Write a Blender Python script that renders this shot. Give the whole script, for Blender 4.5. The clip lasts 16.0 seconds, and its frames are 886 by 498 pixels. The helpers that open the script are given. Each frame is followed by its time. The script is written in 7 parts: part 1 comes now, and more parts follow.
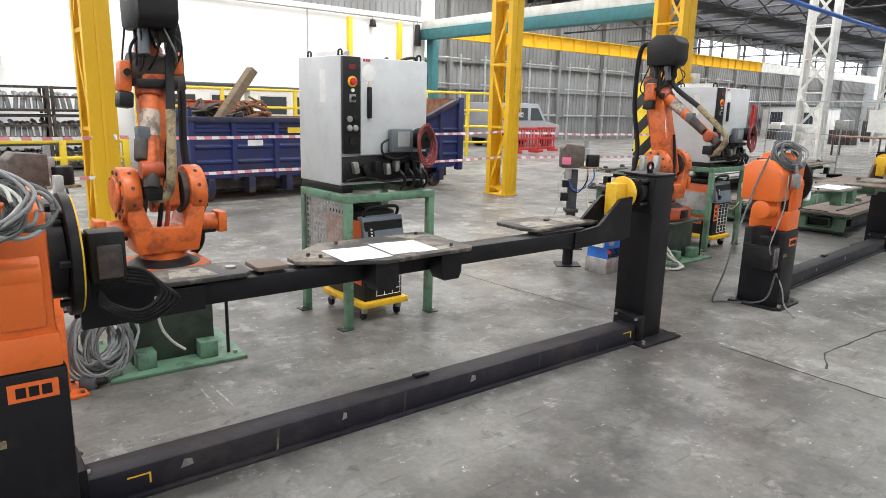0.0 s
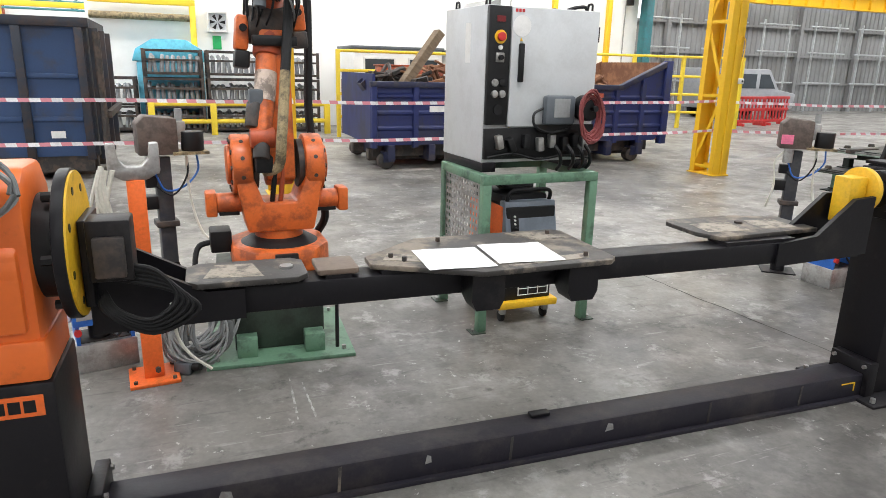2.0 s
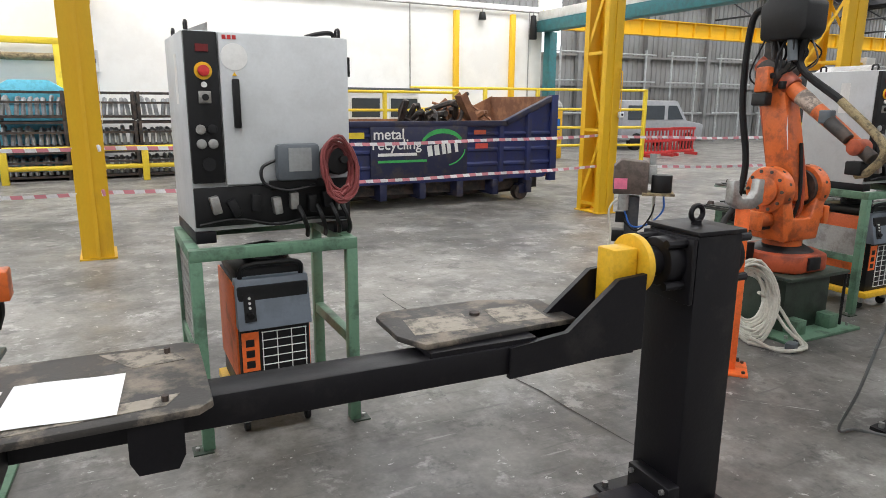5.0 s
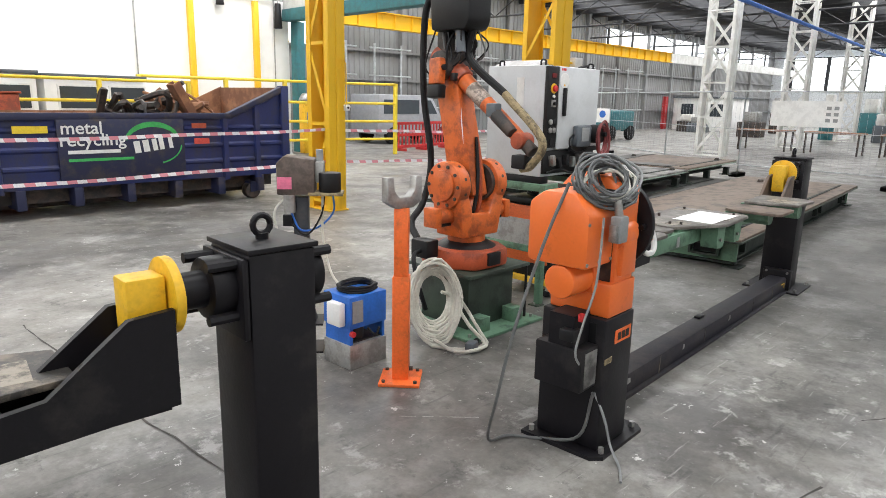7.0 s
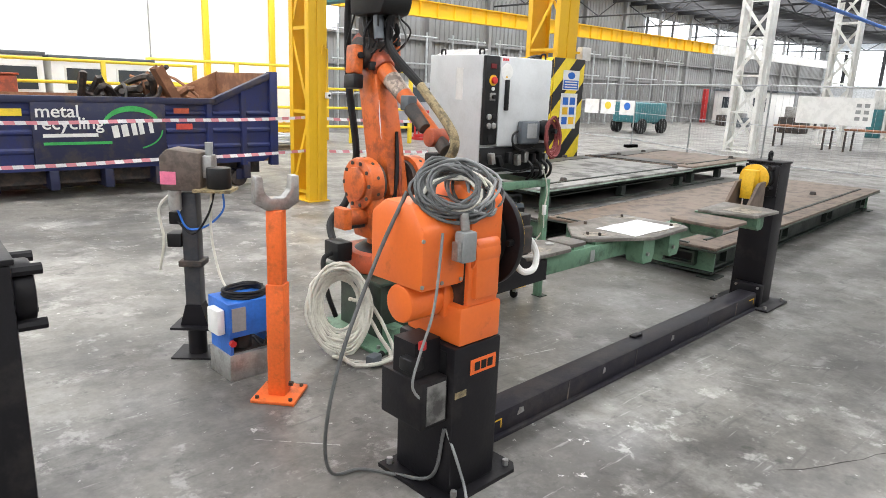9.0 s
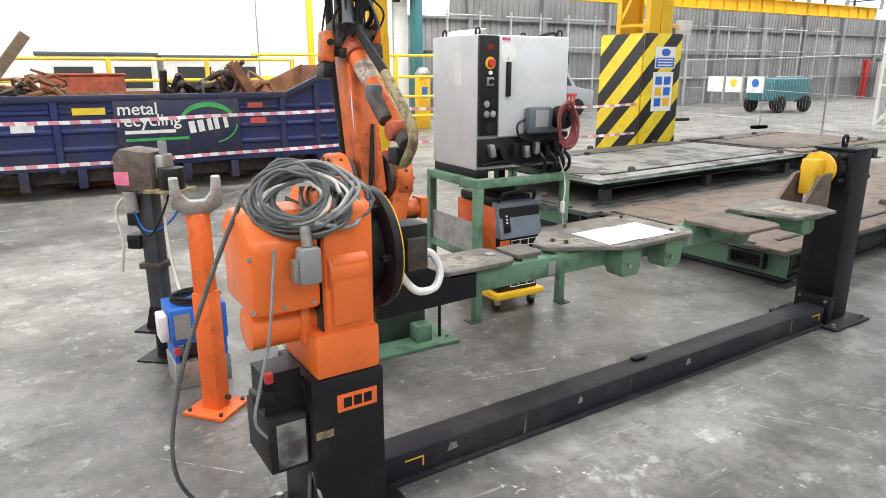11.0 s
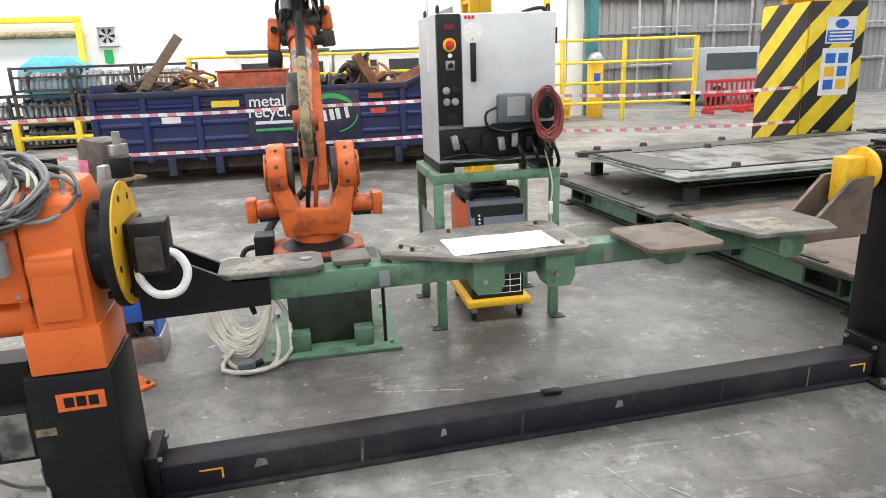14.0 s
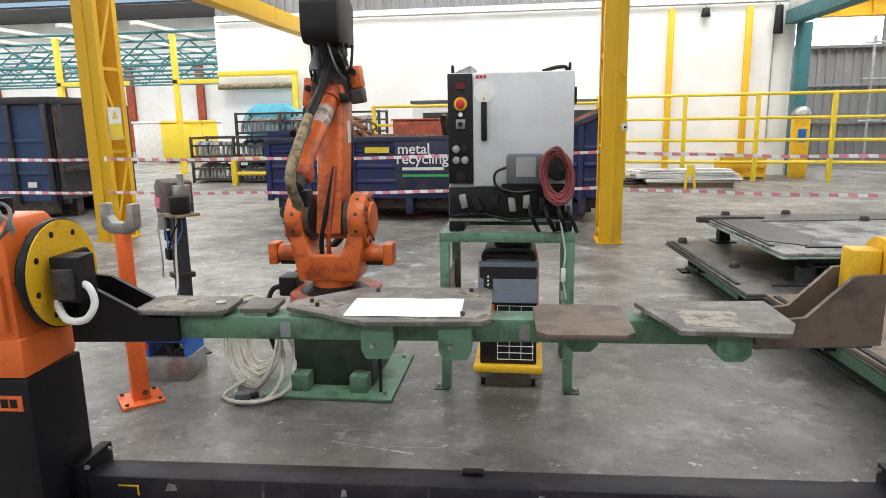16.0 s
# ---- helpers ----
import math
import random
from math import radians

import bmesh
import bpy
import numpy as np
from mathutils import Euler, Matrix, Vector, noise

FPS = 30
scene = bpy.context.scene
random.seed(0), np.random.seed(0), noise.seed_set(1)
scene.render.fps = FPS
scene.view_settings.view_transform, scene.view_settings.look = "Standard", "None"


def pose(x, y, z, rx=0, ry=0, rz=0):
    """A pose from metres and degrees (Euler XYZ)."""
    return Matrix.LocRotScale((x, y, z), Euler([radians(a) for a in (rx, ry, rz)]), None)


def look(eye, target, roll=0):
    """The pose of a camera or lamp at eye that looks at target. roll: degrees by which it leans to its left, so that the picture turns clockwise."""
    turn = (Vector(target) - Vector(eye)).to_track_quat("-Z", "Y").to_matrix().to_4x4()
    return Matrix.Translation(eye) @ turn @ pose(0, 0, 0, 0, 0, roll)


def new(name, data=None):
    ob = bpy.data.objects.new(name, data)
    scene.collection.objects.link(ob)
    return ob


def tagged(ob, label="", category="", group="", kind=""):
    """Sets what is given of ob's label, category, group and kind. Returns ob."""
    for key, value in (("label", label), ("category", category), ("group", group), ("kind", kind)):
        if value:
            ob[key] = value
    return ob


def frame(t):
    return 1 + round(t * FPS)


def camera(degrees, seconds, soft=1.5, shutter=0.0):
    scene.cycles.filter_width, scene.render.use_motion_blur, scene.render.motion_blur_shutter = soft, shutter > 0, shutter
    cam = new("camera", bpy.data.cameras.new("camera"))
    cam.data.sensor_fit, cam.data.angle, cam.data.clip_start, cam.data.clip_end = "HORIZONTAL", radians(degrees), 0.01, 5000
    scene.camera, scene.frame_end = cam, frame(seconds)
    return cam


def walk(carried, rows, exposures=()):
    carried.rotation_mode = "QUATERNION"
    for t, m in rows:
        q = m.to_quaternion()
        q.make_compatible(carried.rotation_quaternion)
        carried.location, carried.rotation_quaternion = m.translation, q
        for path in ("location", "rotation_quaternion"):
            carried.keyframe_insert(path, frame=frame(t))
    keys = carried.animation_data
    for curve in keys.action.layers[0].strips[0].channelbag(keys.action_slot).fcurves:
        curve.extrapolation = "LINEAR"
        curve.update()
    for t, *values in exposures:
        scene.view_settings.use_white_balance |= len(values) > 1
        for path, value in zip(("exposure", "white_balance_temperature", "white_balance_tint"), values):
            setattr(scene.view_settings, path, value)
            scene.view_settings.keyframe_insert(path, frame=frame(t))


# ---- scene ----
cam = camera(67.6, 16.0, soft=0.85)
PATH = [
    (0, (0.082, 0.109, 1.761), (1.331, 1.612, 1.338), 1.4),
    (0.5, (0.295, 0.223, 1.756), (1.453, 1.779, 1.27), 0.1),
    (1, (0.52, 0.326, 1.75), (1.485, 2.002, 1.24), 1.4),
    (1.5, (0.713, 0.441, 1.735), (1.546, 2.183, 1.214), 0.5),
    (2, (0.911, 0.648, 1.733), (1.632, 2.436, 1.203), 1.4),
    (2.5, (1.11, 0.785, 1.734), (1.742, 2.591, 1.152), 0.8),
    (3, (1.35, 0.842, 1.773), (1.817, 2.732, 1.315), 0.9),
    (3.5, (1.59, 0.891, 1.79), (2.055, 2.79, 1.367), -0.3),
    (4, (1.869, 0.998, 1.785), (2.483, 2.855, 1.366), -0.5),
    (4.5, (2.14, 1.061, 1.786), (2.934, 2.85, 1.374), 0.6),
    (5, (2.394, 1.083, 1.779), (3.274, 2.827, 1.349), 0.4),
    (5.2, (2.514, 1.07, 1.791), (3.438, 2.783, 1.33), 1.5),
    (7.3, (3.536, 1.059, 1.76), (4.946, 2.408, 1.325), 1.0),
    (7.5, (3.616, 1.003, 1.774), (5.015, 2.364, 1.336), 1.4),
    (8, (3.824, 0.825, 1.787), (5.148, 2.239, 1.287), 1.3),
    (8.5, (4.069, 0.732, 1.799), (5.4, 2.136, 1.291), 0.8),
    (9, (4.355, 0.728, 1.816), (5.658, 2.169, 1.34), 2.3),
    (9.5, (4.631, 0.685, 1.84), (5.884, 2.169, 1.366), 0.5),
    (9.7, (4.731, 0.659, 1.845), (5.962, 2.163, 1.372), 0.5),
    (11.8, (5.976, 0.317, 1.819), (6.812, 2.06, 1.305), 0.2),
    (12, (6.091, 0.268, 1.81), (6.906, 2.029, 1.324), 0.4),
    (12.5, (6.347, 0.244, 1.798), (7.051, 2.038, 1.263), -1.3),
    (13, (6.62, 0.26, 1.78), (7.256, 2.086, 1.269), -2.4),
    (13.5, (6.949, 0.2, 1.796), (7.401, 2.075, 1.264), -0.7),
    (14, (7.281, 0.209, 1.779), (7.643, 2.1, 1.235), -2.0),
    (14.5, (7.646, 0.261, 1.795), (7.851, 2.19, 1.306), -2.0),
    (15, (8.023, 0.203, 1.802), (7.995, 2.154, 1.36), -1.6),
    (15.5, (8.341, 0.18, 1.815), (8.211, 2.125, 1.369), -2.0),
    (16, (8.623, 0.233, 1.808), (8.361, 2.176, 1.414), -1.0),
]
walk(cam, [(t, look(eye, target, roll)) for t, eye, target, roll in PATH],
     exposures=[(0, 0.05), (2.5, 0.03), (3.5, -0.05), (5.0, -0.3), (7.5, 0.08), (9.0, 0.24), (12.5, 0.3), (14.0, 0.23), (15.0, 0.1), (16.0, -0.2)])

# ---- world and light ----
world = bpy.data.worlds.new("sky")
scene.world = world
world.use_nodes = True
wn = world.node_tree
sky = wn.nodes.new("ShaderNodeTexSky")
sky.sky_type, sky.sun_disc, sky.sun_elevation, sky.sun_rotation = "NISHITA", False, radians(50), radians(200)
wn.nodes["Background"].inputs[1].default_value = 0.15
wn.links.new(sky.outputs[0], wn.nodes["Background"].inputs[0])
sun = new("sun", bpy.data.lights.new("sun", "SUN"))
sun.data.energy, sun.data.angle, sun.data.color = 1.2, radians(12), (1.0, 0.97, 0.92)
sun.matrix_world = look((0, -20, 40), (0, 0, 0))

ROOF_Z = 7.6
# roof lights: (x0, x1, y0, y1)
SKYLIGHTS = [(-39, 75, -7.0, -4.4), (-39, 75, 1.0, 3.6), (-39, 75, 9.0, 11.6), (-39, 75, 16.2, 19.2), (-39, 75, 21.6, 24.4), (-39, 15, 27.4, 29.2), (-39, 15, 31.4, 33.2)]
# added strength per strip: dims the near floor, brightens the far side
STRIP_GAIN = (0.95, 0.86, 1.15, 1.2, 1.1, 1.9, 1.9)
for (x0, x1, y0, y1), gain in zip(SKYLIGHTS, STRIP_GAIN):
    lamp = new("roof_daylight", bpy.data.lights.new("roof_daylight", "AREA"))
    lamp.data.shape, lamp.data.size, lamp.data.size_y = "RECTANGLE", x1 - x0, y1 - y0
    lamp.data.energy, lamp.data.color = 16.4 * gain * (x1 - x0) * (y1 - y0), (1.0, 0.99, 0.97)
    lamp.matrix_world = look(((x0 + x1) / 2, (y0 + y1) / 2, ROOF_Z + 0.02), ((x0 + x1) / 2, (y0 + y1) / 2, 0))


# ---- materials ----
def surface(name, base, rough=0.6, metal=0.0, dirt=None, amount=0.35, scale=6.0, fine=60.0, bump=0.15, vary=0.12, edge=0.5, stretch=(1, 1, 1), gloss=0.5):
    """A painted, metal or mineral surface with broad stains and fine grain."""
    m = bpy.data.materials.new(name)
    m.use_nodes = True
    nt = m.node_tree
    bsdf = nt.nodes["Principled BSDF"]
    tc = nt.nodes.new("ShaderNodeTexCoord")
    mp = nt.nodes.new("ShaderNodeMapping")
    mp.inputs["Scale"].default_value = stretch
    nt.links.new(tc.outputs["Object"], mp.inputs[0])
    big = nt.nodes.new("ShaderNodeTexNoise")
    big.inputs["Scale"].default_value, big.inputs["Detail"].default_value, big.inputs["Roughness"].default_value = scale, 8, 0.68
    small = nt.nodes.new("ShaderNodeTexNoise")
    small.inputs["Scale"].default_value, small.inputs["Detail"].default_value = fine, 4
    for n in (big, small):
        nt.links.new(mp.outputs[0], n.inputs["Vector"])
    ramp = nt.nodes.new("ShaderNodeValToRGB")
    ramp.color_ramp.elements[0].position = 0.95 - edge
    ramp.color_ramp.elements[1].position = 1.07 - edge
    nt.links.new(big.outputs[0], ramp.inputs[0])
    k = nt.nodes.new("ShaderNodeMath")
    k.operation = "MULTIPLY"
    k.inputs[1].default_value = amount
    nt.links.new(ramp.outputs[0], k.inputs[0])
    tone = nt.nodes.new("ShaderNodeMapRange")
    tone.inputs[3].default_value, tone.inputs[4].default_value = 1 - vary * 1.6, 1 + vary * 1.6
    nt.links.new(small.outputs[0], tone.inputs[0])
    mix = nt.nodes.new("ShaderNodeMix")
    mix.data_type = "RGBA"
    dirt = dirt or tuple(c * 0.45 for c in base)
    mix.inputs[6].default_value, mix.inputs[7].default_value = (*base, 1), (*dirt, 1)
    nt.links.new(k.outputs[0], mix.inputs[0])
    mul = nt.nodes.new("ShaderNodeMix")
    mul.data_type, mul.blend_type = "RGBA", "MULTIPLY"
    mul.inputs[0].default_value = 1.0
    nt.links.new(mix.outputs[2], mul.inputs[6])
    nt.links.new(tone.outputs[0], mul.inputs[7])
    nt.links.new(mul.outputs[2], bsdf.inputs["Base Color"])
    rr = nt.nodes.new("ShaderNodeMapRange")
    rr.inputs[3].default_value, rr.inputs[4].default_value = max(0.03, rough - 0.15), min(1.0, rough + 0.15)
    nt.links.new(big.outputs[0], rr.inputs[0])
    nt.links.new(rr.outputs[0], bsdf.inputs["Roughness"])
    bsdf.inputs["Metallic"].default_value = metal
    bsdf.inputs["Specular IOR Level"].default_value = gloss
    bp = nt.nodes.new("ShaderNodeBump")
    bp.inputs["Strength"].default_value, bp.inputs["Distance"].default_value = bump, 0.004
    nt.links.new(small.outputs[0], bp.inputs["Height"])
    nt.links.new(bp.outputs[0], bsdf.inputs["Normal"])
    return m


ORANGE = surface("robot_orange_paint", (0.82, 0.168, 0.03), 0.34, dirt=(0.3, 0.065, 0.02), amount=0.45, scale=6, edge=0.36, vary=0.035, bump=0.06)
ORANGE_ROBOT = surface("worn_robot_orange", (0.62, 0.13, 0.024), 0.4, dirt=(0.14, 0.036, 0.017), amount=0.62, scale=6.5, edge=0.47, vary=0.1, bump=0.12)
ORANGE_DEEP = surface("deep_orange_paint", (0.42, 0.075, 0.025), 0.5, dirt=(0.1, 0.03, 0.02), amount=0.6, scale=5, edge=0.5)
ORANGE_POST = surface("post_orange_paint", (0.85, 0.16, 0.03), 0.45, dirt=(0.25, 0.08, 0.03), amount=0.45, scale=7, edge=0.42)
BLACK_PAINT = surface("black_paint", (0.008, 0.0073, 0.0095), 0.45, dirt=(0.03, 0.027, 0.026), amount=0.6, scale=3.5, edge=0.42, gloss=0.28)
BEAM_PAINT = surface("dusty_dark_beam_paint", (0.019, 0.0175, 0.025), 0.5, dirt=(0.06, 0.052, 0.05), amount=0.6, scale=2.6, edge=0.45, fine=70, gloss=0.3)
BLACK_MATT = surface("black_plastic", (0.008, 0.008, 0.009), 0.45, gloss=0.35, amount=0.3, vary=0.2)
RUBBER = surface("black_rubber", (0.009, 0.009, 0.01), 0.6, gloss=0.3, vary=0.3)
YELLOW = surface("machine_yellow", (0.78, 0.46, 0.02), 0.45, dirt=(0.3, 0.16, 0.03), amount=0.5, scale=9, edge=0.4)
YELLOW_STEEL = surface("column_yellow", (0.78, 0.46, 0.015), 0.5, dirt=(0.42, 0.21, 0.02), amount=0.4, scale=1.6, edge=0.4, vary=0.04, bump=0.06, stretch=(1, 1, 0.35))
RAIL_YELLOW = surface("rail_yellow", (0.8, 0.6, 0.04), 0.45, dirt=(0.45, 0.3, 0.05), amount=0.4, scale=4, edge=0.4)
# dark pallet undersides: shade below the deck overhang put into the colour
PALLET_SIDE = surface("dark_pallet_steel", (0.024, 0.032, 0.027), 0.55, dirt=(0.01, 0.01, 0.01), amount=0.7, scale=4, edge=0.48, gloss=0.3)
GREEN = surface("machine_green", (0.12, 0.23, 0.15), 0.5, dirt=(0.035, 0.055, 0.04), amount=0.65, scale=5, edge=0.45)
GREEN_DARK = surface("dark_green", (0.036, 0.054, 0.039), 0.45, dirt=(0.016, 0.018, 0.015), amount=0.7, scale=4, edge=0.5)
GREY_CAB = surface("cabinet_grey", (0.55, 0.57, 0.58), 0.45, dirt=(0.42, 0.43, 0.43), amount=0.35, scale=3, vary=0.04, bump=0.05)
STEEL = surface("bare_steel", (0.42, 0.42, 0.41), 0.42, metal=0.7, dirt=(0.2, 0.18, 0.16), amount=0.5, scale=8)
PLATE = surface("worn_plate", (0.05, 0.046, 0.043), 0.5, metal=0.2, dirt=(0.3, 0.25, 0.195), amount=0.75, scale=4.5, edge=0.47, fine=90)
DECK_OILY = surface("oily_deck", (0.03, 0.029, 0.029), 0.45, metal=0.2, dirt=(0.13, 0.12, 0.105), amount=0.65, scale=3.5, edge=0.5, fine=80)
PLATE_GREY = surface("grey_work_plate", (0.13, 0.118, 0.105), 0.5, metal=0.2, dirt=(0.32, 0.3, 0.27), amount=0.7, scale=5, edge=0.48, fine=90)
PLATE_BROWN = surface("rusty_plate", (0.17, 0.126, 0.097), 0.55, metal=0.2, dirt=(0.06, 0.052, 0.046), amount=0.7, scale=5, edge=0.46, fine=80)
PLATE_PALE = surface("pale_worn_plate", (0.25, 0.246, 0.235), 0.5, metal=0.2, dirt=(0.03, 0.028, 0.027), amount=0.85, scale=2.6, edge=0.48, fine=70)
BARE = surface("bare_worn_metal", (0.31, 0.27, 0.215), 0.5, metal=0.15, dirt=(0.06, 0.053, 0.047), amount=0.85, scale=16, edge=0.47)
PAPER = surface("white_paper", (0.86, 0.86, 0.85), 0.8, vary=0.01, amount=0.05, bump=0.02)
SKIP_BLUE = surface("skip_blue", (0.014, 0.024, 0.115), 0.5, dirt=(0.034, 0.033, 0.045), amount=0.65, scale=1.9, edge=0.46, stretch=(1, 1, 0.6))
SKIP_DARK = surface("skip_dark", (0.014, 0.018, 0.055), 0.55, dirt=(0.07, 0.055, 0.045), amount=0.6, scale=3, edge=0.46)
RUST = surface("rust", (0.3, 0.14, 0.07), 0.8, dirt=(0.14, 0.06, 0.035), amount=0.7, scale=3, edge=0.52)
TANK_BLUE = surface("container_blue", (0.025, 0.06, 0.15), 0.55, dirt=(0.05, 0.048, 0.055), amount=0.55, scale=2, edge=0.46)
TANK_DARK = surface("container_frame", (0.02, 0.026, 0.04), 0.6, dirt=(0.06, 0.036, 0.028), amount=0.6, scale=3, edge=0.5)
WALL_WHITE = surface("white_wall", (0.82, 0.82, 0.8), 0.8, dirt=(0.7, 0.69, 0.66), amount=0.4, scale=0.7, vary=0.03)
CLAD = surface("grey_cladding", (0.25, 0.253, 0.255), 0.6, dirt=(0.16, 0.152, 0.145), amount=0.5, scale=0.6, vary=0.05, stretch=(1, 1, 0.3))
TEAL = surface("teal_steel", (0.03, 0.17, 0.19), 0.5, dirt=(0.05, 0.09, 0.1), amount=0.4)
WHITE_STEEL = surface("white_steel", (0.72, 0.72, 0.69), 0.5, dirt=(0.45, 0.42, 0.38), amount=0.4, scale=2)
ROOF_DARK = surface("roof_sheet", (0.045, 0.046, 0.05), 0.7, amount=0.3, scale=1)
CABLE_GREY = surface("grey_cable", (0.27, 0.28, 0.28), 0.5, amount=0.2)
CABLE_DARK = surface("dark_grey_cable", (0.12, 0.125, 0.125), 0.5)
CABLE_WHITE = surface("pale_cable", (0.6, 0.59, 0.52), 0.5, dirt=(0.35, 0.33, 0.28), amount=0.4)
CABLE_RED = surface("red_cable", (0.23, 0.05, 0.05), 0.5)
BRAID = surface("braided_hose", (0.3, 0.235, 0.13), 0.8, dirt=(0.06, 0.05, 0.035), amount=0.75, scale=16, edge=0.48, fine=160, bump=0.6, vary=0.35)
BLUE_BOX = surface("bright_blue_paint", (0.02, 0.14, 0.55), 0.45, amount=0.3)
WHITE_PLASTIC = surface("white_plastic", (0.78, 0.78, 0.76), 0.4, amount=0.2, vary=0.03)
PINK = surface("pink_label", (0.75, 0.18, 0.3), 0.6)
RED = surface("red_plastic", (0.55, 0.03, 0.03), 0.45)
WOOD = surface("old_timber", (0.2, 0.145, 0.095), 0.8, amount=0.5, stretch=(1, 1, 6))
DARK_SCRAP = surface("dark_scrap", (0.028, 0.025, 0.024), 0.6, dirt=(0.12, 0.08, 0.06), amount=0.5)
CASTING = surface("steel_castings", (0.3, 0.31, 0.32), 0.5, metal=0.4, amount=0.4)
PANEL_BLUE = surface("blue_grey_panel", (0.17, 0.2, 0.24), 0.4, amount=0.25, vary=0.05)
PANEL_GREY = surface("dark_grey_panel", (0.1, 0.115, 0.13), 0.45, amount=0.25, vary=0.06)
GLASSY = surface("window_dark", (0.05, 0.06, 0.07), 0.15, amount=0.1)
DAYLIT = bpy.data.materials.new("daylit_panel")
DAYLIT.use_nodes = True
DAYLIT.node_tree.nodes["Principled BSDF"].inputs["Emission Color"].default_value = (0.9, 0.96, 1.0, 1)
DAYLIT.node_tree.nodes["Principled BSDF"].inputs["Emission Strength"].default_value = 1.6
SKY_GLASS = surface("pale_sheet", (0.75, 0.78, 0.8), 0.4, vary=0.03)


def concrete():
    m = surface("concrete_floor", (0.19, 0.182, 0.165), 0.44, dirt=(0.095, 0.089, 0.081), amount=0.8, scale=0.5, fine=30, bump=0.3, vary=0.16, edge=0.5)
    nt = m.node_tree
    bsdf = nt.nodes["Principled BSDF"]
    tc = nt.nodes["Texture Coordinate"]
    old = bsdf.inputs["Base Color"].links[0].from_socket
    prev = old
    # pale scuffs, dark tyre stains, small paint spots
    for scale, lo, hi, col, k, detail in ((1.7, 0.5, 0.62, (0.34, 0.33, 0.315), 0.6, 12), (0.9, 0.5, 0.6, (0.055, 0.053, 0.051), 0.6, 12), (4.0, 0.57, 0.63, (0.42, 0.41, 0.39), 0.55, 10), (5.5, 0.57, 0.64, (0.04, 0.039, 0.038), 0.6, 10), (14.0, 0.65, 0.68, (0.55, 0.54, 0.52), 0.8, 4)):
        n = nt.nodes.new("ShaderNodeTexNoise")
        n.noise_dimensions = "4D"
        n.inputs["W"].default_value = scale * 3.1
        n.inputs["Scale"].default_value, n.inputs["Detail"].default_value, n.inputs["Roughness"].default_value = scale, detail, 0.72
        nt.links.new(tc.outputs["Object"], n.inputs["Vector"])
        mr = nt.nodes.new("ShaderNodeMapRange")
        mr.inputs[1].default_value, mr.inputs[2].default_value, mr.inputs[4].default_value = lo, hi, k
        nt.links.new(n.outputs[0], mr.inputs[0])
        mx = nt.nodes.new("ShaderNodeMix")
        mx.data_type = "RGBA"
        mx.inputs[7].default_value = (*col, 1)
        nt.links.new(mr.outputs[0], mx.inputs[0])
        nt.links.new(prev, mx.inputs[6])
        prev = mx.outputs[2]
    for angle, lo, hi, col, k in ((25, 0.65, 0.69, (0.42, 0.41, 0.39), 0.4), (-50, 0.66, 0.7, (0.4, 0.39, 0.37), 0.35), (80, 0.6, 0.68, (0.05, 0.049, 0.047), 0.45)):
        mp = nt.nodes.new("ShaderNodeMapping")
        mp.inputs["Rotation"].default_value, mp.inputs["Scale"].default_value = (0, 0, radians(angle)), (1.3, 15, 1)
        nt.links.new(tc.outputs["Object"], mp.inputs[0])
        n = nt.nodes.new("ShaderNodeTexNoise")
        n.inputs["Scale"].default_value, n.inputs["Detail"].default_value, n.inputs["Roughness"].default_value = 1.6, 6, 0.6
        nt.links.new(mp.outputs[0], n.inputs["Vector"])
        mr = nt.nodes.new("ShaderNodeMapRange")
        mr.inputs[1].default_value, mr.inputs[2].default_value, mr.inputs[4].default_value = lo, hi, k
        nt.links.new(n.outputs[0], mr.inputs[0])
        mx = nt.nodes.new("ShaderNodeMix")
        mx.data_type = "RGBA"
        mx.inputs[7].default_value = (*col, 1)
        nt.links.new(mr.outputs[0], mx.inputs[0])
        nt.links.new(prev, mx.inputs[6])
        prev = mx.outputs[2]
    # slabs of different pours meet at joints; back light, east shade painted in
    sep = nt.nodes.new("ShaderNodeSeparateXYZ")
    nt.links.new(tc.outputs["Object"], sep.inputs[0])

    def step(socket, at, soft):
        r = nt.nodes.new("ShaderNodeMapRange")
        r.inputs[1].default_value, r.inputs[2].default_value = at - soft, at + soft
        nt.links.new(socket, r.inputs[0])
        return r.outputs[0]

    def calc(op, a, b, c=None):
        k = nt.nodes.new("ShaderNodeMath")
        k.operation = op
        for i, v in enumerate((a, b, c)):
            if v is None:
                continue
            if isinstance(v, float):
                k.inputs[i].default_value = v
            else:
                nt.links.new(v, k.inputs[i])
        return k.outputs[0]

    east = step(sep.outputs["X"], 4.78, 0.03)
    # darker east end, partly shade round the pallets put into the colour
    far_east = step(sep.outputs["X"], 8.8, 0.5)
    # reflected daylight and haze at the back, painted as a brighter floor
    back_sheen = step(sep.outputs["Y"], 6.2, 0.9)
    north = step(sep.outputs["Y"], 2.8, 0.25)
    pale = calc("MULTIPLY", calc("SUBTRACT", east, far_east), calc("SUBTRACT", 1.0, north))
    tone = calc("MULTIPLY_ADD", pale, 0.42, calc("MULTIPLY_ADD", back_sheen, 0.42, calc("MULTIPLY_ADD", far_east, -0.17, 0.9)))
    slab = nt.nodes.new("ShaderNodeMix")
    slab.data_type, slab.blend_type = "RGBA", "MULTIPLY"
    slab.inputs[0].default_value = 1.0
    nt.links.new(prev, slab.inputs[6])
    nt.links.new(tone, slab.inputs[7])
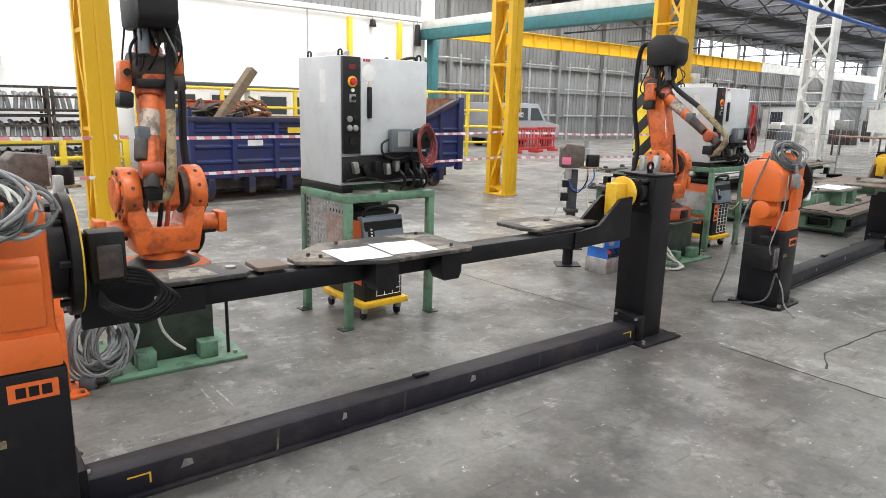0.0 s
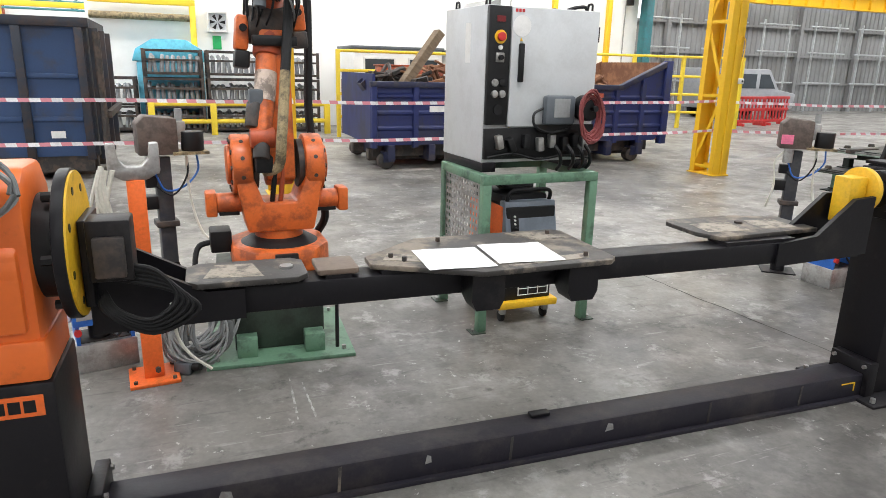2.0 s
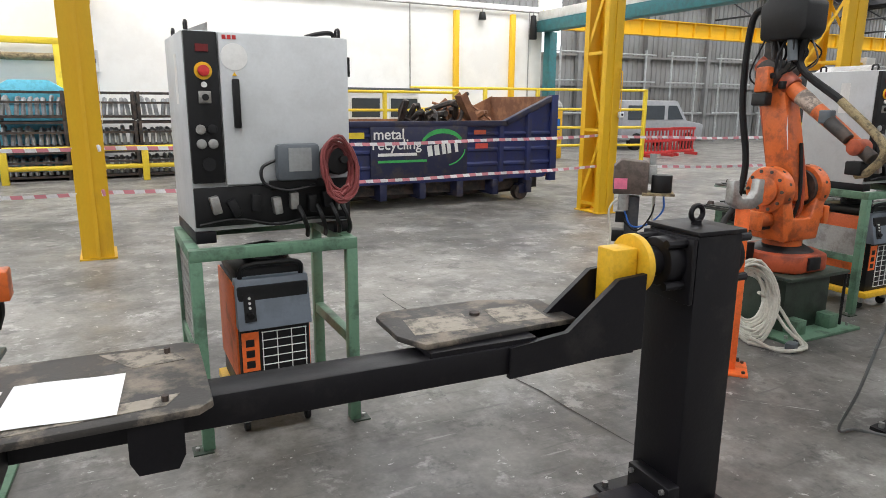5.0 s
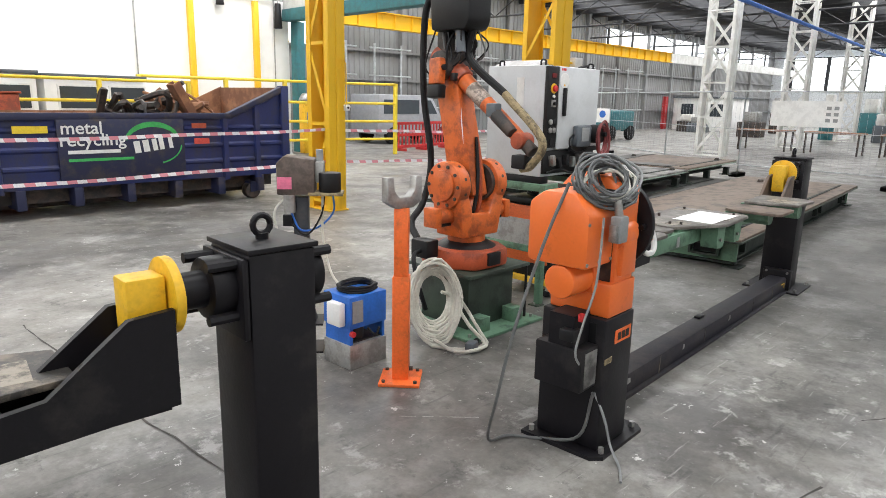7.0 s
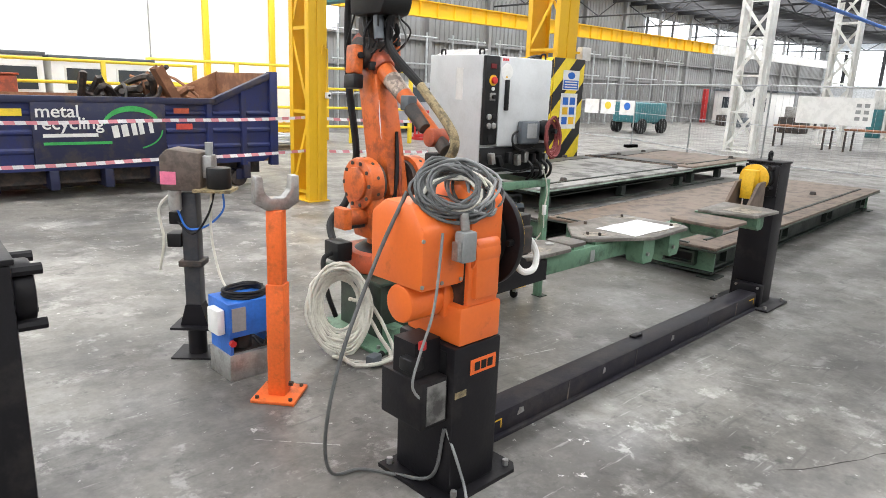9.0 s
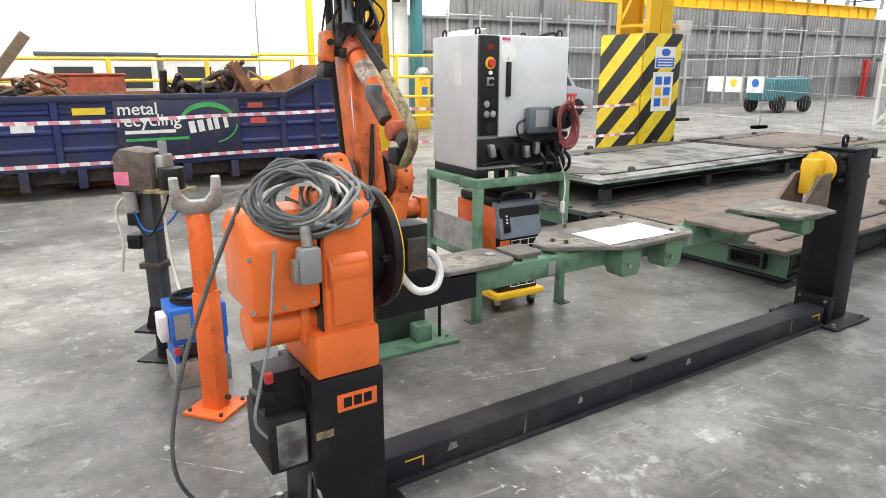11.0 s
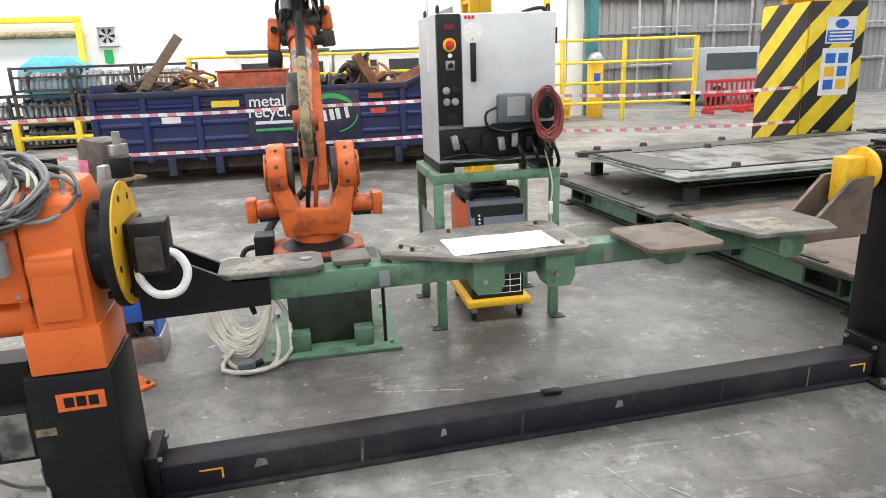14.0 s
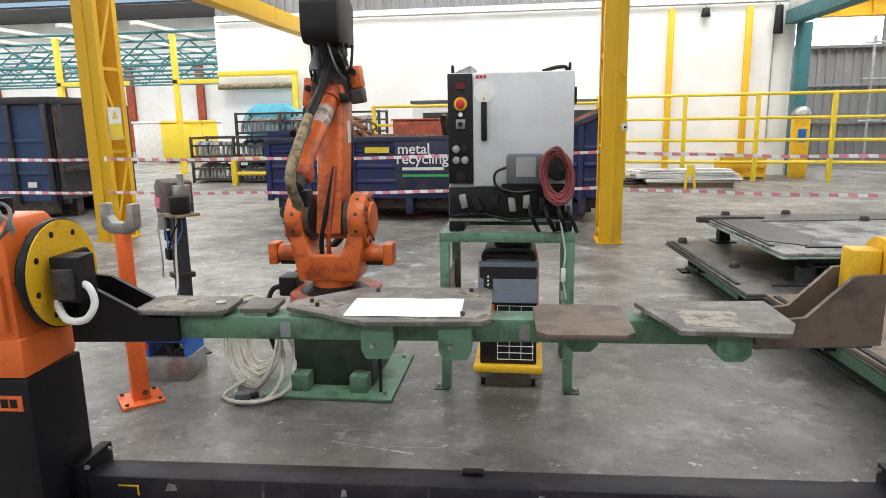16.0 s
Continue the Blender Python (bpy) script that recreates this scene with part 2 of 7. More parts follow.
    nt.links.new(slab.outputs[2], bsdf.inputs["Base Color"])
    # polished and dusty areas differ in gloss
    n = nt.nodes.new("ShaderNodeTexNoise")
    n.inputs["Scale"].default_value, n.inputs["Detail"].default_value, n.inputs["Roughness"].default_value = 1.3, 9, 0.7
    nt.links.new(tc.outputs["Object"], n.inputs["Vector"])
    mr = nt.nodes.new("ShaderNodeMapRange")
    mr.inputs[1].default_value, mr.inputs[2].default_value, mr.inputs[3].default_value, mr.inputs[4].default_value = 0.4, 0.64, 0.31, 0.58
    nt.links.new(n.outputs[0], mr.inputs[0])
    nt.links.new(mr.outputs[0], bsdf.inputs["Roughness"])
    return m


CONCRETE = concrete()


def striped(name, a, b, width, axis):
    """Diagonal or straight two-colour stripes of the given width in metres."""
    m = surface(name, a, 0.5, amount=0.2)
    nt = m.node_tree
    bsdf = nt.nodes["Principled BSDF"]
    tc = nt.nodes["Texture Coordinate"]
    dot = nt.nodes.new("ShaderNodeVectorMath")
    dot.operation = "DOT_PRODUCT"
    dot.inputs[1].default_value = axis
    nt.links.new(tc.outputs["Object"], dot.inputs[0])
    div = nt.nodes.new("ShaderNodeMath")
    div.operation = "DIVIDE"
    div.inputs[1].default_value = width * 2
    nt.links.new(dot.outputs["Value"], div.inputs[0])
    fr = nt.nodes.new("ShaderNodeMath")
    fr.operation = "FRACT"
    nt.links.new(div.outputs[0], fr.inputs[0])
    gt = nt.nodes.new("ShaderNodeMath")
    gt.operation = "GREATER_THAN"
    gt.inputs[1].default_value = 0.5
    nt.links.new(fr.outputs[0], gt.inputs[0])
    mx = nt.nodes.new("ShaderNodeMix")
    mx.data_type = "RGBA"
    nt.links.new(gt.outputs[0], mx.inputs[0])
    nt.links.new(bsdf.inputs["Base Color"].links[0].from_socket, mx.inputs[6])
    mx.inputs[7].default_value = (*b, 1)
    nt.links.new(mx.outputs[2], bsdf.inputs["Base Color"])
    return m


TAPE = striped("barrier_tape", (0.88, 0.86, 0.87), (0.72, 0.27, 0.32), 0.11, (1, 0, 0.3))


# ---- building helpers ----
def box(bm, x0, y0, z0, x1, y1, z1, bevel=0.0, m=None):
    r = bmesh.ops.create_cube(bm, size=1.0)
    vs = r["verts"]
    t = Matrix.Translation(((x0 + x1) / 2, (y0 + y1) / 2, (z0 + z1) / 2)) @ Matrix.Diagonal((abs(x1 - x0), abs(y1 - y0), abs(z1 - z0), 1))
    bmesh.ops.transform(bm, matrix=(m @ t) if m else t, verts=vs)
    if bevel:
        es = list({e for v in vs for e in v.link_edges})
        bmesh.ops.bevel(bm, geom=es, offset=bevel, segments=2, affect="EDGES", profile=0.5)
    return bm


def cyl(bm, p0, p1, r0, r1=None, seg=20, bevel=0.0):
    p0, p1 = Vector(p0), Vector(p1)
    d = p1 - p0
    rot = d.to_track_quat("Z", "Y").to_matrix().to_4x4()
    r = bmesh.ops.create_cone(bm, cap_ends=True, segments=seg, radius1=r0, radius2=r0 if r1 is None else r1, depth=d.length)
    bmesh.ops.transform(bm, matrix=Matrix.Translation((p0 + p1) / 2) @ rot, verts=r["verts"])
    if bevel:
        es = [e for e in {e for v in r["verts"] for e in v.link_edges} if any(len(f.verts) > 4 for f in e.link_faces)]
        bmesh.ops.bevel(bm, geom=es, offset=bevel, segments=2, affect="EDGES", profile=0.5)
    return bm


def prism(bm, outline, axis, a, b, bevel=0.0):
    """A plate: the outline (2D points) in the plane across the axis, from a to b along it."""
    def at(u, v, w):
        return {"x": (w, u, v), "y": (u, w, v), "z": (u, v, w)}[axis]
    lo = [bm.verts.new(at(u, v, a)) for u, v in outline]
    hi = [bm.verts.new(at(u, v, b)) for u, v in outline]
    n = len(outline)
    fs = [bm.faces.new(lo), bm.faces.new(hi)]
    fs += [bm.faces.new((lo[i], lo[(i + 1) % n], hi[(i + 1) % n], hi[i])) for i in range(n)]
    bmesh.ops.recalc_face_normals(bm, faces=fs)
    if bevel:
        bmesh.ops.bevel(bm, geom=list({e for f in fs for e in f.edges}), offset=bevel, segments=2, affect="EDGES", profile=0.5)
    return bm


def smooth_path(points, steps=6):
    """A Catmull-Rom curve through the points."""
    p = [Vector(q) for q in points]
    p = [p[0] * 2 - p[1], *p, p[-1] * 2 - p[-2]]
    out = []
    for i in range(1, len(p) - 2):
        for s in range(steps):
            t = s / steps
            a, b, c, d = p[i - 1], p[i], p[i + 1], p[i + 2]
            out.append(0.5 * (2 * b + (c - a) * t + (2 * a - 5 * b + 4 * c - d) * t * t + (3 * b - a - 3 * c + d) * t ** 3))
    return out + [p[-2]]


def tube(bm, points, r, seg=8, steps=6, smooth=True):
    """A cable or pipe through the points."""
    pts = smooth_path(points, steps) if smooth else [Vector(q) for q in points]
    rings, up = [], Vector((0.31, 0.17, 0.93))
    for i, q in enumerate(pts):
        d = (pts[min(i + 1, len(pts) - 1)] - pts[max(i - 1, 0)]).normalized()
        side = d.cross(up)
        if side.length < 1e-3:
            side = d.cross(Vector((1, 0, 0)))
        side.normalize()
        up = side.cross(d).normalized()
        rings.append([bm.verts.new(q + r * (math.cos(6.2832 * k / seg) * side + math.sin(6.2832 * k / seg) * up)) for k in range(seg)])
    for a, b in zip(rings, rings[1:]):
        for k in range(seg):
            bm.faces.new((a[k], a[(k + 1) % seg], b[(k + 1) % seg], b[k]))
    bm.faces.new(rings[0][::-1])
    bm.faces.new(rings[-1])
    return bm


def coil(centre, radius, axis_u, axis_v, turns, wobble, seed, drop=(0, 0, 0)):
    """Points of a loosely wound cable round the centre, in the plane of the two axes."""
    rnd = random.Random(seed)
    u, v, c, dr = Vector(axis_u), Vector(axis_v), Vector(centre), Vector(drop)
    n = u.cross(v)
    pts, steps = [], turns * 10
    for i in range(steps + 1):
        a = 6.2832 * i / 10
        k = radius * (1 + rnd.uniform(-wobble, wobble))
        pts.append(c + dr * (i / steps) + k * (math.cos(a) * u + math.sin(a) * v) + n * rnd.uniform(-wobble, wobble) * radius * 0.6)
    return pts


def mesh_of(name, bm, material, smooth_angle=35):
    me = bpy.data.meshes.new(name)
    bm.normal_update()
    bm.to_mesh(me)
    bm.free()
    me.materials.append(material)
    me.polygons.foreach_set("use_smooth", [True] * len(me.polygons))
    me.set_sharp_from_angle(angle=radians(smooth_angle))
    return me


def part(name, bm, material, parent=None, label=""):
    ob = new(name, mesh_of(name, bm, material))
    if parent:
        ob.parent = parent
    return tagged(ob, label=label)


def thing(name, label, category, m=None, group=""):
    ob = new(name)
    ob.empty_display_size = 0.1
    ob.matrix_world = m or Matrix()
    return tagged(ob, label, category, group)


def structure(name, bm, material, label=""):
    return tagged(part(name, bm, material), label=label, kind="structure")


def B():
    return bmesh.new()


def writing(name, text, size, material, parent, m, label="", depth=0.001):
    """Built-in-font lettering turned into a mesh; m is its place under the parent."""
    cu = bpy.data.curves.new(name, "FONT")
    cu.body, cu.size, cu.extrude, cu.align_x, cu.align_y = text, size, depth, "CENTER", "CENTER"
    cu.offset = size * 0.012
    tmp = new(name, cu)
    me = bpy.data.meshes.new_from_object(tmp.evaluated_get(bpy.context.evaluated_depsgraph_get()))
    bpy.data.objects.remove(tmp)
    me.materials.clear()
    me.materials.append(material)
    ob = new(name, me)
    ob.parent = parent
    ob.matrix_local = m
    return tagged(ob, label=label)


UPRIGHT = pose(0, 0, 0, 90, 0, 0)  # lettering on a face that looks to -y

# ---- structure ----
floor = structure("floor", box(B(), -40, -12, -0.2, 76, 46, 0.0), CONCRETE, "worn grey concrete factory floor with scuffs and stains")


def wall_panel(name, x0, y0, z0, x1, y1, z1, mat_, label):
    return structure(name, box(B(), x0, y0, z0, x1, y1, z1), mat_, label)


def cladding(name, x0, x1, y, z0, z1, mat_, label, pitch=0.25, depth=0.05):
    """Profiled sheet: trapezoid ribs with thickness."""
    n = int((x1 - x0) / pitch)
    pts = []
    for i in range(n):
        a = x0 + i * pitch
        pts += [(a, 0), (a + pitch * 0.45, 0), (a + pitch * 0.55, depth), (a + pitch * 0.9, depth)]
    pts.append((x1, 0))
    bm = B()
    rows = []
    for z in (z0, z1):
        for off in (0, 0.02):
            rows.append([bm.verts.new((u, y - v + off, z)) for u, v in pts])
    lo_f, lo_b, hi_f, hi_b = rows
    for i in range(len(pts) - 1):
        bm.faces.new((lo_f[i], lo_f[i + 1], hi_f[i + 1], hi_f[i]))
        bm.faces.new((lo_b[i], hi_b[i], hi_b[i + 1], lo_b[i + 1]))
        bm.faces.new((lo_f[i], lo_b[i], lo_b[i + 1], lo_f[i + 1]))
        bm.faces.new((hi_f[i], hi_f[i + 1], hi_b[i + 1], hi_b[i]))
    return structure(name, bm, mat_, label)


wall_panel("wall_north", -1.0, 20.3, 0, 15.6, 20.6, 4.9, WALL_WHITE, "white painted blockwork wall")
cladding("wall_north_upper", -1.0, 15.6, 20.4, 4.9, 7.6, CLAD, "grey profiled sheet cladding above the white wall")
cladding("wall_north_east", 15.76, 76, 26.0, 0, 7.6, CLAD, "grey profiled steel cladding wall with rails", pitch=0.3)
wall_panel("wall_return", 15.6, 20.3, 0, 15.75, 46.0, 7.6, WALL_WHITE, "white painted return wall")
wall_panel("wall_south", -40, -12.3, 0, 76, -12, 7.6, WALL_WHITE, "white painted wall")
wall_panel("wall_west", -40.3, -12, 0, -40, 46, 7.6, WALL_WHITE, "white painted wall")
wall_panel("wall_east", 76, -12, 0, 76.3, 26, 7.6, SKY_GLASS, "pale grey end wall")
wall_panel("wall_far_north", -40, 38, 0, 15.6, 38.3, 7.6, WALL_WHITE, "cream painted wall of the far bay")
# sheeting rails and posts on the grey wall
for i in range(14):
    x = 17.5 + i * 4.0
    structure("trim", box(B(), x, 25.7, 0, x + 0.2, 25.93, 7.4), CLAD, "grey steel wall post")
for z in (1.3, 2.6, 3.9, 5.6):
    structure("trim", box(B(), 15.76, 25.84, z, 76, 25.94, z + 0.09), CLAD, "grey sheeting rail")
structure("window_1", box(B(), 16.2, 25.86, 4.0, 20.6, 25.9, 6.9), DAYLIT, "bright translucent wall light panel")
structure("window_2", box(B(), 75.9, -8, 3.4, 75.98, 25, 6.6), DAYLIT, "bright glazed strip in the far end wall")
structure("window_3", box(B(), 44, 25.86, 5.4, 74, 25.9, 6.7), DAYLIT, "bright glazed strip high in the cladding wall")
for i in range(11):
    structure("trim", box(B(), 75.8, -8 + i * 3.2, 3.4, 75.89, -7.7 + i * 3.2, 6.6), ROOF_DARK, "dark mullion of the end window")
for i in range(10):
    structure("trim", box(B(), 44 + i * 3.2, 25.78, 5.4, 44.2 + i * 3.2, 25.855, 6.7), ROOF_DARK, "dark mullion of the high window")
structure("trim", cyl(B(), (16.5, 9.2, 5.0), (60, 11.9, 5.0), 0.07, seg=10), BLUE_BOX, "blue overhead service pipe")
# roof with open strips for the roof lights
bm = B()
ys = [-12.3] + [v for s in SKYLIGHTS for v in s[2:4]] + [46.3]
for a, b in zip(ys[::2], ys[1::2]):
    box(bm, -40, a, ROOF_Z, 76, b, ROOF_Z + 0.12)
for x0, x1, y0, y1 in SKYLIGHTS:
    if x0 > -39:
        box(bm, -40, y0, ROOF_Z, x0, y1, ROOF_Z + 0.12)
    if x1 < 75:
        box(bm, x1, y0, ROOF_Z, 76, y1, ROOF_Z + 0.12)
# added fins that block the low-angle view of the far roof lights
for i in range(27):
    box(bm, 25 + i * 1.9, -12, ROOF_Z - 0.44, 25.05 + i * 1.9, 25.9, ROOF_Z - 0.002)
structure("ceiling", bm, ROOF_DARK, "dark profiled roof sheeting with long roof lights")


def truss(x0, y0, x1, y1, z, h, n, mat_, label, r=0.045):
    """A flat roof truss between two points: chords, posts and diagonals."""
    t = thing("roof_truss", label, "roof truss", Matrix(), "roof trusses")
    a, b = Vector((x0, y0, z)), Vector((x1, y1, z))
    up = Vector((0, 0, h))
    part("bottom_chord", cyl(B(), a, b, r, seg=6), mat_, t)
    part("top_chord", cyl(B(), a + up, b + up, r, seg=6), mat_, t)
    for i in range(n):
        p, q = a.lerp(b, i / n), a.lerp(b, (i + 1) / n)
        part("web", cyl(B(), p if i % 2 else p + up, q + up if i % 2 else q, r * 0.7, seg=5), mat_, t)
    return t


for x in (24, 30, 36, 42, 50, 58, 66):
    truss(x, -12, x, 25.9, 5.9, 1.3, 18, ROOF_DARK, "dark steel roof truss under the sheeting")
for y in (0, 8, 16):
    truss(18, y, 75.9, y, 6.3, 0.9, 26, ROOF_DARK, "dark steel roof truss under the sheeting")
for i in range(6):
    truss(-26, 22.5 + i * 2.4, -1.2, 22.5 + i * 2.4, 3.7, 1.1, 16, TEAL, "teal roof truss over the far bay")
for i in range(9):
    structure("trim", box(B(), -25 + i * 2.6, 21.0, 4.86, -24.7 + i * 2.6, 37.9, 4.98), WHITE_STEEL, "pale roof purlin of the far bay")
for i in range(6):
    structure("trim", box(B(), -24 + i * 4.4, 37.7, 0, -23.6 + i * 4.4, 37.99, 5), ORANGE_DEEP, "rust-red wall pilaster of the far bay")

# pilasters, pipes and fittings on the white wall
for x in (12.46, 14.53):
    structure("trim", box(B(), x - 0.075, 20.14, 0, x + 0.075, 20.298, 4.6, 0.006), YELLOW_STEEL, "yellow painted steel wall post")
structure("trim", cyl(B(), (-0.9, 20.2, 4.72), (15.5, 20.2, 4.72), 0.035, seg=8), STEEL, "grey service pipe along the white wall")
structure("trim", cyl(B(), (10.9, 20.26, 1.2), (10.9, 20.26, 4.72), 0.018, seg=6), STEEL, "thin conduit on the white wall")
structure("trim", cyl(B(), (15.2, 20.26, 0.9), (15.2, 20.26, 4.72), 0.018, seg=6), STEEL, "thin conduit on the white wall")


def wall_fan(x, y, z):
    f = thing("wall_fan", "square black extractor fan fixed to the wall", "fan", pose(x, y, z))
    bm = B()
    for a in (-0.26, 0.22):
        box(bm, a, -0.1, -0.26, a + 0.04, 0, 0.26)
        box(bm, -0.22, -0.1, a, 0.22, 0, a + 0.04)
    part("frame", bm, WHITE_STEEL, f)
    for i in range(6):
        a = i * math.pi / 3
        part("blade", prism(B(), [(0.03 * math.cos(a), 0.03 * math.sin(a)), (0.2 * math.cos(a - 0.25), 0.2 * math.sin(a - 0.25)), (0.2 * math.cos(a + 0.25), 0.2 * math.sin(a + 0.25))], "y", -0.06, -0.05), BLACK_MATT, f)
    part("guard", box(B(), -0.22, -0.02, -0.22, 0.22, -0.01, 0.22), SKY_GLASS, f)


wall_fan(2.15, 20.3, 2.75)
structure("trim", box(B(), 2.0, 20.27, 2.05, 2.22, 20.298, 2.4), surface("exit_green", (0.02, 0.42, 0.12), 0.5), "green wall notice under the fan")


def floodlight(x, y, z, h):
    f = thing("wall_lamp", "black lamp housing hung under the wall pipe", "lamp", pose(x, y, z))
    part("housing", cyl(B(), (0, 0, 0), (0, 0, h), 0.13, 0.09, seg=14, bevel=0.02), BLACK_MATT, f)
    part("stem", cyl(B(), (0, 0, h), (0, 0, h + 0.12), 0.02, seg=8), STEEL, f)


floodlight(13.35, 20.15, 4.36, 0.24)
floodlight(15.25, 20.1, 3.85, 0.75)


# ---- columns ----
def column(x, y, mat_, label, rx=0.17, ry=0.29, h=7.55, lace=0.03):
    """A laced stanchion: two solid faces joined by battens and diagonals."""
    t = thing("column", label, "steel column", pose(x, y, 0), "columns in a row")
    for s in (-1, 1):
        bm = B()
        cy = s * (ry - 0.01)
        box(bm, -rx, cy - 0.012, 0.02, rx, cy + 0.012, h, 0.004)
        for sx in (-1, 1):
            box(bm, sx * rx - 0.012 * sx, cy - s * 0.1, 0.02, sx * rx, cy - s * 0.012, h)
        box(bm, -0.02, cy + s * 0.012, 0.02, 0.02, cy + s * 0.03, h)
        part("channel", bm, mat_, t)
    for i in range(6):
        z = 0.12 + i * 1.22
        for sx in (-1, 1):
            xx = sx * (rx - 0.02)
            part("batten", box(B(), xx - 0.006, -ry + 0.02, z, xx + 0.006, ry - 0.02, z + 0.05), mat_, t)
            s = 1 if (i + (sx > 0)) % 2 else -1
            bar = box(B(), -0.004, -0.5, -lace, 0.004, 0.5, lace)
            d = Vector((0, 2 * (ry - 0.05) * s, 1.15))
            bmesh.ops.transform(bar, matrix=Matrix.Translation((xx, 0, z + 0.62)) @ d.to_track_quat("Y", "Z").to_matrix().to_4x4() @ Matrix.Diagonal((1, d.length, 1, 1)), verts=bar.verts)
            part("lacing_bar", bar, mat_, t)
    part("base_plate", box(B(), -rx - 0.03, -ry - 0.03, 0, rx + 0.03, ry + 0.03, 0.02, 0.004), mat_, t)
    return t


YLAB = "tall yellow painted laced steel column on the concrete floor"
column(2.2, 9.75, YELLOW_STEEL, YLAB, rx=0.165)
column(-5.45, 9.45, YELLOW_STEEL, YLAB)
column(9.73, 9.9, YELLOW_STEEL, YLAB, rx=0.155)
column(14.93, 9.5, YELLOW_STEEL, "yellow laced steel column behind striped guard plates", rx=0.28, ry=0.4)
WLAB = "white painted lattice steel column in the far bay"
for cx, cy in ((27.6, 11.2), (36.0, 11.2), (45.0, 11.2), (55, 11.2), (30, 2.0), (40, 2.0), (50, 2.0)):
    column(cx, cy, WHITE_STEEL, WLAB, rx=0.28, ry=0.5, lace=0.05)
structure("crane_rail", box(B(), 16, 23.7, 4.72, 49, 23.75, 5.3), YELLOW_STEEL, "orange-yellow overhead crane runway beam")
structure("crane_rail", box(B(), 16, 23.55, 5.3, 49, 23.9, 5.34), YELLOW_STEEL, "orange-yellow crane runway flange")
structure("crane_rail", box(B(), 16, 23.55, 4.68, 49, 23.9, 4.72), YELLOW_STEEL, "orange-yellow crane runway flange")
structure("crane_rail", box(B(), 49, 23.6, 4.7, 76, 23.9, 5.3), WHITE_STEEL, "pale crane runway beam in the far bay")
for i in range(33):
    structure("crane_rail_stiffener", box(B(), 16.2 + i, 23.58, 4.72, 16.23 + i, 23.7, 5.3), YELLOW_STEEL, "orange-yellow runway stiffener plate")
# tie beams from the columns to the wall
structure("crane_rail", box(B(), 2.0, 10.3, 4.1, 2.35, 20.3, 4.5, 0.01), YELLOW_STEEL, "cream-yellow tie beam to the wall")
structure("portal_beam", box(B(), 15.45, 10.35, 4.1, 15.85, 20.2, 4.45, 0.01), TEAL, "teal portal beam to the wall")
structure("portal_fascia", box(B(), 15.5, 10.35, 4.46, 15.8, 20.2, 4.75, 0.01), WHITE_STEEL, "white fascia panel on the teal beam")
structure("portal_post", box(B(), 15.76, 19.85, 0, 16.05, 20.2, 4.1, 0.01), TEAL, "teal painted portal post")
# light switch box and conduit on the column
sw = thing("switch_box", "small white switch box on the yellow column", "switch", pose(9.87, 9.58, 1.62))
part("case", box(B(), -0.04, -0.06, -0.045, 0.04, 0, 0.045, 0.006), WHITE_PLASTIC, sw)
part("button", cyl(B(), (0, -0.062, 0), (0, -0.07, 0), 0.018, seg=12), BLACK_MATT, sw)
part("conduit", tube(B(), [(0, -0.02, 0.045), (0, -0.015, 0.6), (-0.02, -0.015, 0.68), (-0.08, -0.015, 0.72), (-0.1, -0.015, 0.6)], 0.01, 6), YELLOW_STEEL, sw)

# striped guard plates with safety signs
STRIPES = striped("hazard_stripes", (0.82, 0.62, 0.03), (0.015, 0.015, 0.017), 0.237, (0.707, -0.707, -0.707))
g = thing("column_guard", "black and yellow striped guard plates round a column", "guard", pose(0, 0, 0))
part("side_plate", box(B(), 14.37, 8.955, 0.32, 14.4, 9.97, 2.43, 0.004), STRIPES, g)
part("front_plate", box(B(), 14.405, 8.93, 0.32, 15.31, 8.954, 2.43, 0.004), STRIPES, g)
for px in (14.39, 15.28):
    part("foot", box(B(), px - 0.012, 8.956, 0, px + 0.02, 8.99, 0.34), YELLOW_STEEL, g)
sg = thing("safety_sign", "blue and white mandatory notice on the striped plate", "sign", pose(14.91, 8.926, 2.03) @ Matrix.Diagonal((1.45, 1, 0.87, 1)))
part("board", box(B(), -0.17, -0.006, -0.21, 0.17, 0, 0.21), WHITE_PLASTIC, sg)
part("blue_field", box(B(), -0.155, -0.009, -0.19, 0.155, -0.006, 0.0), BLUE_BOX, sg)
part("symbol", cyl(B(), (0, -0.0095, 0.1), (0, -0.006, 0.1), 0.075, seg=20), BLUE_BOX, sg)
for i in range(3):
    part("text_bar", box(B(), -0.13, -0.011, -0.16 + i * 0.055, 0.13, -0.009, -0.135 + i * 0.055), WHITE_PLASTIC, sg)
sg = thing("safety_sign", "white checked safety notice board with small pictograms", "sign", pose(14.89, 8.926, 1.45) @ Matrix.Diagonal((1.25, 1, 0.93, 1)))
part("board", box(B(), -0.2, -0.006, -0.36, 0.2, 0, 0.36), WHITE_PLASTIC, sg)
for i in range(2):
    for j in range(3):
        part("pictogram", box(B(), -0.15 + i * 0.17, -0.009, -0.27 + j * 0.2, -0.02 + i * 0.17, -0.006, -0.12 + j * 0.2), (BLUE_BOX, YELLOW, BLUE_BOX)[(i + j) % 3], sg)
fp_ = thing("fire_point", "red fire alarm post on the yellow column", "fire alarm", pose(15.2, 9.3, 0) @ Matrix.Diagonal((0.85, 0.85, 0.95, 1)))
part("bracket", box(B(), 0.0, -0.02, 1.55, 0.32, 0.02, 1.6), YELLOW_STEEL, fp_)
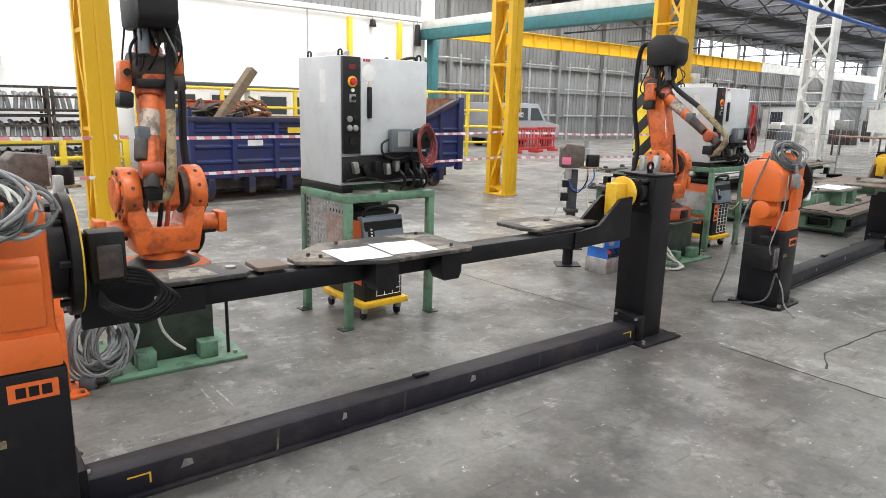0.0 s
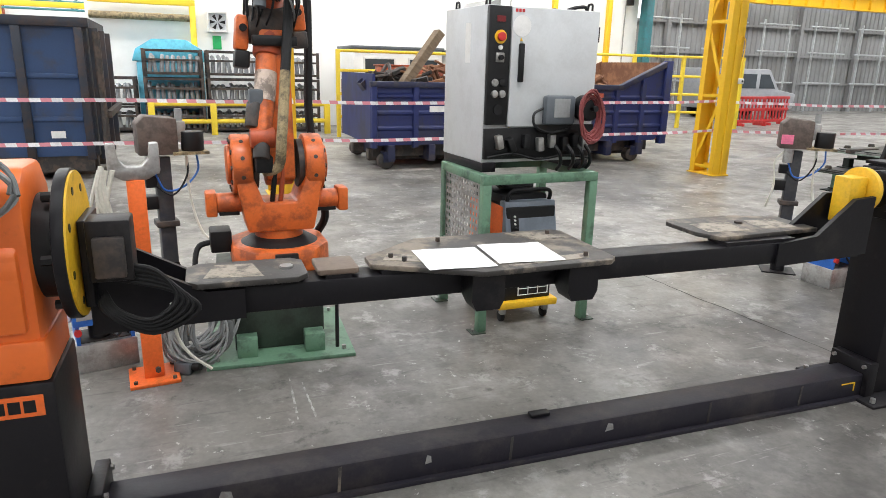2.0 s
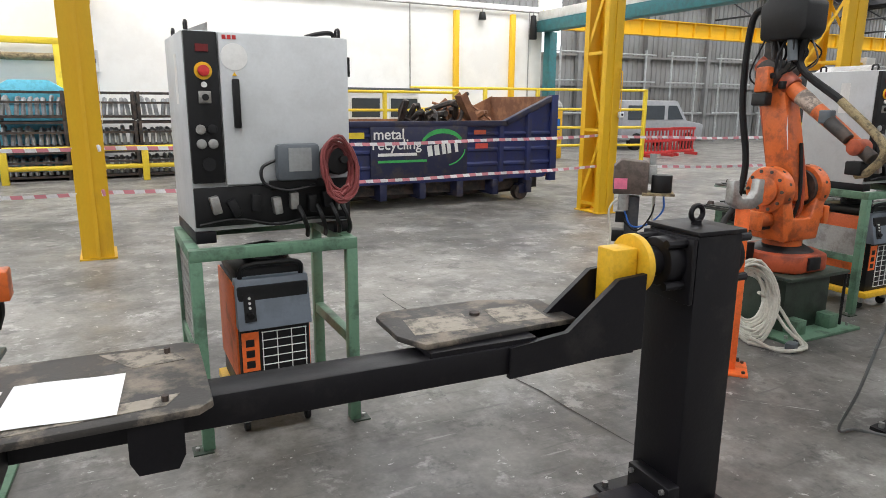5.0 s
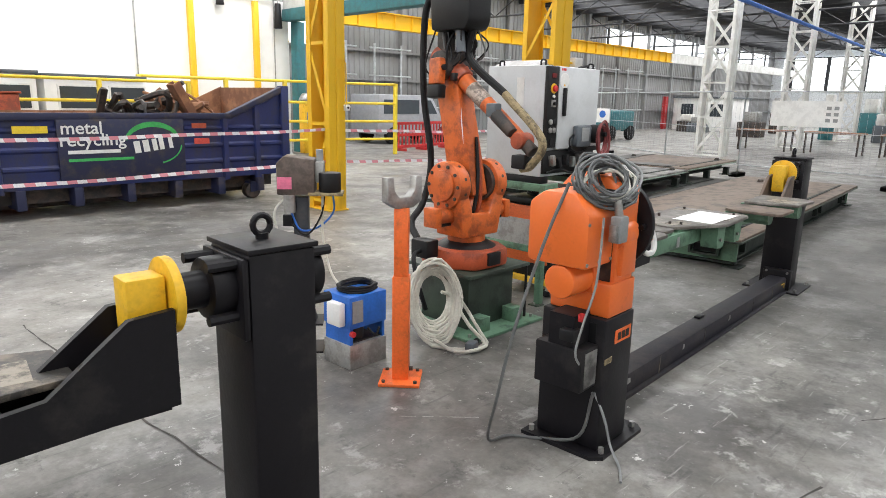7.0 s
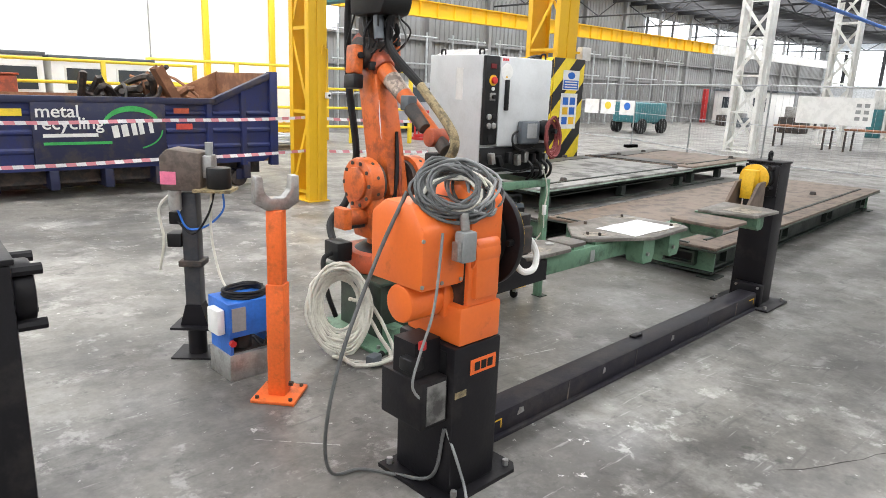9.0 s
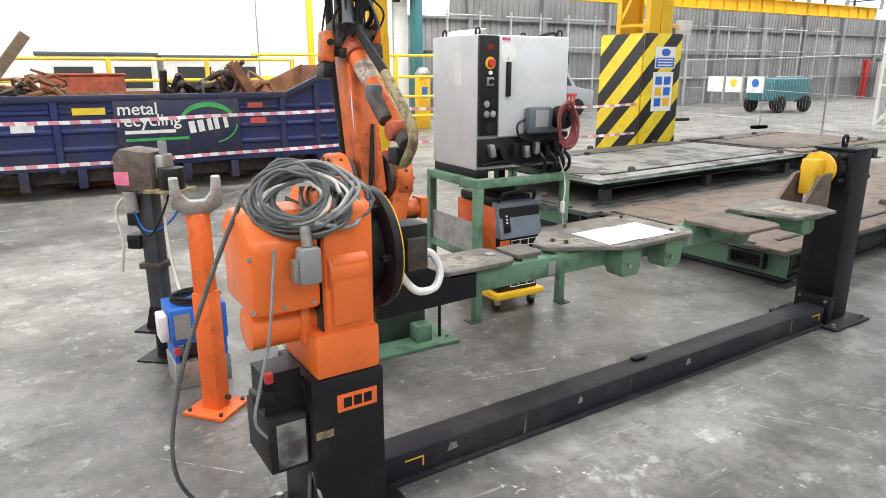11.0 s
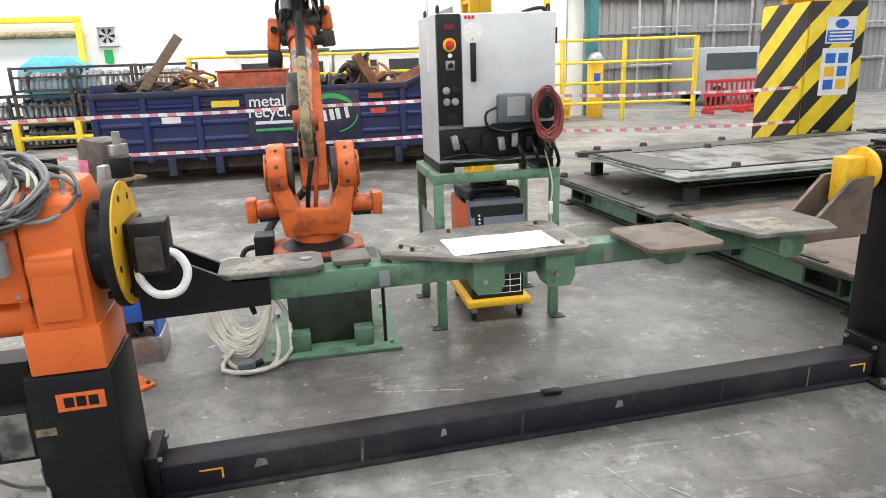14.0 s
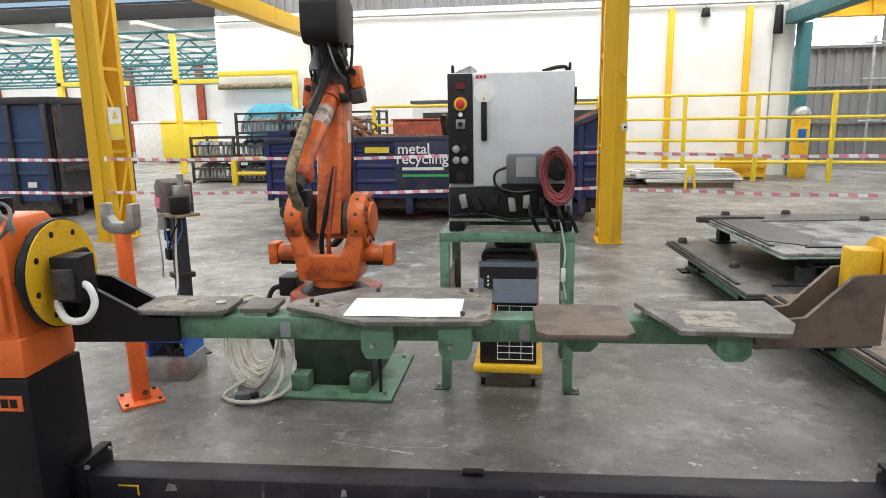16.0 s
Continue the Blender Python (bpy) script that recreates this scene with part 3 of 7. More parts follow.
part("case", box(B(), 0.32, -0.06, 1.2, 0.46, 0.06, 1.95, 0.012), RED, fp_)
part("lower_case", box(B(), 0.33, -0.05, 0.85, 0.42, 0.05, 1.16, 0.01), CABLE_GREY, fp_)
jb_ = thing("junction_box", "white junction box on an arm of the column", "junction box", pose(15.2, 9.3, 2.56) @ Matrix.Diagonal((0.85, 0.85, 0.85, 1)))
part("arm", box(B(), 0.0, -0.02, 0.0, 0.5, 0.02, 0.05), YELLOW_STEEL, jb_)
part("case", box(B(), 0.45, -0.1, -0.14, 0.78, 0.06, 0.16, 0.012), WHITE_STEEL, jb_)
wn_ = thing("warning_sign", "yellow and white warning notice on the column", "sign", pose(2.373, 9.7, 1.78, 0, 0, 90))
part("board", box(B(), -0.16, -0.006, -0.24, 0.16, 0, 0.24), WHITE_PLASTIC, wn_)
part("yellow_field", box(B(), -0.15, -0.009, -0.23, 0.15, -0.006, 0.0), RAIL_YELLOW, wn_)
part("triangle", prism(B(), [(-0.07, 0.07), (0.07, 0.07), (0, 0.2)], "y", -0.009, -0.006), RAIL_YELLOW, wn_)

# ---- barrier tape ----
for z, lab in ((1.26, "upper"), (0.76, "lower")):
    for x0, x1, z0, z1, y0, y1 in ((-5.3, 2.05, z + 0.12, z, 9.34, 9.46), (2.34, 9.62, z, z + 0.02, 9.46, 9.74), (9.88, 14.39, z + 0.01, z - 0.02, 9.74, 9.0)):
        t = thing("barrier_tape", "red and white striped plastic barrier tape between columns", "barrier tape", Matrix(), "barrier tapes")
        bm = B()
        n, top, bot = 24, [], []
        for i in range(n + 1):
            k = i / n
            zz = z0 + (z1 - z0) * k - 0.035 * 4 * k * (1 - k) + 0.006 * math.sin(k * 17 + x0)
            xx = x0 + (x1 - x0) * k
            yk = y0 + (y1 - y0) * k
            top.append((xx, yk + 0.012 * math.sin(k * 31), zz + 0.022))
            bot.append((xx, yk + 0.012 * math.sin(k * 27 + 1), zz - 0.022))
        for off in (0.0, 0.0015):
            tv = [bm.verts.new((a, b + off, c)) for a, b, c in top]
            bv = [bm.verts.new((a, b + off, c)) for a, b, c in bot]
            for i in range(n):
                bm.faces.new((bv[i], bv[i + 1], tv[i + 1], tv[i]))
        part("strip", bm, TAPE, t)
        if x0 > 0:
            part("knot", tube(B(), [(x0 - 0.02, y0 - 0.015, z0 - 0.03), (x0 - 0.03, y0, z0 + 0.03), (x0 - 0.01, y0 + 0.015, z0)], 0.02, 6), TAPE, t)


# ---- railings ----
def railing(points, heights, label, post_every=1.9, r=0.035, mat_=RAIL_YELLOW):
    t = thing("guard_rail", label, "railing", Matrix(), "yellow railings")
    for seg, ((x0, y0), (x1, y1)) in enumerate(zip(points, points[1:])):
        d = math.hypot(x1 - x0, y1 - y0)
        n = max(1, round(d / post_every))
        for i in range(1 if seg else 0, n + 1):
            px, py = x0 + (x1 - x0) * i / n, y0 + (y1 - y0) * i / n
            part("post", box(B(), px - r * 1.3, py - r * 1.3, 0, px + r * 1.3, py + r * 1.3, max(heights) + 0.03, 0.006), mat_, t)
        for z in heights:
            part("rail", cyl(B(), (x0, y0, z), (x1, y1, z), r, seg=10), mat_, t)
    return t


railing([(4.65, 17.0), (10.9, 17.25)], (0.5, 1.05, 1.6, 2.06), "yellow tubular guard rail behind the skip")
railing([(10.4, 19.0), (12.6, 18.6), (16.1, 18.2), (17.95, 17.6)], (0.5, 1.06, 1.62, 2.22), "tall yellow tubular guard rail with four rails", 1.8, 0.04)
lowrail = railing([(0.4, 17.9), (4.55, 17.9)], (0.33, 0.74), "low yellow impact barrier in front of the stillages", 1.45, 0.055)


# ---- stillages with castings ----
def stillage(x, y, z, w=1.3, d=1.0, h=0.66, seed=0):
    rnd = random.Random(seed)
    t = thing("stillage", "dark steel stillage filled with metal castings", "stillage", pose(x, y, z), "stacked stillages")
    k = 0.035
    for sx in (-1, 1):
        for sy in (-1, 1):
            part("corner_post", box(B(), sx * w / 2 - k, sy * d / 2 - k, 0, sx * w / 2 + k, sy * d / 2 + k, h, 0.005), DARK_SCRAP, t)
    for zz in (0.06, 0.38, h - 0.06):
        part("front_bar", box(B(), -w / 2 + k, -d / 2 - 0.025, zz, w / 2 - k, -d / 2 + 0.025, zz + 0.05), DARK_SCRAP, t)
        part("back_bar", box(B(), -w / 2 + k, d / 2 - 0.025, zz, w / 2 - k, d / 2 + 0.025, zz + 0.05), DARK_SCRAP, t)
        for sx in (-1, 1):
            part("side_bar", box(B(), sx * w / 2 - 0.025, -d / 2 + k, zz, sx * w / 2 + 0.025, d / 2 - k, zz + 0.05), DARK_SCRAP, t)
    part("deck", box(B(), -w / 2 + k, -d / 2 + 0.03, 0.07, w / 2 - k, d / 2 - 0.03, 0.1), DARK_SCRAP, t)
    for i in range(9):
        px = -w / 2 + 0.12 + i * (w - 0.24) / 8
        a = rnd.uniform(-0.25, 0.25)
        bm = B()
        tube(bm, [(px, -d / 2 + 0.1, 0.12), (px + a * 0.1, -d / 2 + 0.13, 0.3), (px + a * 0.2, -d / 2 + 0.22, 0.46), (px + a * 0.2, 0.1, 0.42 + rnd.uniform(0, 0.1))], 0.05, 6, 3)
        part("casting", bm, CASTING, t)
    return t


for i, sx in enumerate((0.95, 2.4, 3.8)):
    for j in range(3):
        stillage(sx, 18.95, j * 0.67, seed=i * 3 + j)
for j in range(2):
    stillage(-0.6, 19.2, j * 0.67, seed=20 + j)

# pale cabins behind the railing
for x0, x1, h in ((5.4, 7.9, 2.15), (8.05, 10.3, 2.1)):
    c = thing("site_cabin", "pale grey panelled site cabin with dark windows", "cabin", Matrix(), "cabins")
    part("wall", box(B(), x0, 18.4, 0, x1, 20.1, h, 0.02), WALL_WHITE, c)
    part("roof", box(B(), x0 - 0.05, 18.35, h, x1 + 0.05, 20.12, h + 0.08, 0.01), PANEL_GREY, c)
    for k in range(2):
        a = x0 + 0.3 + k * (x1 - x0) / 2
        w_ = part("window", box(B(), a - 0.04, 18.36, 1.36, a + 0.84, 18.4, 1.94), WHITE_PLASTIC, c)
        part("pane", box(B(), a, 18.352, 1.4, a + 0.8, 18.36, 1.9), GLASSY, w_)
    part("notice", box(B(), x1 - 0.9, 18.385, 0.9, x1 - 0.5, 18.4, 1.3), PAPER, c)
o = thing("orange_tank", "orange painted steel box behind the skip", "box", pose(6.6, 16.0, 0))
part("body", box(B(), -1.2, -0.3, 0.0, 0.3, 0.4, 1.72, 0.03), ORANGE_DEEP, o)
part("lid", box(B(), -1.23, -0.33, 1.72, 0.33, 0.43, 1.76, 0.01), ORANGE_DEEP, o)


# ---- skip ----
def skip():
    L, D = 5.95, 2.4
    s = thing("scrap_skip", "dark blue roll-on skip heaped with scrap metal", "skip", pose(3.94, 11.5, 0) @ Matrix.Diagonal((1.025, 1, 1, 1)))
    outline = [(0.05, 0.42), (0.05, 1.46), (4.85, 1.46), (5.9, 1.94), (5.9, 0.55), (5.72, 0.42)]
    part("front_wall", prism(B(), outline, "y", 0.06, 0.1), SKIP_BLUE, s)
    part("back_wall", prism(B(), outline, "y", D - 0.1, D - 0.06), RUST, s)
    part("end_wall", box(B(), 0.05, 0.1, 0.42, 0.1, D - 0.1, 1.6), SKIP_BLUE, s)
    part("tail_door", box(B(), 5.86, 0.1, 0.42, 5.92, D - 0.1, 1.92), RUST, s)
    part("floor_plate", box(B(), 0.1, 0.1, 0.42, 5.86, D - 0.1, 0.48), RUST, s)
    part("top_rail", box(B(), 0, 0.0, 1.38, 4.9, 0.13, 1.48, 0.01), SKIP_DARK, s)
    bm = B()
    box(bm, -0.57, -0.065, -0.05, 0.57, 0.065, 0.05, 0.01, pose(5.38, 0.065, 1.67, 0, -24.6, 0))
    part("sloping_rail", bm, SKIP_DARK, s)
    part("end_post", box(B(), 5.83, -0.01, 0.35, 5.97, 0.13, 1.95, 0.01), SKIP_BLUE, s)
    # ribs, cross swages and feet
    ribs = [0.0, 0.72, 1.5, 2.35, 4.02, 4.72, 5.3]
    for x in ribs:
        if x in (2.35, 4.02):
            continue
        part("rib", prism(B(), [(x, 0.06), (x + 0.12, 0.06), (x + 0.1, 0.0), (x + 0.02, 0.0)], "z", 0.38, 1.4 if x < 4.8 else 1.62), SKIP_BLUE, s)
    part("sign_plate", box(B(), 2.3, 0.0, 0.5, 4.08, 0.06, 1.4, 0.006), SKIP_DARK, s)
    for a, b in ((0.12, 0.72), (0.84, 1.5), (1.62, 2.3), (4.1, 4.72), (4.84, 5.3), (5.42, 5.83)):
        for z in (0.66, 0.92, 1.2):
            part("swage", prism(B(), [(0.06, z), (0.025, z + 0.03), (0.025, z + 0.06), (0.06, z + 0.09)], "x", a, b), SKIP_BLUE, s)
    for i in range(8):
        x = 0.3 + i * 0.72
        part("cross_member", box(B(), x, 0.02, 0.14, x + 0.12, D - 0.02, 0.42, 0.01), SKIP_DARK, s)
    for yy in (0.55, 1.65):
        part("runner", box(B(), 0.1, yy, 0.1, 5.6, yy + 0.18, 0.3, 0.01), DARK_SCRAP, s)
    part("skirt", box(B(), 0.1, 0.3, 0.2, 5.75, 0.34, 0.42), DARK_SCRAP, s)
    for x in (0.3, 5.3):
        for yy in (0.12, D - 0.3):
            w = part("roller", cyl(B(), (x, yy, 0.14), (x, yy + 0.18, 0.14), 0.14, seg=18, bevel=0.02), DARK_SCRAP, s)
            part("roller_bracket", box(B(), x - 0.06, yy - 0.02, 0.12, x + 0.06, yy + 0.2, 0.3), SKIP_DARK, s)
    # lettering and marks on the plate
    white, green = WHITE_PLASTIC, surface("sign_green", (0.05, 0.4, 0.1), 0.5)
    writing("lettering", "metal", 0.25, white, s, pose(2.62, -0.003, 1.26) @ UPRIGHT)
    writing("lettering", "recycling", 0.25, white, s, pose(2.76, -0.003, 1.09) @ UPRIGHT)
    part("text_bar", box(B(), 2.42, -0.004, 0.9, 3.12, 0, 0.95), white, s)
    part("text_bar", box(B(), 2.42, -0.004, 0.79, 3.3, 0, 0.83), green, s)
    arc = [(3.6 + 0.42 * math.cos(a), 1.03 + 0.32 * math.sin(a)) for a in [math.radians(165 - 8 * i) for i in range(18)]]
    arc += [(3.6 + 0.4 * math.cos(a), 1.0 + 0.27 * math.sin(a)) for a in [math.radians(29 + 8 * i) for i in range(18)]]
    part("green_arc", prism(B(), arc, "y", -0.004, 0.0), green, s)
    arc = [(3.62 + 0.42 * math.cos(a), 1.0 + 0.3 * math.sin(a)) for a in [math.radians(-75 + 8 * i) for i in range(10)]]
    arc += [(3.62 + 0.4 * math.cos(a), 1.0 + 0.28 * math.sin(a)) for a in [math.radians(-3 - 8 * i) for i in range(10)]]
    part("green_arc", prism(B(), arc, "y", -0.004, 0.0), green, s)
    for x, w in ((3.36, 0.09), (3.49, 0.09), (3.62, 0.07), (3.72, 0.07), (3.86, 0.06)):
        bm = B()
        box(bm, -w / 2, -0.004, -0.09, w / 2, 0, 0.09, 0.0, pose(x, 0, 1.0 + (x - 3.6) * 0.12, 0, -8, 0))
        part("logo_mark", bm, white, s)
    part("label", box(B(), 4.25, 0.02, 0.99, 4.5, 0.026, 1.08), surface("red_label", (0.6, 0.08, 0.06), 0.5), s, "small red label")
    part("label", box(B(), 4.22, 0.02, 1.24, 4.46, 0.026, 1.32), surface("orange_label", (0.5, 0.1, 0.05), 0.5), s, "small orange label")
    part("label", box(B(), 1.02, 0.02, 0.98, 1.3, 0.026, 1.08), white, s, "small white label")
    part("label", box(B(), 1.78, 0.02, 1.2, 2.2, 0.026, 1.3), RAIL_YELLOW, s, "yellow and white label")
    return s


skip()


def scrap_piece(x, y, z, seed, kind):
    rnd = random.Random(seed)
    t = thing("scrap_metal", "rusty dark scrap steel piece lying in the skip", "scrap metal", pose(x, y, z, rnd.uniform(-20, 20), rnd.uniform(-20, 20), rnd.uniform(0, 180)), "scrap in the skip")
    mt = DARK_SCRAP if seed % 3 else RUST
    if kind == "tangle":
        for k in range(8):
            p = [(rnd.uniform(-0.6, 0.6), rnd.uniform(-0.35, 0.35), rnd.uniform(-0.25, 0.3)) for _ in range(4)]
            part("strip", tube(B(), p, rnd.uniform(0.02, 0.06), 6, 4), mt, t)
    else:
        part("sheet", prism(B(), [(-0.4, -0.3), (0.35, -0.35), (0.42, 0.2), (0.1, 0.34), (-0.35, 0.25)], "z", 0, 0.03), mt, t)
        part("flange", box(B(), -0.05, -0.3, 0.03, 0.02, 0.25, 0.2), mt, t)


for i in range(9):
    scrap_piece(4.7 + i * 0.55, 12.2 + (i % 3) * 0.45, 1.02 + 0.12 * (i % 2), 100 + i, "plate" if i % 2 else "tangle")
for i, (x, z) in enumerate(((4.7, 1.45), (5.2, 1.5), (7.5, 1.42), (8.0, 1.5), (8.4, 1.45), (4.4, 1.35))):
    scrap_piece(x, 12.3, z, 200 + i, "tangle")
for x, y, tilt, ln, mt in ((4.2, 11.85, 38, 1.85, WOOD), (8.75, 11.9, -30, 1.25, RUST), (4.45, 12.2, -40, 0.8, SKIP_DARK)):
    t = thing("scrap_beam", "old channel section sticking out of the scrap heap", "scrap metal", pose(x, y, 0.86, 0, tilt, 8), "scrap in the skip")
    bm = B()
    box(bm, -0.07, -0.1, -0.1, 0.07, -0.085, ln)
    box(bm, -0.07, 0.085, -0.1, 0.07, 0.1, ln)
    box(bm, -0.07, -0.085, -0.1, -0.055, 0.085, ln)
    part("channel", bm, mt, t)


# ---- big container ----
def container():
    c = thing("waste_container", "tall blue open-top waste container with ribbed walls", "container", pose(-0.15, 11.55, 0))
    part("front_wall", box(B(), -6.2, 0.08, 0.35, -0.06, 0.12, 2.2), TANK_BLUE, c)
    part("back_wall", box(B(), -6.2, 2.3, 0.35, -0.06, 2.34, 2.2), TANK_BLUE, c)
    part("end_wall", box(B(), -0.06, 0.08, 0.35, -0.02, 2.34, 2.2), TANK_DARK, c)
    part("far_wall", box(B(), -6.24, 0.08, 0.35, -6.2, 2.34, 2.2), TANK_DARK, c)
    part("floor_plate", box(B(), -6.2, 0.12, 0.35, -0.06, 2.3, 0.4), TANK_DARK, c)
    part("top_rail", box(B(), -6.25, 0, 2.15, 0.02, 0.13, 2.28, 0.01), TANK_DARK, c)
    part("top_rail", box(B(), -6.25, 2.3, 2.15, 0.02, 2.42, 2.28, 0.01), TANK_DARK, c)
    part("end_rail", box(B(), -0.1, 0.13, 2.15, 0.02, 2.3, 2.28, 0.01), TANK_DARK, c)
    for i in range(9):
        x = -0.12 - i * 0.76
        part("rib", box(B(), x - 0.05, 0.0, 0.3, x + 0.06, 0.08, 2.15, 0.008), TANK_DARK, c)
    for z in (0.85, 1.45):
        for i in range(8):
            x = -0.12 - i * 0.76
            part("swage", box(B(), x - 0.7, 0.045, z, x - 0.06, 0.08, z + 0.07, 0.01), TANK_BLUE, c)
    for i in range(3):
        part("end_rib", box(B(), 0.0, 0.1 + i * 1.05, 0.3, 0.12, 0.2 + i * 1.05, 2.15, 0.01), TANK_DARK, c)
    part("hinge", cyl(B(), (0.1, 0.05, 0.4), (0.1, 0.05, 2.1), 0.05, seg=10), DARK_SCRAP, c)
    part("lock_bar", box(B(), 0.12, 0.05, 0.9, 0.2, 2.3, 1.0, 0.01), DARK_SCRAP, c)
    part("skirt", box(B(), -6.1, 0.1, 0.12, -0.1, 0.16, 0.35), DARK_SCRAP, c)
    for yy in (0.6, 1.7):
        part("runner", box(B(), -6.1, yy, 0.0, -0.1, yy + 0.2, 0.35), DARK_SCRAP, c)
    part("label", box(B(), -0.6, -0.004, 0.62, -0.42, 0, 0.72), WHITE_PLASTIC, c)


container()


# ---- steel pallets ----
GREEN_PALE = surface("worn_pale_green", (0.25, 0.34, 0.28), 0.55, dirt=(0.1, 0.12, 0.1), amount=0.6, scale=5)


def pallet(x0, y0, x1, y1, z, h, deck_mat, label, lugs=(), legs=False, turn=4.5):
    w, d = (x1 - x0) / 2, (y1 - y0) / 2
    p = thing("steel_pallet", label, "steel pallet", pose(x0, y0, z, 0, 0, turn) @ pose(w, d, 0), "stacked steel pallets")
    part("deck", box(B(), -w, -d, h - 0.03, w, d, h, 0.006), deck_mat, p)
    part("deck_edge", box(B(), -w - 0.012, -d - 0.012, h - 0.05, w + 0.012, d + 0.012, h - 0.031, 0.004), GREEN_PALE if legs else GREEN_DARK, p)
    b0 = h - 0.14 if legs else 0.03
    for sx in (-1, 1):
        part("end_beam", box(B(), sx * (w - 0.3) - 0.03, -d + 0.3, b0, sx * (w - 0.3) + 0.03, d - 0.3, h - 0.05), PALLET_SIDE, p)
    if legs:
        for sx in (-1, 0, 1):
            for sy in (-1, 1):
                part("leg", box(B(), sx * (w - 0.25) - 0.06, sy * (d - 0.12) - 0.05, 0.014, sx * (w - 0.25) + 0.06, sy * (d - 0.12) + 0.05, b0), PALLET_SIDE, p)
    for sy in (-1, 1):
        part("side_beam", box(B(), -w + 0.34, sy * (d - 0.22) - 0.035, b0, w - 0.34, sy * (d - 0.22) + 0.035, h - 0.05, 0.004), PALLET_SIDE, p)
        part("bottom_flange", box(B(), -w + 0.34, sy * (d - 0.22) - 0.08, b0 - 0.018, w - 0.34, sy * (d - 0.22) + 0.08, b0), PALLET_SIDE, p)
    for i in range(6):
        x = -w + 0.5 + i * (2 * w - 1.0) / 5
        part("cross_beam", box(B(), x - 0.035, -d + 0.27, b0 + 0.02, x + 0.035, d - 0.27, h - 0.05), PALLET_SIDE, p)
    if not legs:
        # flanged end members with fork pockets
        for sx in (-1, 1):
            xe = sx * (w - 0.27)
            part("end_flange", box(B(), xe - 0.07, -d + 0.1, 0.03, xe + 0.07, d - 0.1, 0.05), PALLET_SIDE, p)
            part("end_web", box(B(), xe - 0.012, -d + 0.1, 0.05, xe + 0.012, d - 0.1, h - 0.05), GREEN, p)
            for yy in (-d + 0.45, d - 0.45):
                bm = B()
                for a in (-0.17, 0.145):
                    box(bm, xe + sx * 0.013, yy + a, 0.1, xe + sx * 0.1, yy + a + 0.025, 0.25)
                for a in (0.1, 0.228):
                    box(bm, xe + sx * 0.013, yy - 0.145, a, xe + sx * 0.1, yy + 0.145, a + 0.022)
                part("fork_pocket", bm, GREEN_DARK, p)
                # black sheet painted in for the shaded inside of the pocket
                part("pocket_shade", box(B(), xe + sx * 0.0125, yy - 0.14, 0.125, xe + sx * 0.016, yy + 0.14, 0.225), RUBBER, p)
    for i in range(0 if legs else 4):
        x = -w + 0.5 + i * (2 * w - 1.0) / 3
        bm = B()
        for a in (-0.16, 0.13):
            box(bm, x + a, -d + 0.12, 0.08, x + a + 0.03, -d + 0.185, 0.24)
        box(bm, x - 0.13, -d + 0.12, 0.08, x + 0.13, -d + 0.185, 0.1)
        box(bm, x - 0.13, -d + 0.12, 0.22, x + 0.13, -d + 0.185, 0.24)
        part("fork_pocket", bm, PALLET_SIDE, p)
    for sx in (-1, 1):
        for sy in (-1, 1):
            part("foot", box(B(), sx * (w - 0.25) - 0.12, sy * (d - 0.12) - 0.1, 0, sx * (w - 0.25) + 0.12, sy * (d - 0.12) + 0.1, 0.014), PALLET_SIDE, p)
    for lx, ly in lugs:
        part("locating_lug", cyl(B(), (lx, ly, h), (lx, ly, h + 0.05), 0.055, 0.04, seg=10, bevel=0.008), DARK_SCRAP, p)
    # bright rails and clamps lying on the deck
    part("edge_rail", box(B(), -w + 0.02, -d + 0.3, h, -w + 0.06, d - 0.1, h + 0.012), PALLET_SIDE, p)
    part("edge_rail", box(B(), -w + 0.3, -d + 0.22, h, w - 0.3, -d + 0.26, h + 0.012), PALLET_SIDE, p)
    if legs:
        part("cover_sheet", prism(B(), [(-w + 0.08, -d + 0.55), (-w + 0.35, -d + 0.3), (-w + 0.62, -d + 0.75), (-w + 0.5, d - 0.5), (w * 0.2, d - 0.42), (w * 0.6, d - 0.3), (w - 0.1, d - 0.35), (w - 0.1, d - 0.03), (-w + 0.1, d - 0.03)], "z", h, h + 0.008), DECK_OILY, p)
        part("clamp_bar", box(B(), -w - 0.12, d - 0.35, h - 0.03, -w + 0.6, d - 0.28, h + 0.03, 0.006), DARK_SCRAP, p)
    return p


rn = random.Random(4)
pallet(10.66, 3.66, 17.8, 5.68, 0, 0.36, PLATE_BROWN, "long green steel machine pallet with rusty brown top on the floor", [(rn.uniform(-3.2, 3.2), rn.uniform(-0.8, 0.8)) for _ in range(7)])
pallet(10.38, 5.74, 16.9, 8.1, 0, 0.34, DECK_OILY, "low steel machine pallet with dark oily top on the floor", [(-3.1, 1.1), (-3.0, -0.2)])
pallet(10.72, 5.98, 15.1, 8.15, 0.34, 0.29, PLATE_PALE, "steel machine pallet with pale worn top stacked on another", [(-1.9, 1.05), (-1.2, 1.1), (0.0, 1.1), (1.5, 1.05), (-1.3, -0.8), (1.9, -0.9), (-0.6, 0.6)], True)
pallet(15.2, 6.4, 18.1, 8.55, 0.34, 0.3, PLATE_BROWN, "rusty steel machine pallet stacked at the end of the row", [(-0.8, 0.7), (0.4, 0.8), (1.0, -0.8)], True)


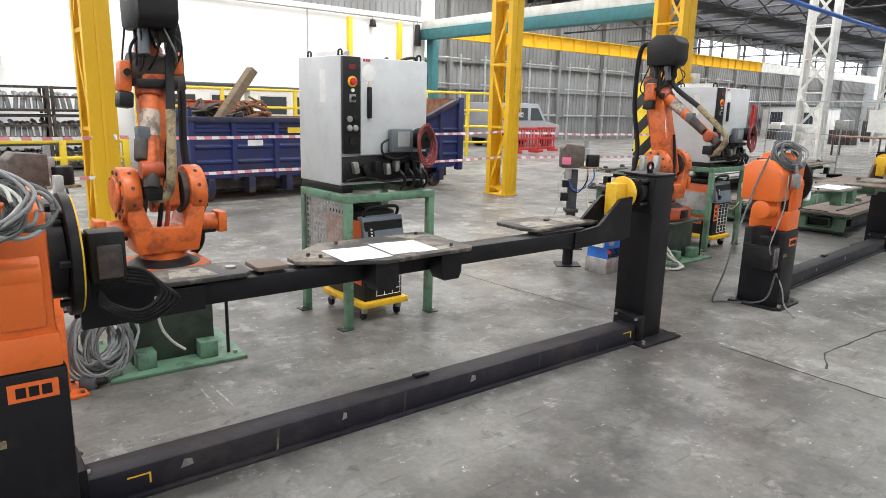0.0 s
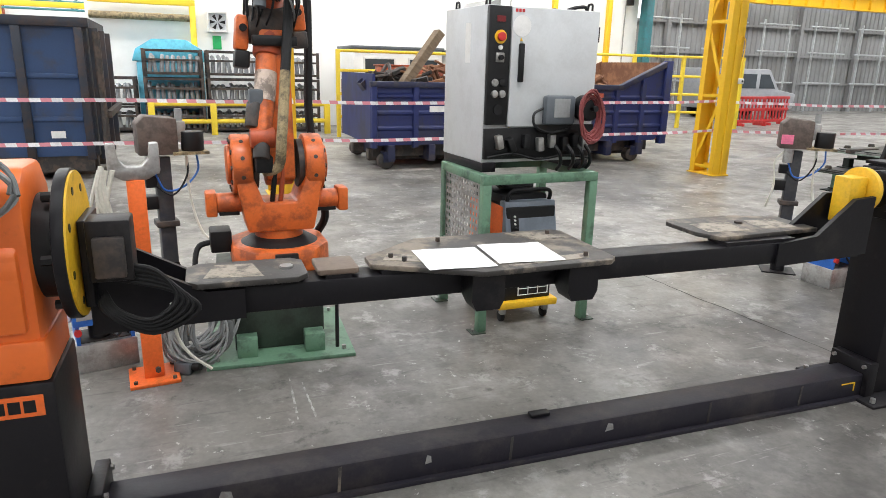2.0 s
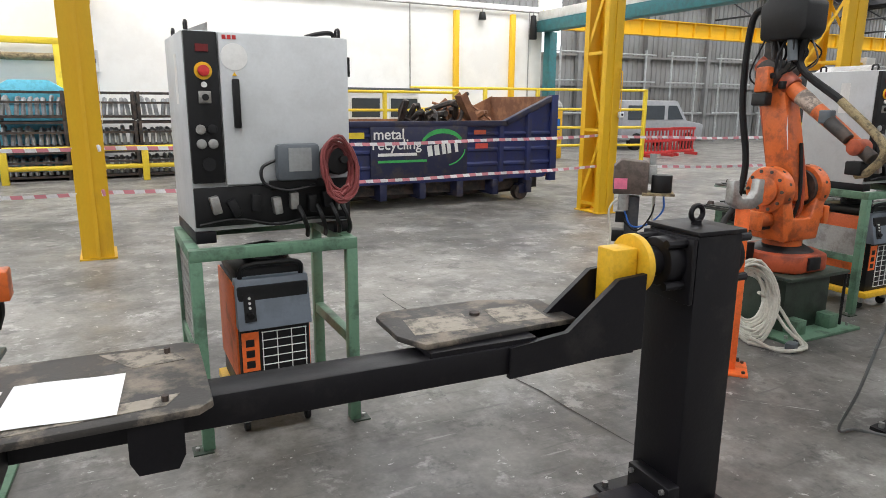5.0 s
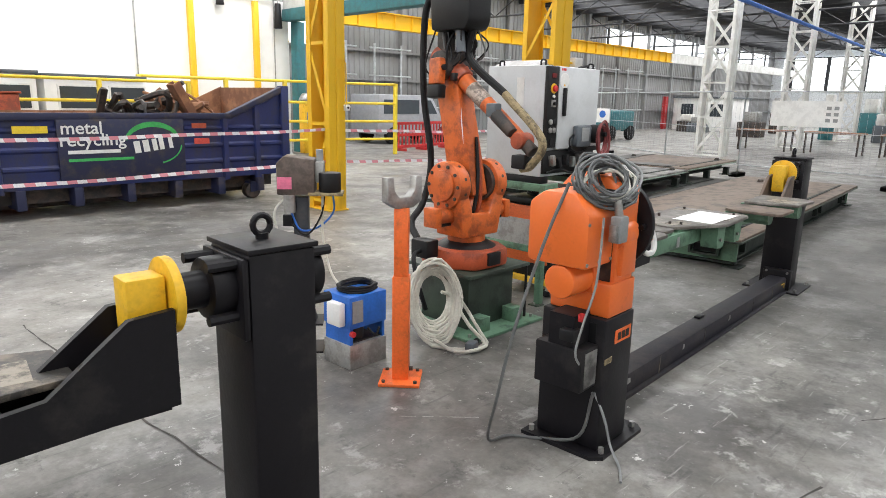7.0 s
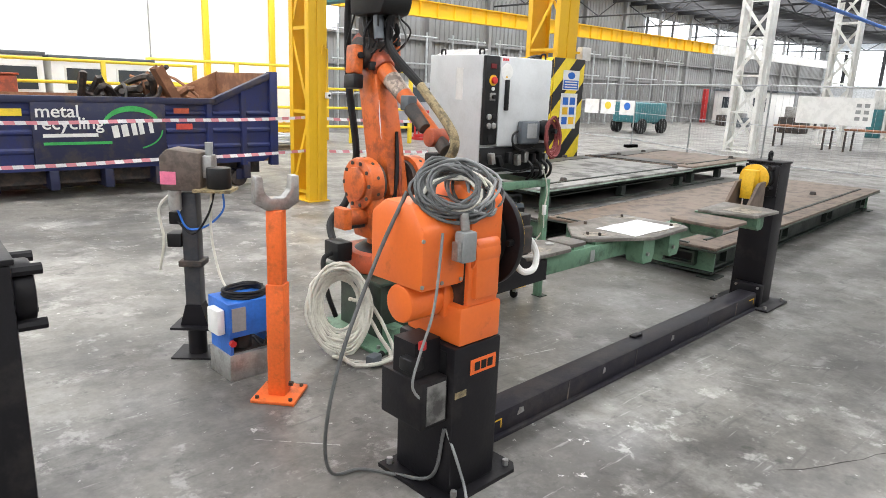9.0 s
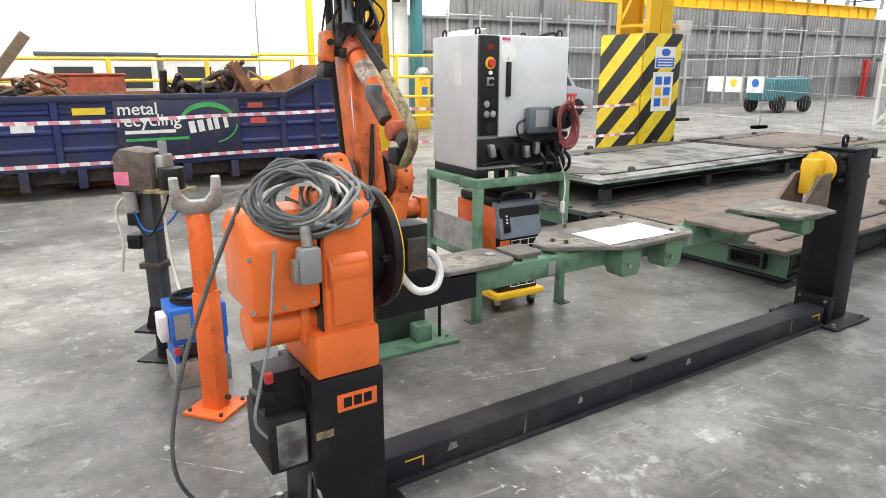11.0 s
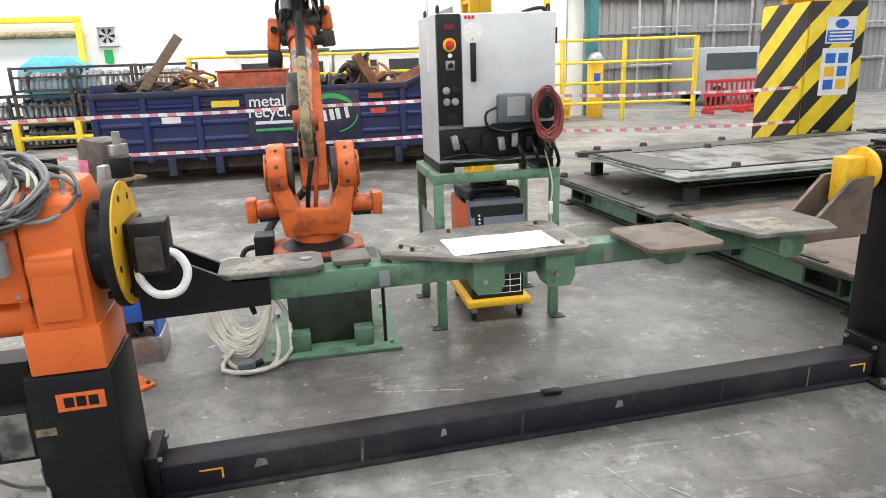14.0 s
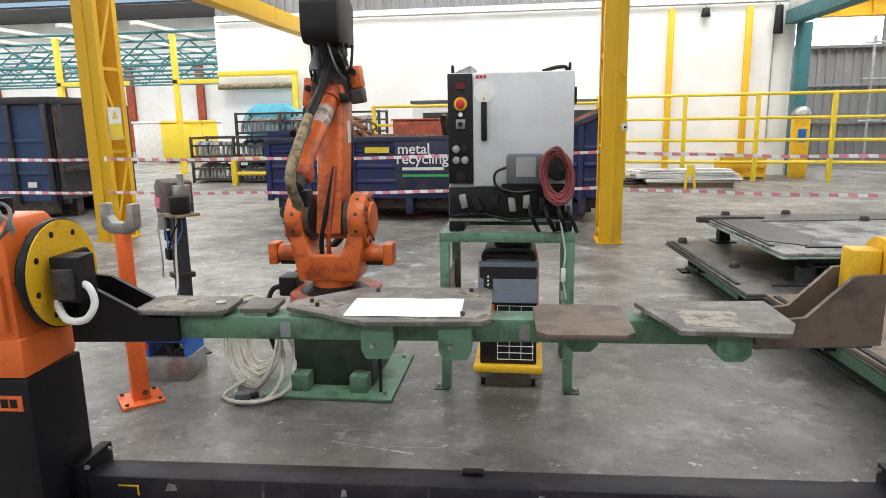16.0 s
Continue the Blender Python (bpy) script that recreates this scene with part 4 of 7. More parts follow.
# ---- cabinet on its stand ----
def stand(x, y, w=0.86, d=0.74, h=1.07, panel=-1, mesh_top=1.005):
    t = thing("cabinet_stand", "green painted steel stand with bolted feet on the floor", "stand", pose(x, y, 0), "cabinet stands")
    k = 0.03
    for sx in (-1, 1):
        for sy in (-1, 1):
            px, py = sx * (w / 2 - k), sy * (d / 2 - k)
            leg = part("leg", box(B(), px - k, py - k, 0.008, px + k, py + k, h - 0.06, 0.004), GREEN, t)
            part("foot_plate", box(B(), px - 0.05 + sx * 0.03, py - 0.05, 0, px + 0.05 + sx * 0.03, py + 0.05, 0.008), GREEN_DARK, leg)
            part("bolt", cyl(B(), (px + sx * 0.055, py, 0.008), (px + sx * 0.055, py, 0.024), 0.012, seg=6), STEEL, leg)
    for sy in (-1, 1):
        part("top_rail", box(B(), -w / 2, sy * (d / 2 - k) - k, h - 0.06, w / 2, sy * (d / 2 - k) + k, h, 0.004), GREEN, t)
    for sx in (-1, 1):
        part("side_rail", box(B(), sx * (w / 2 - k) - k, -d / 2 + 2 * k, h - 0.06, sx * (w / 2 - k) + k, d / 2 - 2 * k, h, 0.004), GREEN, t)
        part("lower_rail", box(B(), sx * (w / 2 - k) - k + 0.004, -d / 2 + 2 * k, 0.46, sx * (w / 2 - k) + k - 0.004, d / 2 - 2 * k, 0.52, 0.004), GREEN, t)
    # perforated sheet at one side
    xs = panel * (w / 2 - 0.02)
    bm = B()
    ny, nz = 13, 10
    y0, y1, z0, z1 = -d / 2 + 0.065, d / 2 - 0.065, 0.53, mesh_top
    for i in range(ny + 1):
        yy = y0 + i * (y1 - y0) / ny
        box(bm, xs - 0.002, yy - 0.011, z0, xs + 0.002, yy + 0.011, z1)
    for j in range(nz + 1):
        zz = z0 + j * (z1 - z0) / nz
        box(bm, xs - 0.0015, y0, zz - 0.011, xs + 0.0015, y1, zz + 0.011)
    tagged(part("perforated_sheet", bm, STEEL, t, "grey perforated sheet"), kind="stuff")
    return t


def cabinet(x, y, z, w=0.82, d=0.66, h=1.03, turn=0):
    c = thing("control_cabinet", "light grey robot control cabinet with black switch panel", "control cabinet", pose(x, y, z, 0, 0, turn), "robot control cabinets")
    a, b, f = -w / 2, w / 2, -d / 2
    for s in (-1, 1):
        part("skid", box(B(), s * (w / 2 - 0.05) - 0.05, f + 0.02, 0, s * (w / 2 - 0.05) + 0.05, d / 2 - 0.02, 0.06, 0.004), BLACK_PAINT, c)
    part("body", box(B(), a, f + 0.035, 0.06, b, d / 2, h, 0.008), GREY_CAB, c)
    sp = part("switch_panel", box(B(), a + 0.004, f, 0.31, a + 0.158, f + 0.034, h - 0.006, 0.005), BLACK_MATT, c)
    door = part("door", box(B(), a + 0.164, f - 0.004, 0.295, b - 0.004, f + 0.034, h - 0.006, 0.008), GREY_CAB, c)
    lp = part("connector_panel", box(B(), a + 0.004, f + 0.01, 0.085, b - 0.004, f + 0.034, 0.285, 0.004), BLACK_MATT, c)
    part("handle", box(B(), a + 0.215, f - 0.032, 0.58, a + 0.25, f - 0.004, 0.82, 0.008), BLACK_MATT, door)
    part("lock", cyl(B(), (a + 0.232, f - 0.01, 0.84), (a + 0.232, f - 0.004, 0.84), 0.012, seg=3), YELLOW, door)
    part("round_label", cyl(B(), (a + 0.235, f - 0.006, h - 0.12), (a + 0.235, f - 0.004, h - 0.12), 0.065, seg=28), WHITE_PLASTIC, door)
    for k in range(3):
        part("logo_bar", box(B(), a + 0.182 + k * 0.024, f - 0.006, h - 0.038, a + 0.2 + k * 0.024, f - 0.004, h - 0.018), RED, door)
    # switches
    part("display", box(B(), a + 0.055, f - 0.006, h - 0.1, a + 0.115, f, h - 0.065), surface("dark_red_display", (0.16, 0.012, 0.015), 0.3), sp)
    part("bezel", cyl(B(), (a + 0.085, f - 0.006, h - 0.19), (a + 0.085, f, h - 0.19), 0.042, seg=20), YELLOW, sp)
    part("emergency_stop", cyl(B(), (a + 0.085, f - 0.03, h - 0.19), (a + 0.085, f - 0.006, h - 0.19), 0.027, seg=16, bevel=0.004), RED, sp)
    part("lamp", cyl(B(), (a + 0.085, f - 0.012, h - 0.255), (a + 0.085, f, h - 0.255), 0.014, seg=12), WHITE_PLASTIC, sp)
    part("key_switch", box(B(), a + 0.055, f - 0.01, h - 0.345, a + 0.115, f, h - 0.285, 0.004), STEEL, sp)
    part("key", cyl(B(), (a + 0.085, f - 0.03, h - 0.315), (a + 0.085, f - 0.01, h - 0.315), 0.016, seg=12), BLACK_MATT, sp)
    for k, (dx, dz) in enumerate(((0.055, 0.47), (0.11, 0.47), (0.055, 0.54), (0.11, 0.54))):
        part("socket", cyl(B(), (a + dx, f - 0.016, h - dz), (a + dx, f, h - dz), 0.024, seg=14, bevel=0.003), STEEL if k != 1 else BLACK_MATT, sp)
    part("socket", cyl(B(), (a + 0.085, f - 0.01, h - 0.64), (a + 0.085, f, h - 0.64), 0.033, seg=16), RUBBER, sp)
    # plugs in the connector panel
    rnd = random.Random(7)
    for k, xx in enumerate((0.1, 0.19, 0.3, 0.41, 0.5, 0.6, 0.68, 0.76)):
        bm = B()
        box(bm, -0.022, -0.05, -0.045, 0.022, 0, 0.045, 0.006, pose(a + xx, f + 0.01, 0.2 - (0.02 if k % 2 else 0), 0, rnd.uniform(-35, 35) if k < 2 else rnd.uniform(-8, 8), 0))
        part("plug", bm, (STEEL, BLACK_MATT, RUBBER, STEEL)[k % 4], lp)
    for k, xx in enumerate((0.52, 0.62, 0.7, 0.76)):
        bm = B()
        tube(bm, [(a + xx, f - 0.03, 0.17), (a + xx + 0.01, f - 0.08, 0.12), (a + xx + 0.04, f - 0.05, 0.05), (a + xx + 0.06, f + 0.02, 0.0)], 0.013, 8)
        part("lead", bm, BLACK_MATT, lp)
    bm = B()
    tube(bm, [(a + 0.02, f - 0.01, 0.1), (a + 0.2, f - 0.02, 0.12), (a + 0.4, f - 0.015, 0.08), (a + 0.6, f - 0.02, 0.1), (b - 0.02, f - 0.01, 0.08)], 0.009, 6)
    part("lead", bm, RUBBER, lp)
    # lifting eyes and hinges
    for xx, yy in ((a + 0.03, 0.2), (b - 0.03, 0.2), (a + 0.03, f + 0.08), (b - 0.03, f + 0.08)):
        part("lifting_eye", tube(B(), [(xx, yy - 0.025, h), (xx, yy - 0.02, h + 0.04), (xx, yy + 0.02, h + 0.04), (xx, yy + 0.025, h)], 0.008, 6), BLACK_PAINT, c)
    part("top_bracket", tube(B(), [(b - 0.2, f + 0.1, h), (b - 0.13, f + 0.1, h + 0.02), (b - 0.06, f + 0.1, h + 0.026), (b - 0.04, f + 0.1, h)], 0.012, 7), BLACK_MATT, c)
    part("hinge", box(B(), b, f + 0.01, h - 0.2, b + 0.012, f + 0.06, h - 0.1), BLACK_MATT, c)
    part("side_label", box(B(), a - 0.0015, f + 0.25, h - 0.35, a, f + 0.33, h - 0.1), WHITE_PLASTIC, c)
    part("document_tray", prism(B(), [(a + 0.02, h), (a + 0.14, h), (a + 0.14, h + 0.05)], "y", f + 0.12, d / 2 - 0.05), STEEL, c)
    return c


def pendant(x, y, z, turn=0):
    """Teach pendant hung on the cabinet door, with its red lead coiled on a hook."""
    t = thing("teach_pendant", "grey teach pendant hung with a coiled red lead", "teach pendant", pose(x, y, z, 0, 0, turn), "teach pendants")
    part("case", box(B(), -0.21, -0.075, -0.09, 0.02, -0.012, 0.1, 0.02), PANEL_GREY, t)
    part("screen", box(B(), -0.15, -0.079, -0.04, -0.03, -0.075, 0.08), CABLE_GREY, t)
    part("hook_plate", box(B(), -0.24, -0.03, -0.13, 0.2, -0.002, -0.09), BLACK_MATT, t)
    part("grip", cyl(B(), (0.11, -0.12, 0.02), (0.11, -0.0, 0.02), 0.085, seg=18, bevel=0.02), BLACK_MATT, t)
    part("joystick", cyl(B(), (0.12, -0.16, 0.02), (0.12, -0.12, 0.02), 0.02, seg=10), RUBBER, t)
    for k in range(3):
        bm = tube(B(), coil((0.1, -0.15 + k * 0.015, -0.03), 0.15 - k * 0.02, (0.6, 0, 0.08), (-0.12, 0, 1.1), 4, 0.13, 30 + k), 0.0085, 6, 3)
        part("lead", bm, CABLE_RED, t)
    part("lead", tube(B(), [(-0.2, -0.03, 0.02), (-0.28, -0.04, -0.02), (-0.27, -0.05, -0.1), (-0.15, -0.05, -0.14), (0.0, -0.04, -0.12)], 0.009, 6), BLACK_MATT, t)
    return t


def power_source(x, y):
    """Wheeled welding power source."""
    w, d = 0.4, 0.62
    t = thing("welding_power_source", "orange and black welding power source on yellow trolley", "welder", pose(x, y, 0), "welding power sources")
    tr = part("trolley", box(B(), -w / 2 - 0.03, -d / 2 - 0.02, 0.115, w / 2 + 0.03, d / 2 + 0.02, 0.165, 0.008), YELLOW, t)
    for sx in (-1, 1):
        for sy in (-1, 1):
            px, py = sx * (w / 2 - 0.03), sy * (d / 2 - 0.05)
            c = part("caster", box(B(), px - 0.02, py - 0.02, 0.06, px + 0.02, py + 0.02, 0.115, 0.004), STEEL, t)
            part("wheel", cyl(B(), (px - 0.014, py + 0.02, 0.04), (px + 0.014, py + 0.02, 0.04), 0.04, seg=16, bevel=0.005), RUBBER, c)
    part("core", box(B(), -w / 2 + 0.012, -d / 2 + 0.02, 0.165, w / 2 - 0.012, d / 2, 0.83, 0.01), BLACK_MATT, t)
    for s in (-1, 1):
        part("side_panel", box(B(), s * (w / 2 - 0.012) - 0.0, -d / 2 + 0.06, 0.3, s * w / 2, d / 2 - 0.02, 0.83, 0.004), ORANGE_POST, t)
    f = -d / 2 + 0.02
    # sloping control panel, hood and handle
    part("control_panel", prism(B(), [(f - 0.035, 0.6), (f + 0.025, 0.865), (f + 0.1, 0.865), (f + 0.1, 0.6)], "x", -w / 2 + 0.004, w / 2 - 0.004, 0.008), PANEL_BLUE, t)
    part("hood", box(B(), -w / 2 + 0.02, f + 0.1, 0.83, w / 2 - 0.02, d / 2 - 0.02, 0.9, 0.02), BLACK_MATT, t)
    part("handle", tube(B(), [(-w / 2 + 0.04, f + 0.07, 0.82), (-w / 2 + 0.05, f + 0.03, 0.93), (0, f + 0.02, 0.945), (w / 2 - 0.05, f + 0.03, 0.93), (w / 2 - 0.04, f + 0.07, 0.82)], 0.014, 8), BLACK_MATT, t)
    kp = part("key_pad", box(B(), -w / 2 + 0.04, -0.003, -0.075, -w / 2 + 0.1, 0.003, 0.075), BLACK_MATT, t)
    kp.matrix_local = pose(0, f - 0.013, 0.72, -13, 0, 0)
    kn = part("knob", cyl(B(), (-w / 2 + 0.07, f - 0.045, 0.68), (-w / 2 + 0.07, f - 0.02, 0.685), 0.018, seg=14), RUBBER, t)
    for dz in (0.72, 0.745, 0.77):
        part("indicator", cyl(B(), (-w / 2 + 0.07, f - 0.03 + (dz - 0.7) * 0.2, dz), (-w / 2 + 0.07, f - 0.015 + (dz - 0.7) * 0.2, dz), 0.007, seg=8), WHITE_PLASTIC, t)
    part("badge", box(B(), -w / 2 + 0.02, f - 0.004, 0.36, -w / 2 + 0.11, f, 0.58), ORANGE_POST, t)
    for k in range(3):
        part("logo_bar", box(B(), -w / 2 + 0.04, f - 0.006, 0.38 + k * 0.06, -w / 2 + 0.085, f - 0.004, 0.42 + k * 0.06), BLACK_MATT, t)
    for k in range(4):
        xx = -w / 2 + 0.13 + k * 0.078
        part("grille_bar", box(B(), xx - 0.002, f - 0.006, 0.2, xx + 0.002, f, 0.575), WHITE_PLASTIC, t)
    for k in range(9):
        zz = 0.2 + k * 0.0465
        part("grille_bar", box(B(), -w / 2 + 0.125, f - 0.005, zz - 0.002, w / 2 - 0.03, f, zz + 0.002), WHITE_PLASTIC, t)
    for k in range(3):
        part("lead", tube(B(), coil((0.02, f + 0.3, 0.92 + k * 0.022), 0.12, (1, 0, 0), (0, 0.9, 0.05), 2, 0.12, 60 + k), 0.014, 7, 3), BLACK_MATT, t)
    return t


stand(3.13, 4.79, panel=-1)
cabinet(3.16, 4.9, 1.07, w=0.83, h=1.045, turn=2)
pendant(3.37, 4.57, 1.47, 2)
power_source(3.12, 4.82)
stand(8.47, 4.76, panel=-1, mesh_top=0.74)
cabinet(8.49, 4.785, 1.07, w=0.79, h=1.0)
pendant(8.68, 4.451, 1.47)
power_source(8.48, 4.75)
t = thing("hanging_lead", "pale lead with a white plug hanging by the stand", "cable", Matrix(), "cables")
part("lead", tube(B(), [(8.8, 4.42, 1.2), (8.82, 4.38, 1.08), (8.84, 4.37, 0.95), (8.83, 4.38, 0.84)], 0.006, 6), CABLE_WHITE, t)
part("plug", box(B(), 8.815, 4.365, 0.76, 8.845, 4.395, 0.85, 0.006), WHITE_PLASTIC, t)
part("lead", tube(B(), [(8.83, 4.38, 0.76), (8.85, 4.4, 0.62), (8.8, 4.46, 0.5), (8.78, 4.55, 0.5)], 0.006, 6), CABLE_WHITE, t)


# ---- positioners ----
def positioner(at, B_cell):
    main = GREEN if B_cell else BLACK_PAINT
    top = PLATE_GREY if B_cell else PLATE
    lab = "orange and black welding positioner with green plate beam" if B_cell else "orange and black welding positioner with black plate beam"
    p = thing("welding_positioner", lab, "positioner", at, "welding positioners")
    # floor beam and posts
    beam = part("floor_beam", box(B(), 0.56, 2.87, 0.012, 4.36, 3.035, 0.148, 0.014), BEAM_PAINT, p)
    part("bottom_lip", box(B(), 0.57, 2.845, 0.0, 4.35, 2.88, 0.022, 0.003), BEAM_PAINT, beam)
    for x in (1.42, 2.2, 3.3, 3.9):
        part("weld_scar", prism(B(), [(x, 0.02), (x + 0.012, 0.022), (x + 0.02, 0.14), (x + 0.006, 0.135)], "y", 2.868, 2.8705), PLATE, beam)
    for x0, x1, yy in ((0.51, 0.565, 2.84), (4.355, 4.42, 2.84)):
        fl = part("beam_flange", box(B(), x0, yy, 0.012, x1, yy + 0.25, 0.215, 0.006), BLACK_PAINT, p)
        for sy in (0.03, 0.22):
            part("bolt", cyl(B(), (x0 - 0.015 if x0 > 2 else x1, yy + sy, 0.19), (x0 if x0 > 2 else x1 + 0.015, yy + sy, 0.19), 0.012, seg=6), STEEL, fl)
    part("cable_clip", box(B(), 2.36, 2.975, 0.148, 2.46, 3.02, 0.164, 0.004), BLACK_PAINT, beam)
    for x, w in ((0.95, 0.06), (2.7, 0.045), (1.8, 0.03)):
        part("worn_patch", prism(B(), [(x, 0.08), (x + w, 0.085), (x + w * 0.9, 0.115), (x + w * 0.3, 0.122)], "y", 2.8685, 2.8715), STEEL, beam)
    for x in (0.72, 4.2):
        part("yellow_mark", box(B(), x, 2.868, 0.1, x + 0.1, 2.8705, 0.107), YELLOW, beam)
        part("yellow_mark", box(B(), x + 0.092, 2.868, 0.055, x + 0.1, 2.8705, 0.1), YELLOW, beam)
    pt = 0.725 if B_cell else 0.765
    hp = part("head_post", box(B(), 0.21, 2.65, 0.02, 0.51, 3.02, pt, 0.012), BLACK_PAINT, p)
    part("head_base", prism(B(), [(0.19, 2.6), (0.61, 2.6), (0.65, 2.64), (0.65, 3.03), (0.61, 3.07), (0.14, 3.07), (0.14, 2.65)], "z", 0, 0.02), BLACK_PAINT, p)
    for x, y in ((0.18, 3.03), (0.6, 2.65), (0.22, 2.63), (0.6, 3.02)):
        part("anchor_bolt", cyl(B(), (x, y, 0.02), (x, y, 0.05), 0.016, seg=6), STEEL, p)
    sz = 0.0 if B_cell else 0.077
    sign = part("name_plate", box(B(), 0.31, 2.646, 0.58 + sz, 0.475, 2.65, 0.65 + sz), ORANGE_POST, hp)
    # name drawn as plain bars
    for k in range(3):
        part("logo_bar", box(B(), 0.335 + k * 0.042, 2.644, 0.595 + sz, 0.368 + k * 0.042, 2.646, 0.635 + sz), BLACK_MATT, sign)
    part("side_recess", box(B(), 0.206, 2.7, 0.6, 0.21, 2.9, 0.7), RUBBER, hp)
    jb = part("junction_box", box(B(), 0.05, 2.68, 0.38, 0.205, 2.95, 0.6, 0.01), BLACK_PAINT, p)
    part("worn_label", box(B(), 0.08, 2.676, 0.4, 0.19, 2.68, 0.58), PLATE_PALE, jb)
    part("bracket", box(B(), 0.06, 2.74, 0.6, 0.206, 2.88, 0.76), BLACK_PAINT, p)
    part("plug", box(B(), 0.06, 2.7, 0.74, 0.09, 2.725, 0.78, 0.005), RED, p)
    part("plug", box(B(), 0.02, 2.72, 0.64, 0.1, 2.8, 0.7, 0.01), BLACK_MATT, p)
    part("type_plate", box(B(), 0.22, 2.647, 0.49, 0.29, 2.65, 0.52), BRAID, hp)
    # gearbox
    gb = part("gearbox", prism(B(), [(2.67, pt), (3.03, pt), (3.03, 1.33), (2.95, 1.42), (2.74, 1.42), (2.66, 1.36)], "x", 0.29, 0.49, 0.02), ORANGE, p)
    part("gear_cover", prism(B(), [(2.64, 0.93), (2.7, 0.93), (2.7, 1.22), (2.64, 1.18)], "x", 0.31, 0.46, 0.012), ORANGE, gb)
    part("foot_block", box(B(), 0.24, 2.656, pt, 0.5, 3.0, 0.9, 0.012), ORANGE, gb)
    part("motor_hood", prism(B(), [(2.68, 1.0), (3.02, 1.0), (3.02, 1.3), (2.93, 1.36), (2.76, 1.36), (2.68, 1.26)], "x", 0.03, 0.285, 0.025), ORANGE, p)
    part("motor", cyl(B(), (0.04, 2.83, 0.92), (0.29, 2.83, 0.92), 0.085, seg=24, bevel=0.012), ORANGE, p)
    part("gear_bulge", cyl(B(), (0.3, 2.72, 1.13), (0.46, 2.72, 1.13), 0.085, seg=28, bevel=0.012), ORANGE, gb)
    part("motor_flange", box(B(), 0.22, 2.74, 0.84, 0.262, 2.93, 1.0, 0.012), ORANGE, p)
    part("seam", box(B(), 0.286, 2.69, 0.8, 0.29, 3.02, 1.36), DARK_SCRAP, p)
    for x, z in ((0.03, 1.03), (0.14, 1.03), (0.25, 1.03), (0.03, 1.22), (0.25, 1.22)):
        part("screw", cyl(B(), (x, 2.674, z), (x, 2.68, z), 0.009, seg=8), STEEL, p)
    part("bearing", cyl(B(), (0.49, 2.86, 1.15), (0.55, 2.86, 1.15), 0.17, seg=30), BLACK_MATT, p)
    fp = part("face_plate", cyl(B(), (0.555, 2.86, 1.15), (0.59, 2.86, 1.15), 0.245, seg=48, bevel=0.004), BLACK_PAINT, p)
    part("yellow_face", cyl(B(), (0.59, 2.86, 1.15), (0.597, 2.86, 1.15), 0.238, seg=48), YELLOW, fp)
    for k in range(8):
        a = k * math.pi / 4 + 0.3
        part("bolt_hole", cyl(B(), (0.597, 2.86 + 0.19 * math.cos(a), 1.15 + 0.19 * math.sin(a)), (0.599, 2.86 + 0.19 * math.cos(a), 1.15 + 0.19 * math.sin(a)), 0.014, seg=10), BLACK_MATT, fp)
    for k in range(6):
        a = k * math.pi / 3
        part("bolt", cyl(B(), (0.52, 2.86 + 0.2 * math.cos(a), 1.15 + 0.2 * math.sin(a)), (0.555, 2.86 + 0.2 * math.cos(a), 1.15 + 0.2 * math.sin(a)), 0.016, seg=6), BLACK_MATT, fp)
    # crank arm at the head
    side = [(0.6, 0.825), (0.6, 1.1), (0.7, 1.09), (0.97, 0.945), (1.1, 0.945), (1.1, 0.834), (0.8, 0.828)]
    for yy in (2.87, 3.05):
        part("arm_cheek", prism(B(), side, "y", yy - 0.012, yy + 0.012), BLACK_PAINT, p)
    part("arm_floor", box(B(), 0.62, 2.882, 0.832, 1.0, 3.038, 0.85), BLACK_PAINT, p)
    part("arm_plate", box(B(), 0.6, 2.78, 0.95, 0.63, 3.0, 1.24, 0.006), BLACK_PAINT, p)
    part("socket_box", box(B(), 0.63, 2.72, 1.05, 0.76, 2.84, 1.25, 0.008), BLACK_PAINT, p)
    part("socket_front", box(B(), 0.65, 2.69, 1.07, 0.74, 2.72, 1.2, 0.006), DARK_SCRAP, p)
    if B_cell:
        part("conduit", tube(B(), [(0.7, 2.76, 1.13), (0.78, 2.74, 1.12), (0.815, 2.72, 1.05), (0.78, 2.7, 0.985), (0.7, 2.7, 0.98), (0.65, 2.72, 1.03), (0.64, 2.74, 1.07)], 0.016, 10), WHITE_PLASTIC, p)
    else:
        for k in range(5):
            part("lead", tube(B(), [(0.7, 2.75, 1.1 - k * 0.012), (0.82 + k * 0.012, 2.72, 1.08 - k * 0.018), (0.88 + k * 0.016, 2.71, 0.985 - k * 0.012), (0.8, 2.7 + k * 0.006, 0.92 - k * 0.014), (0.7 - k * 0.01, 2.73, 0.95), (0.66, 2.78, 1.0)], 0.0085, 8), RUBBER, p)
        part("lead", tube(B(), [(0.86, 2.73, 0.96), (0.87, 2.73, 0.84), (0.91, 2.74, 0.76), (0.97, 2.75, 0.7)], 0.006, 6), CABLE_WHITE, p)
    # long beam and its plates
    part("beam", box(B(), 1.0, 2.89, 0.838, 3.75, 3.03, 0.942, 0.008), main, p)
    def plate(outline, z, mat_=top, name="work_plate"):
        return part(name, prism(B(), outline, "z", z, z + 0.022, 0.004), mat_, p)
    def rect(x0, y0, x1, y1, c=0.04):
        return [(x0 + c, y0), (x1 - c, y0), (x1, y0 + c), (x1, y1 - c), (x1 - c, y1), (x0 + c, y1), (x0, y1 - c), (x0, y0 + c)]
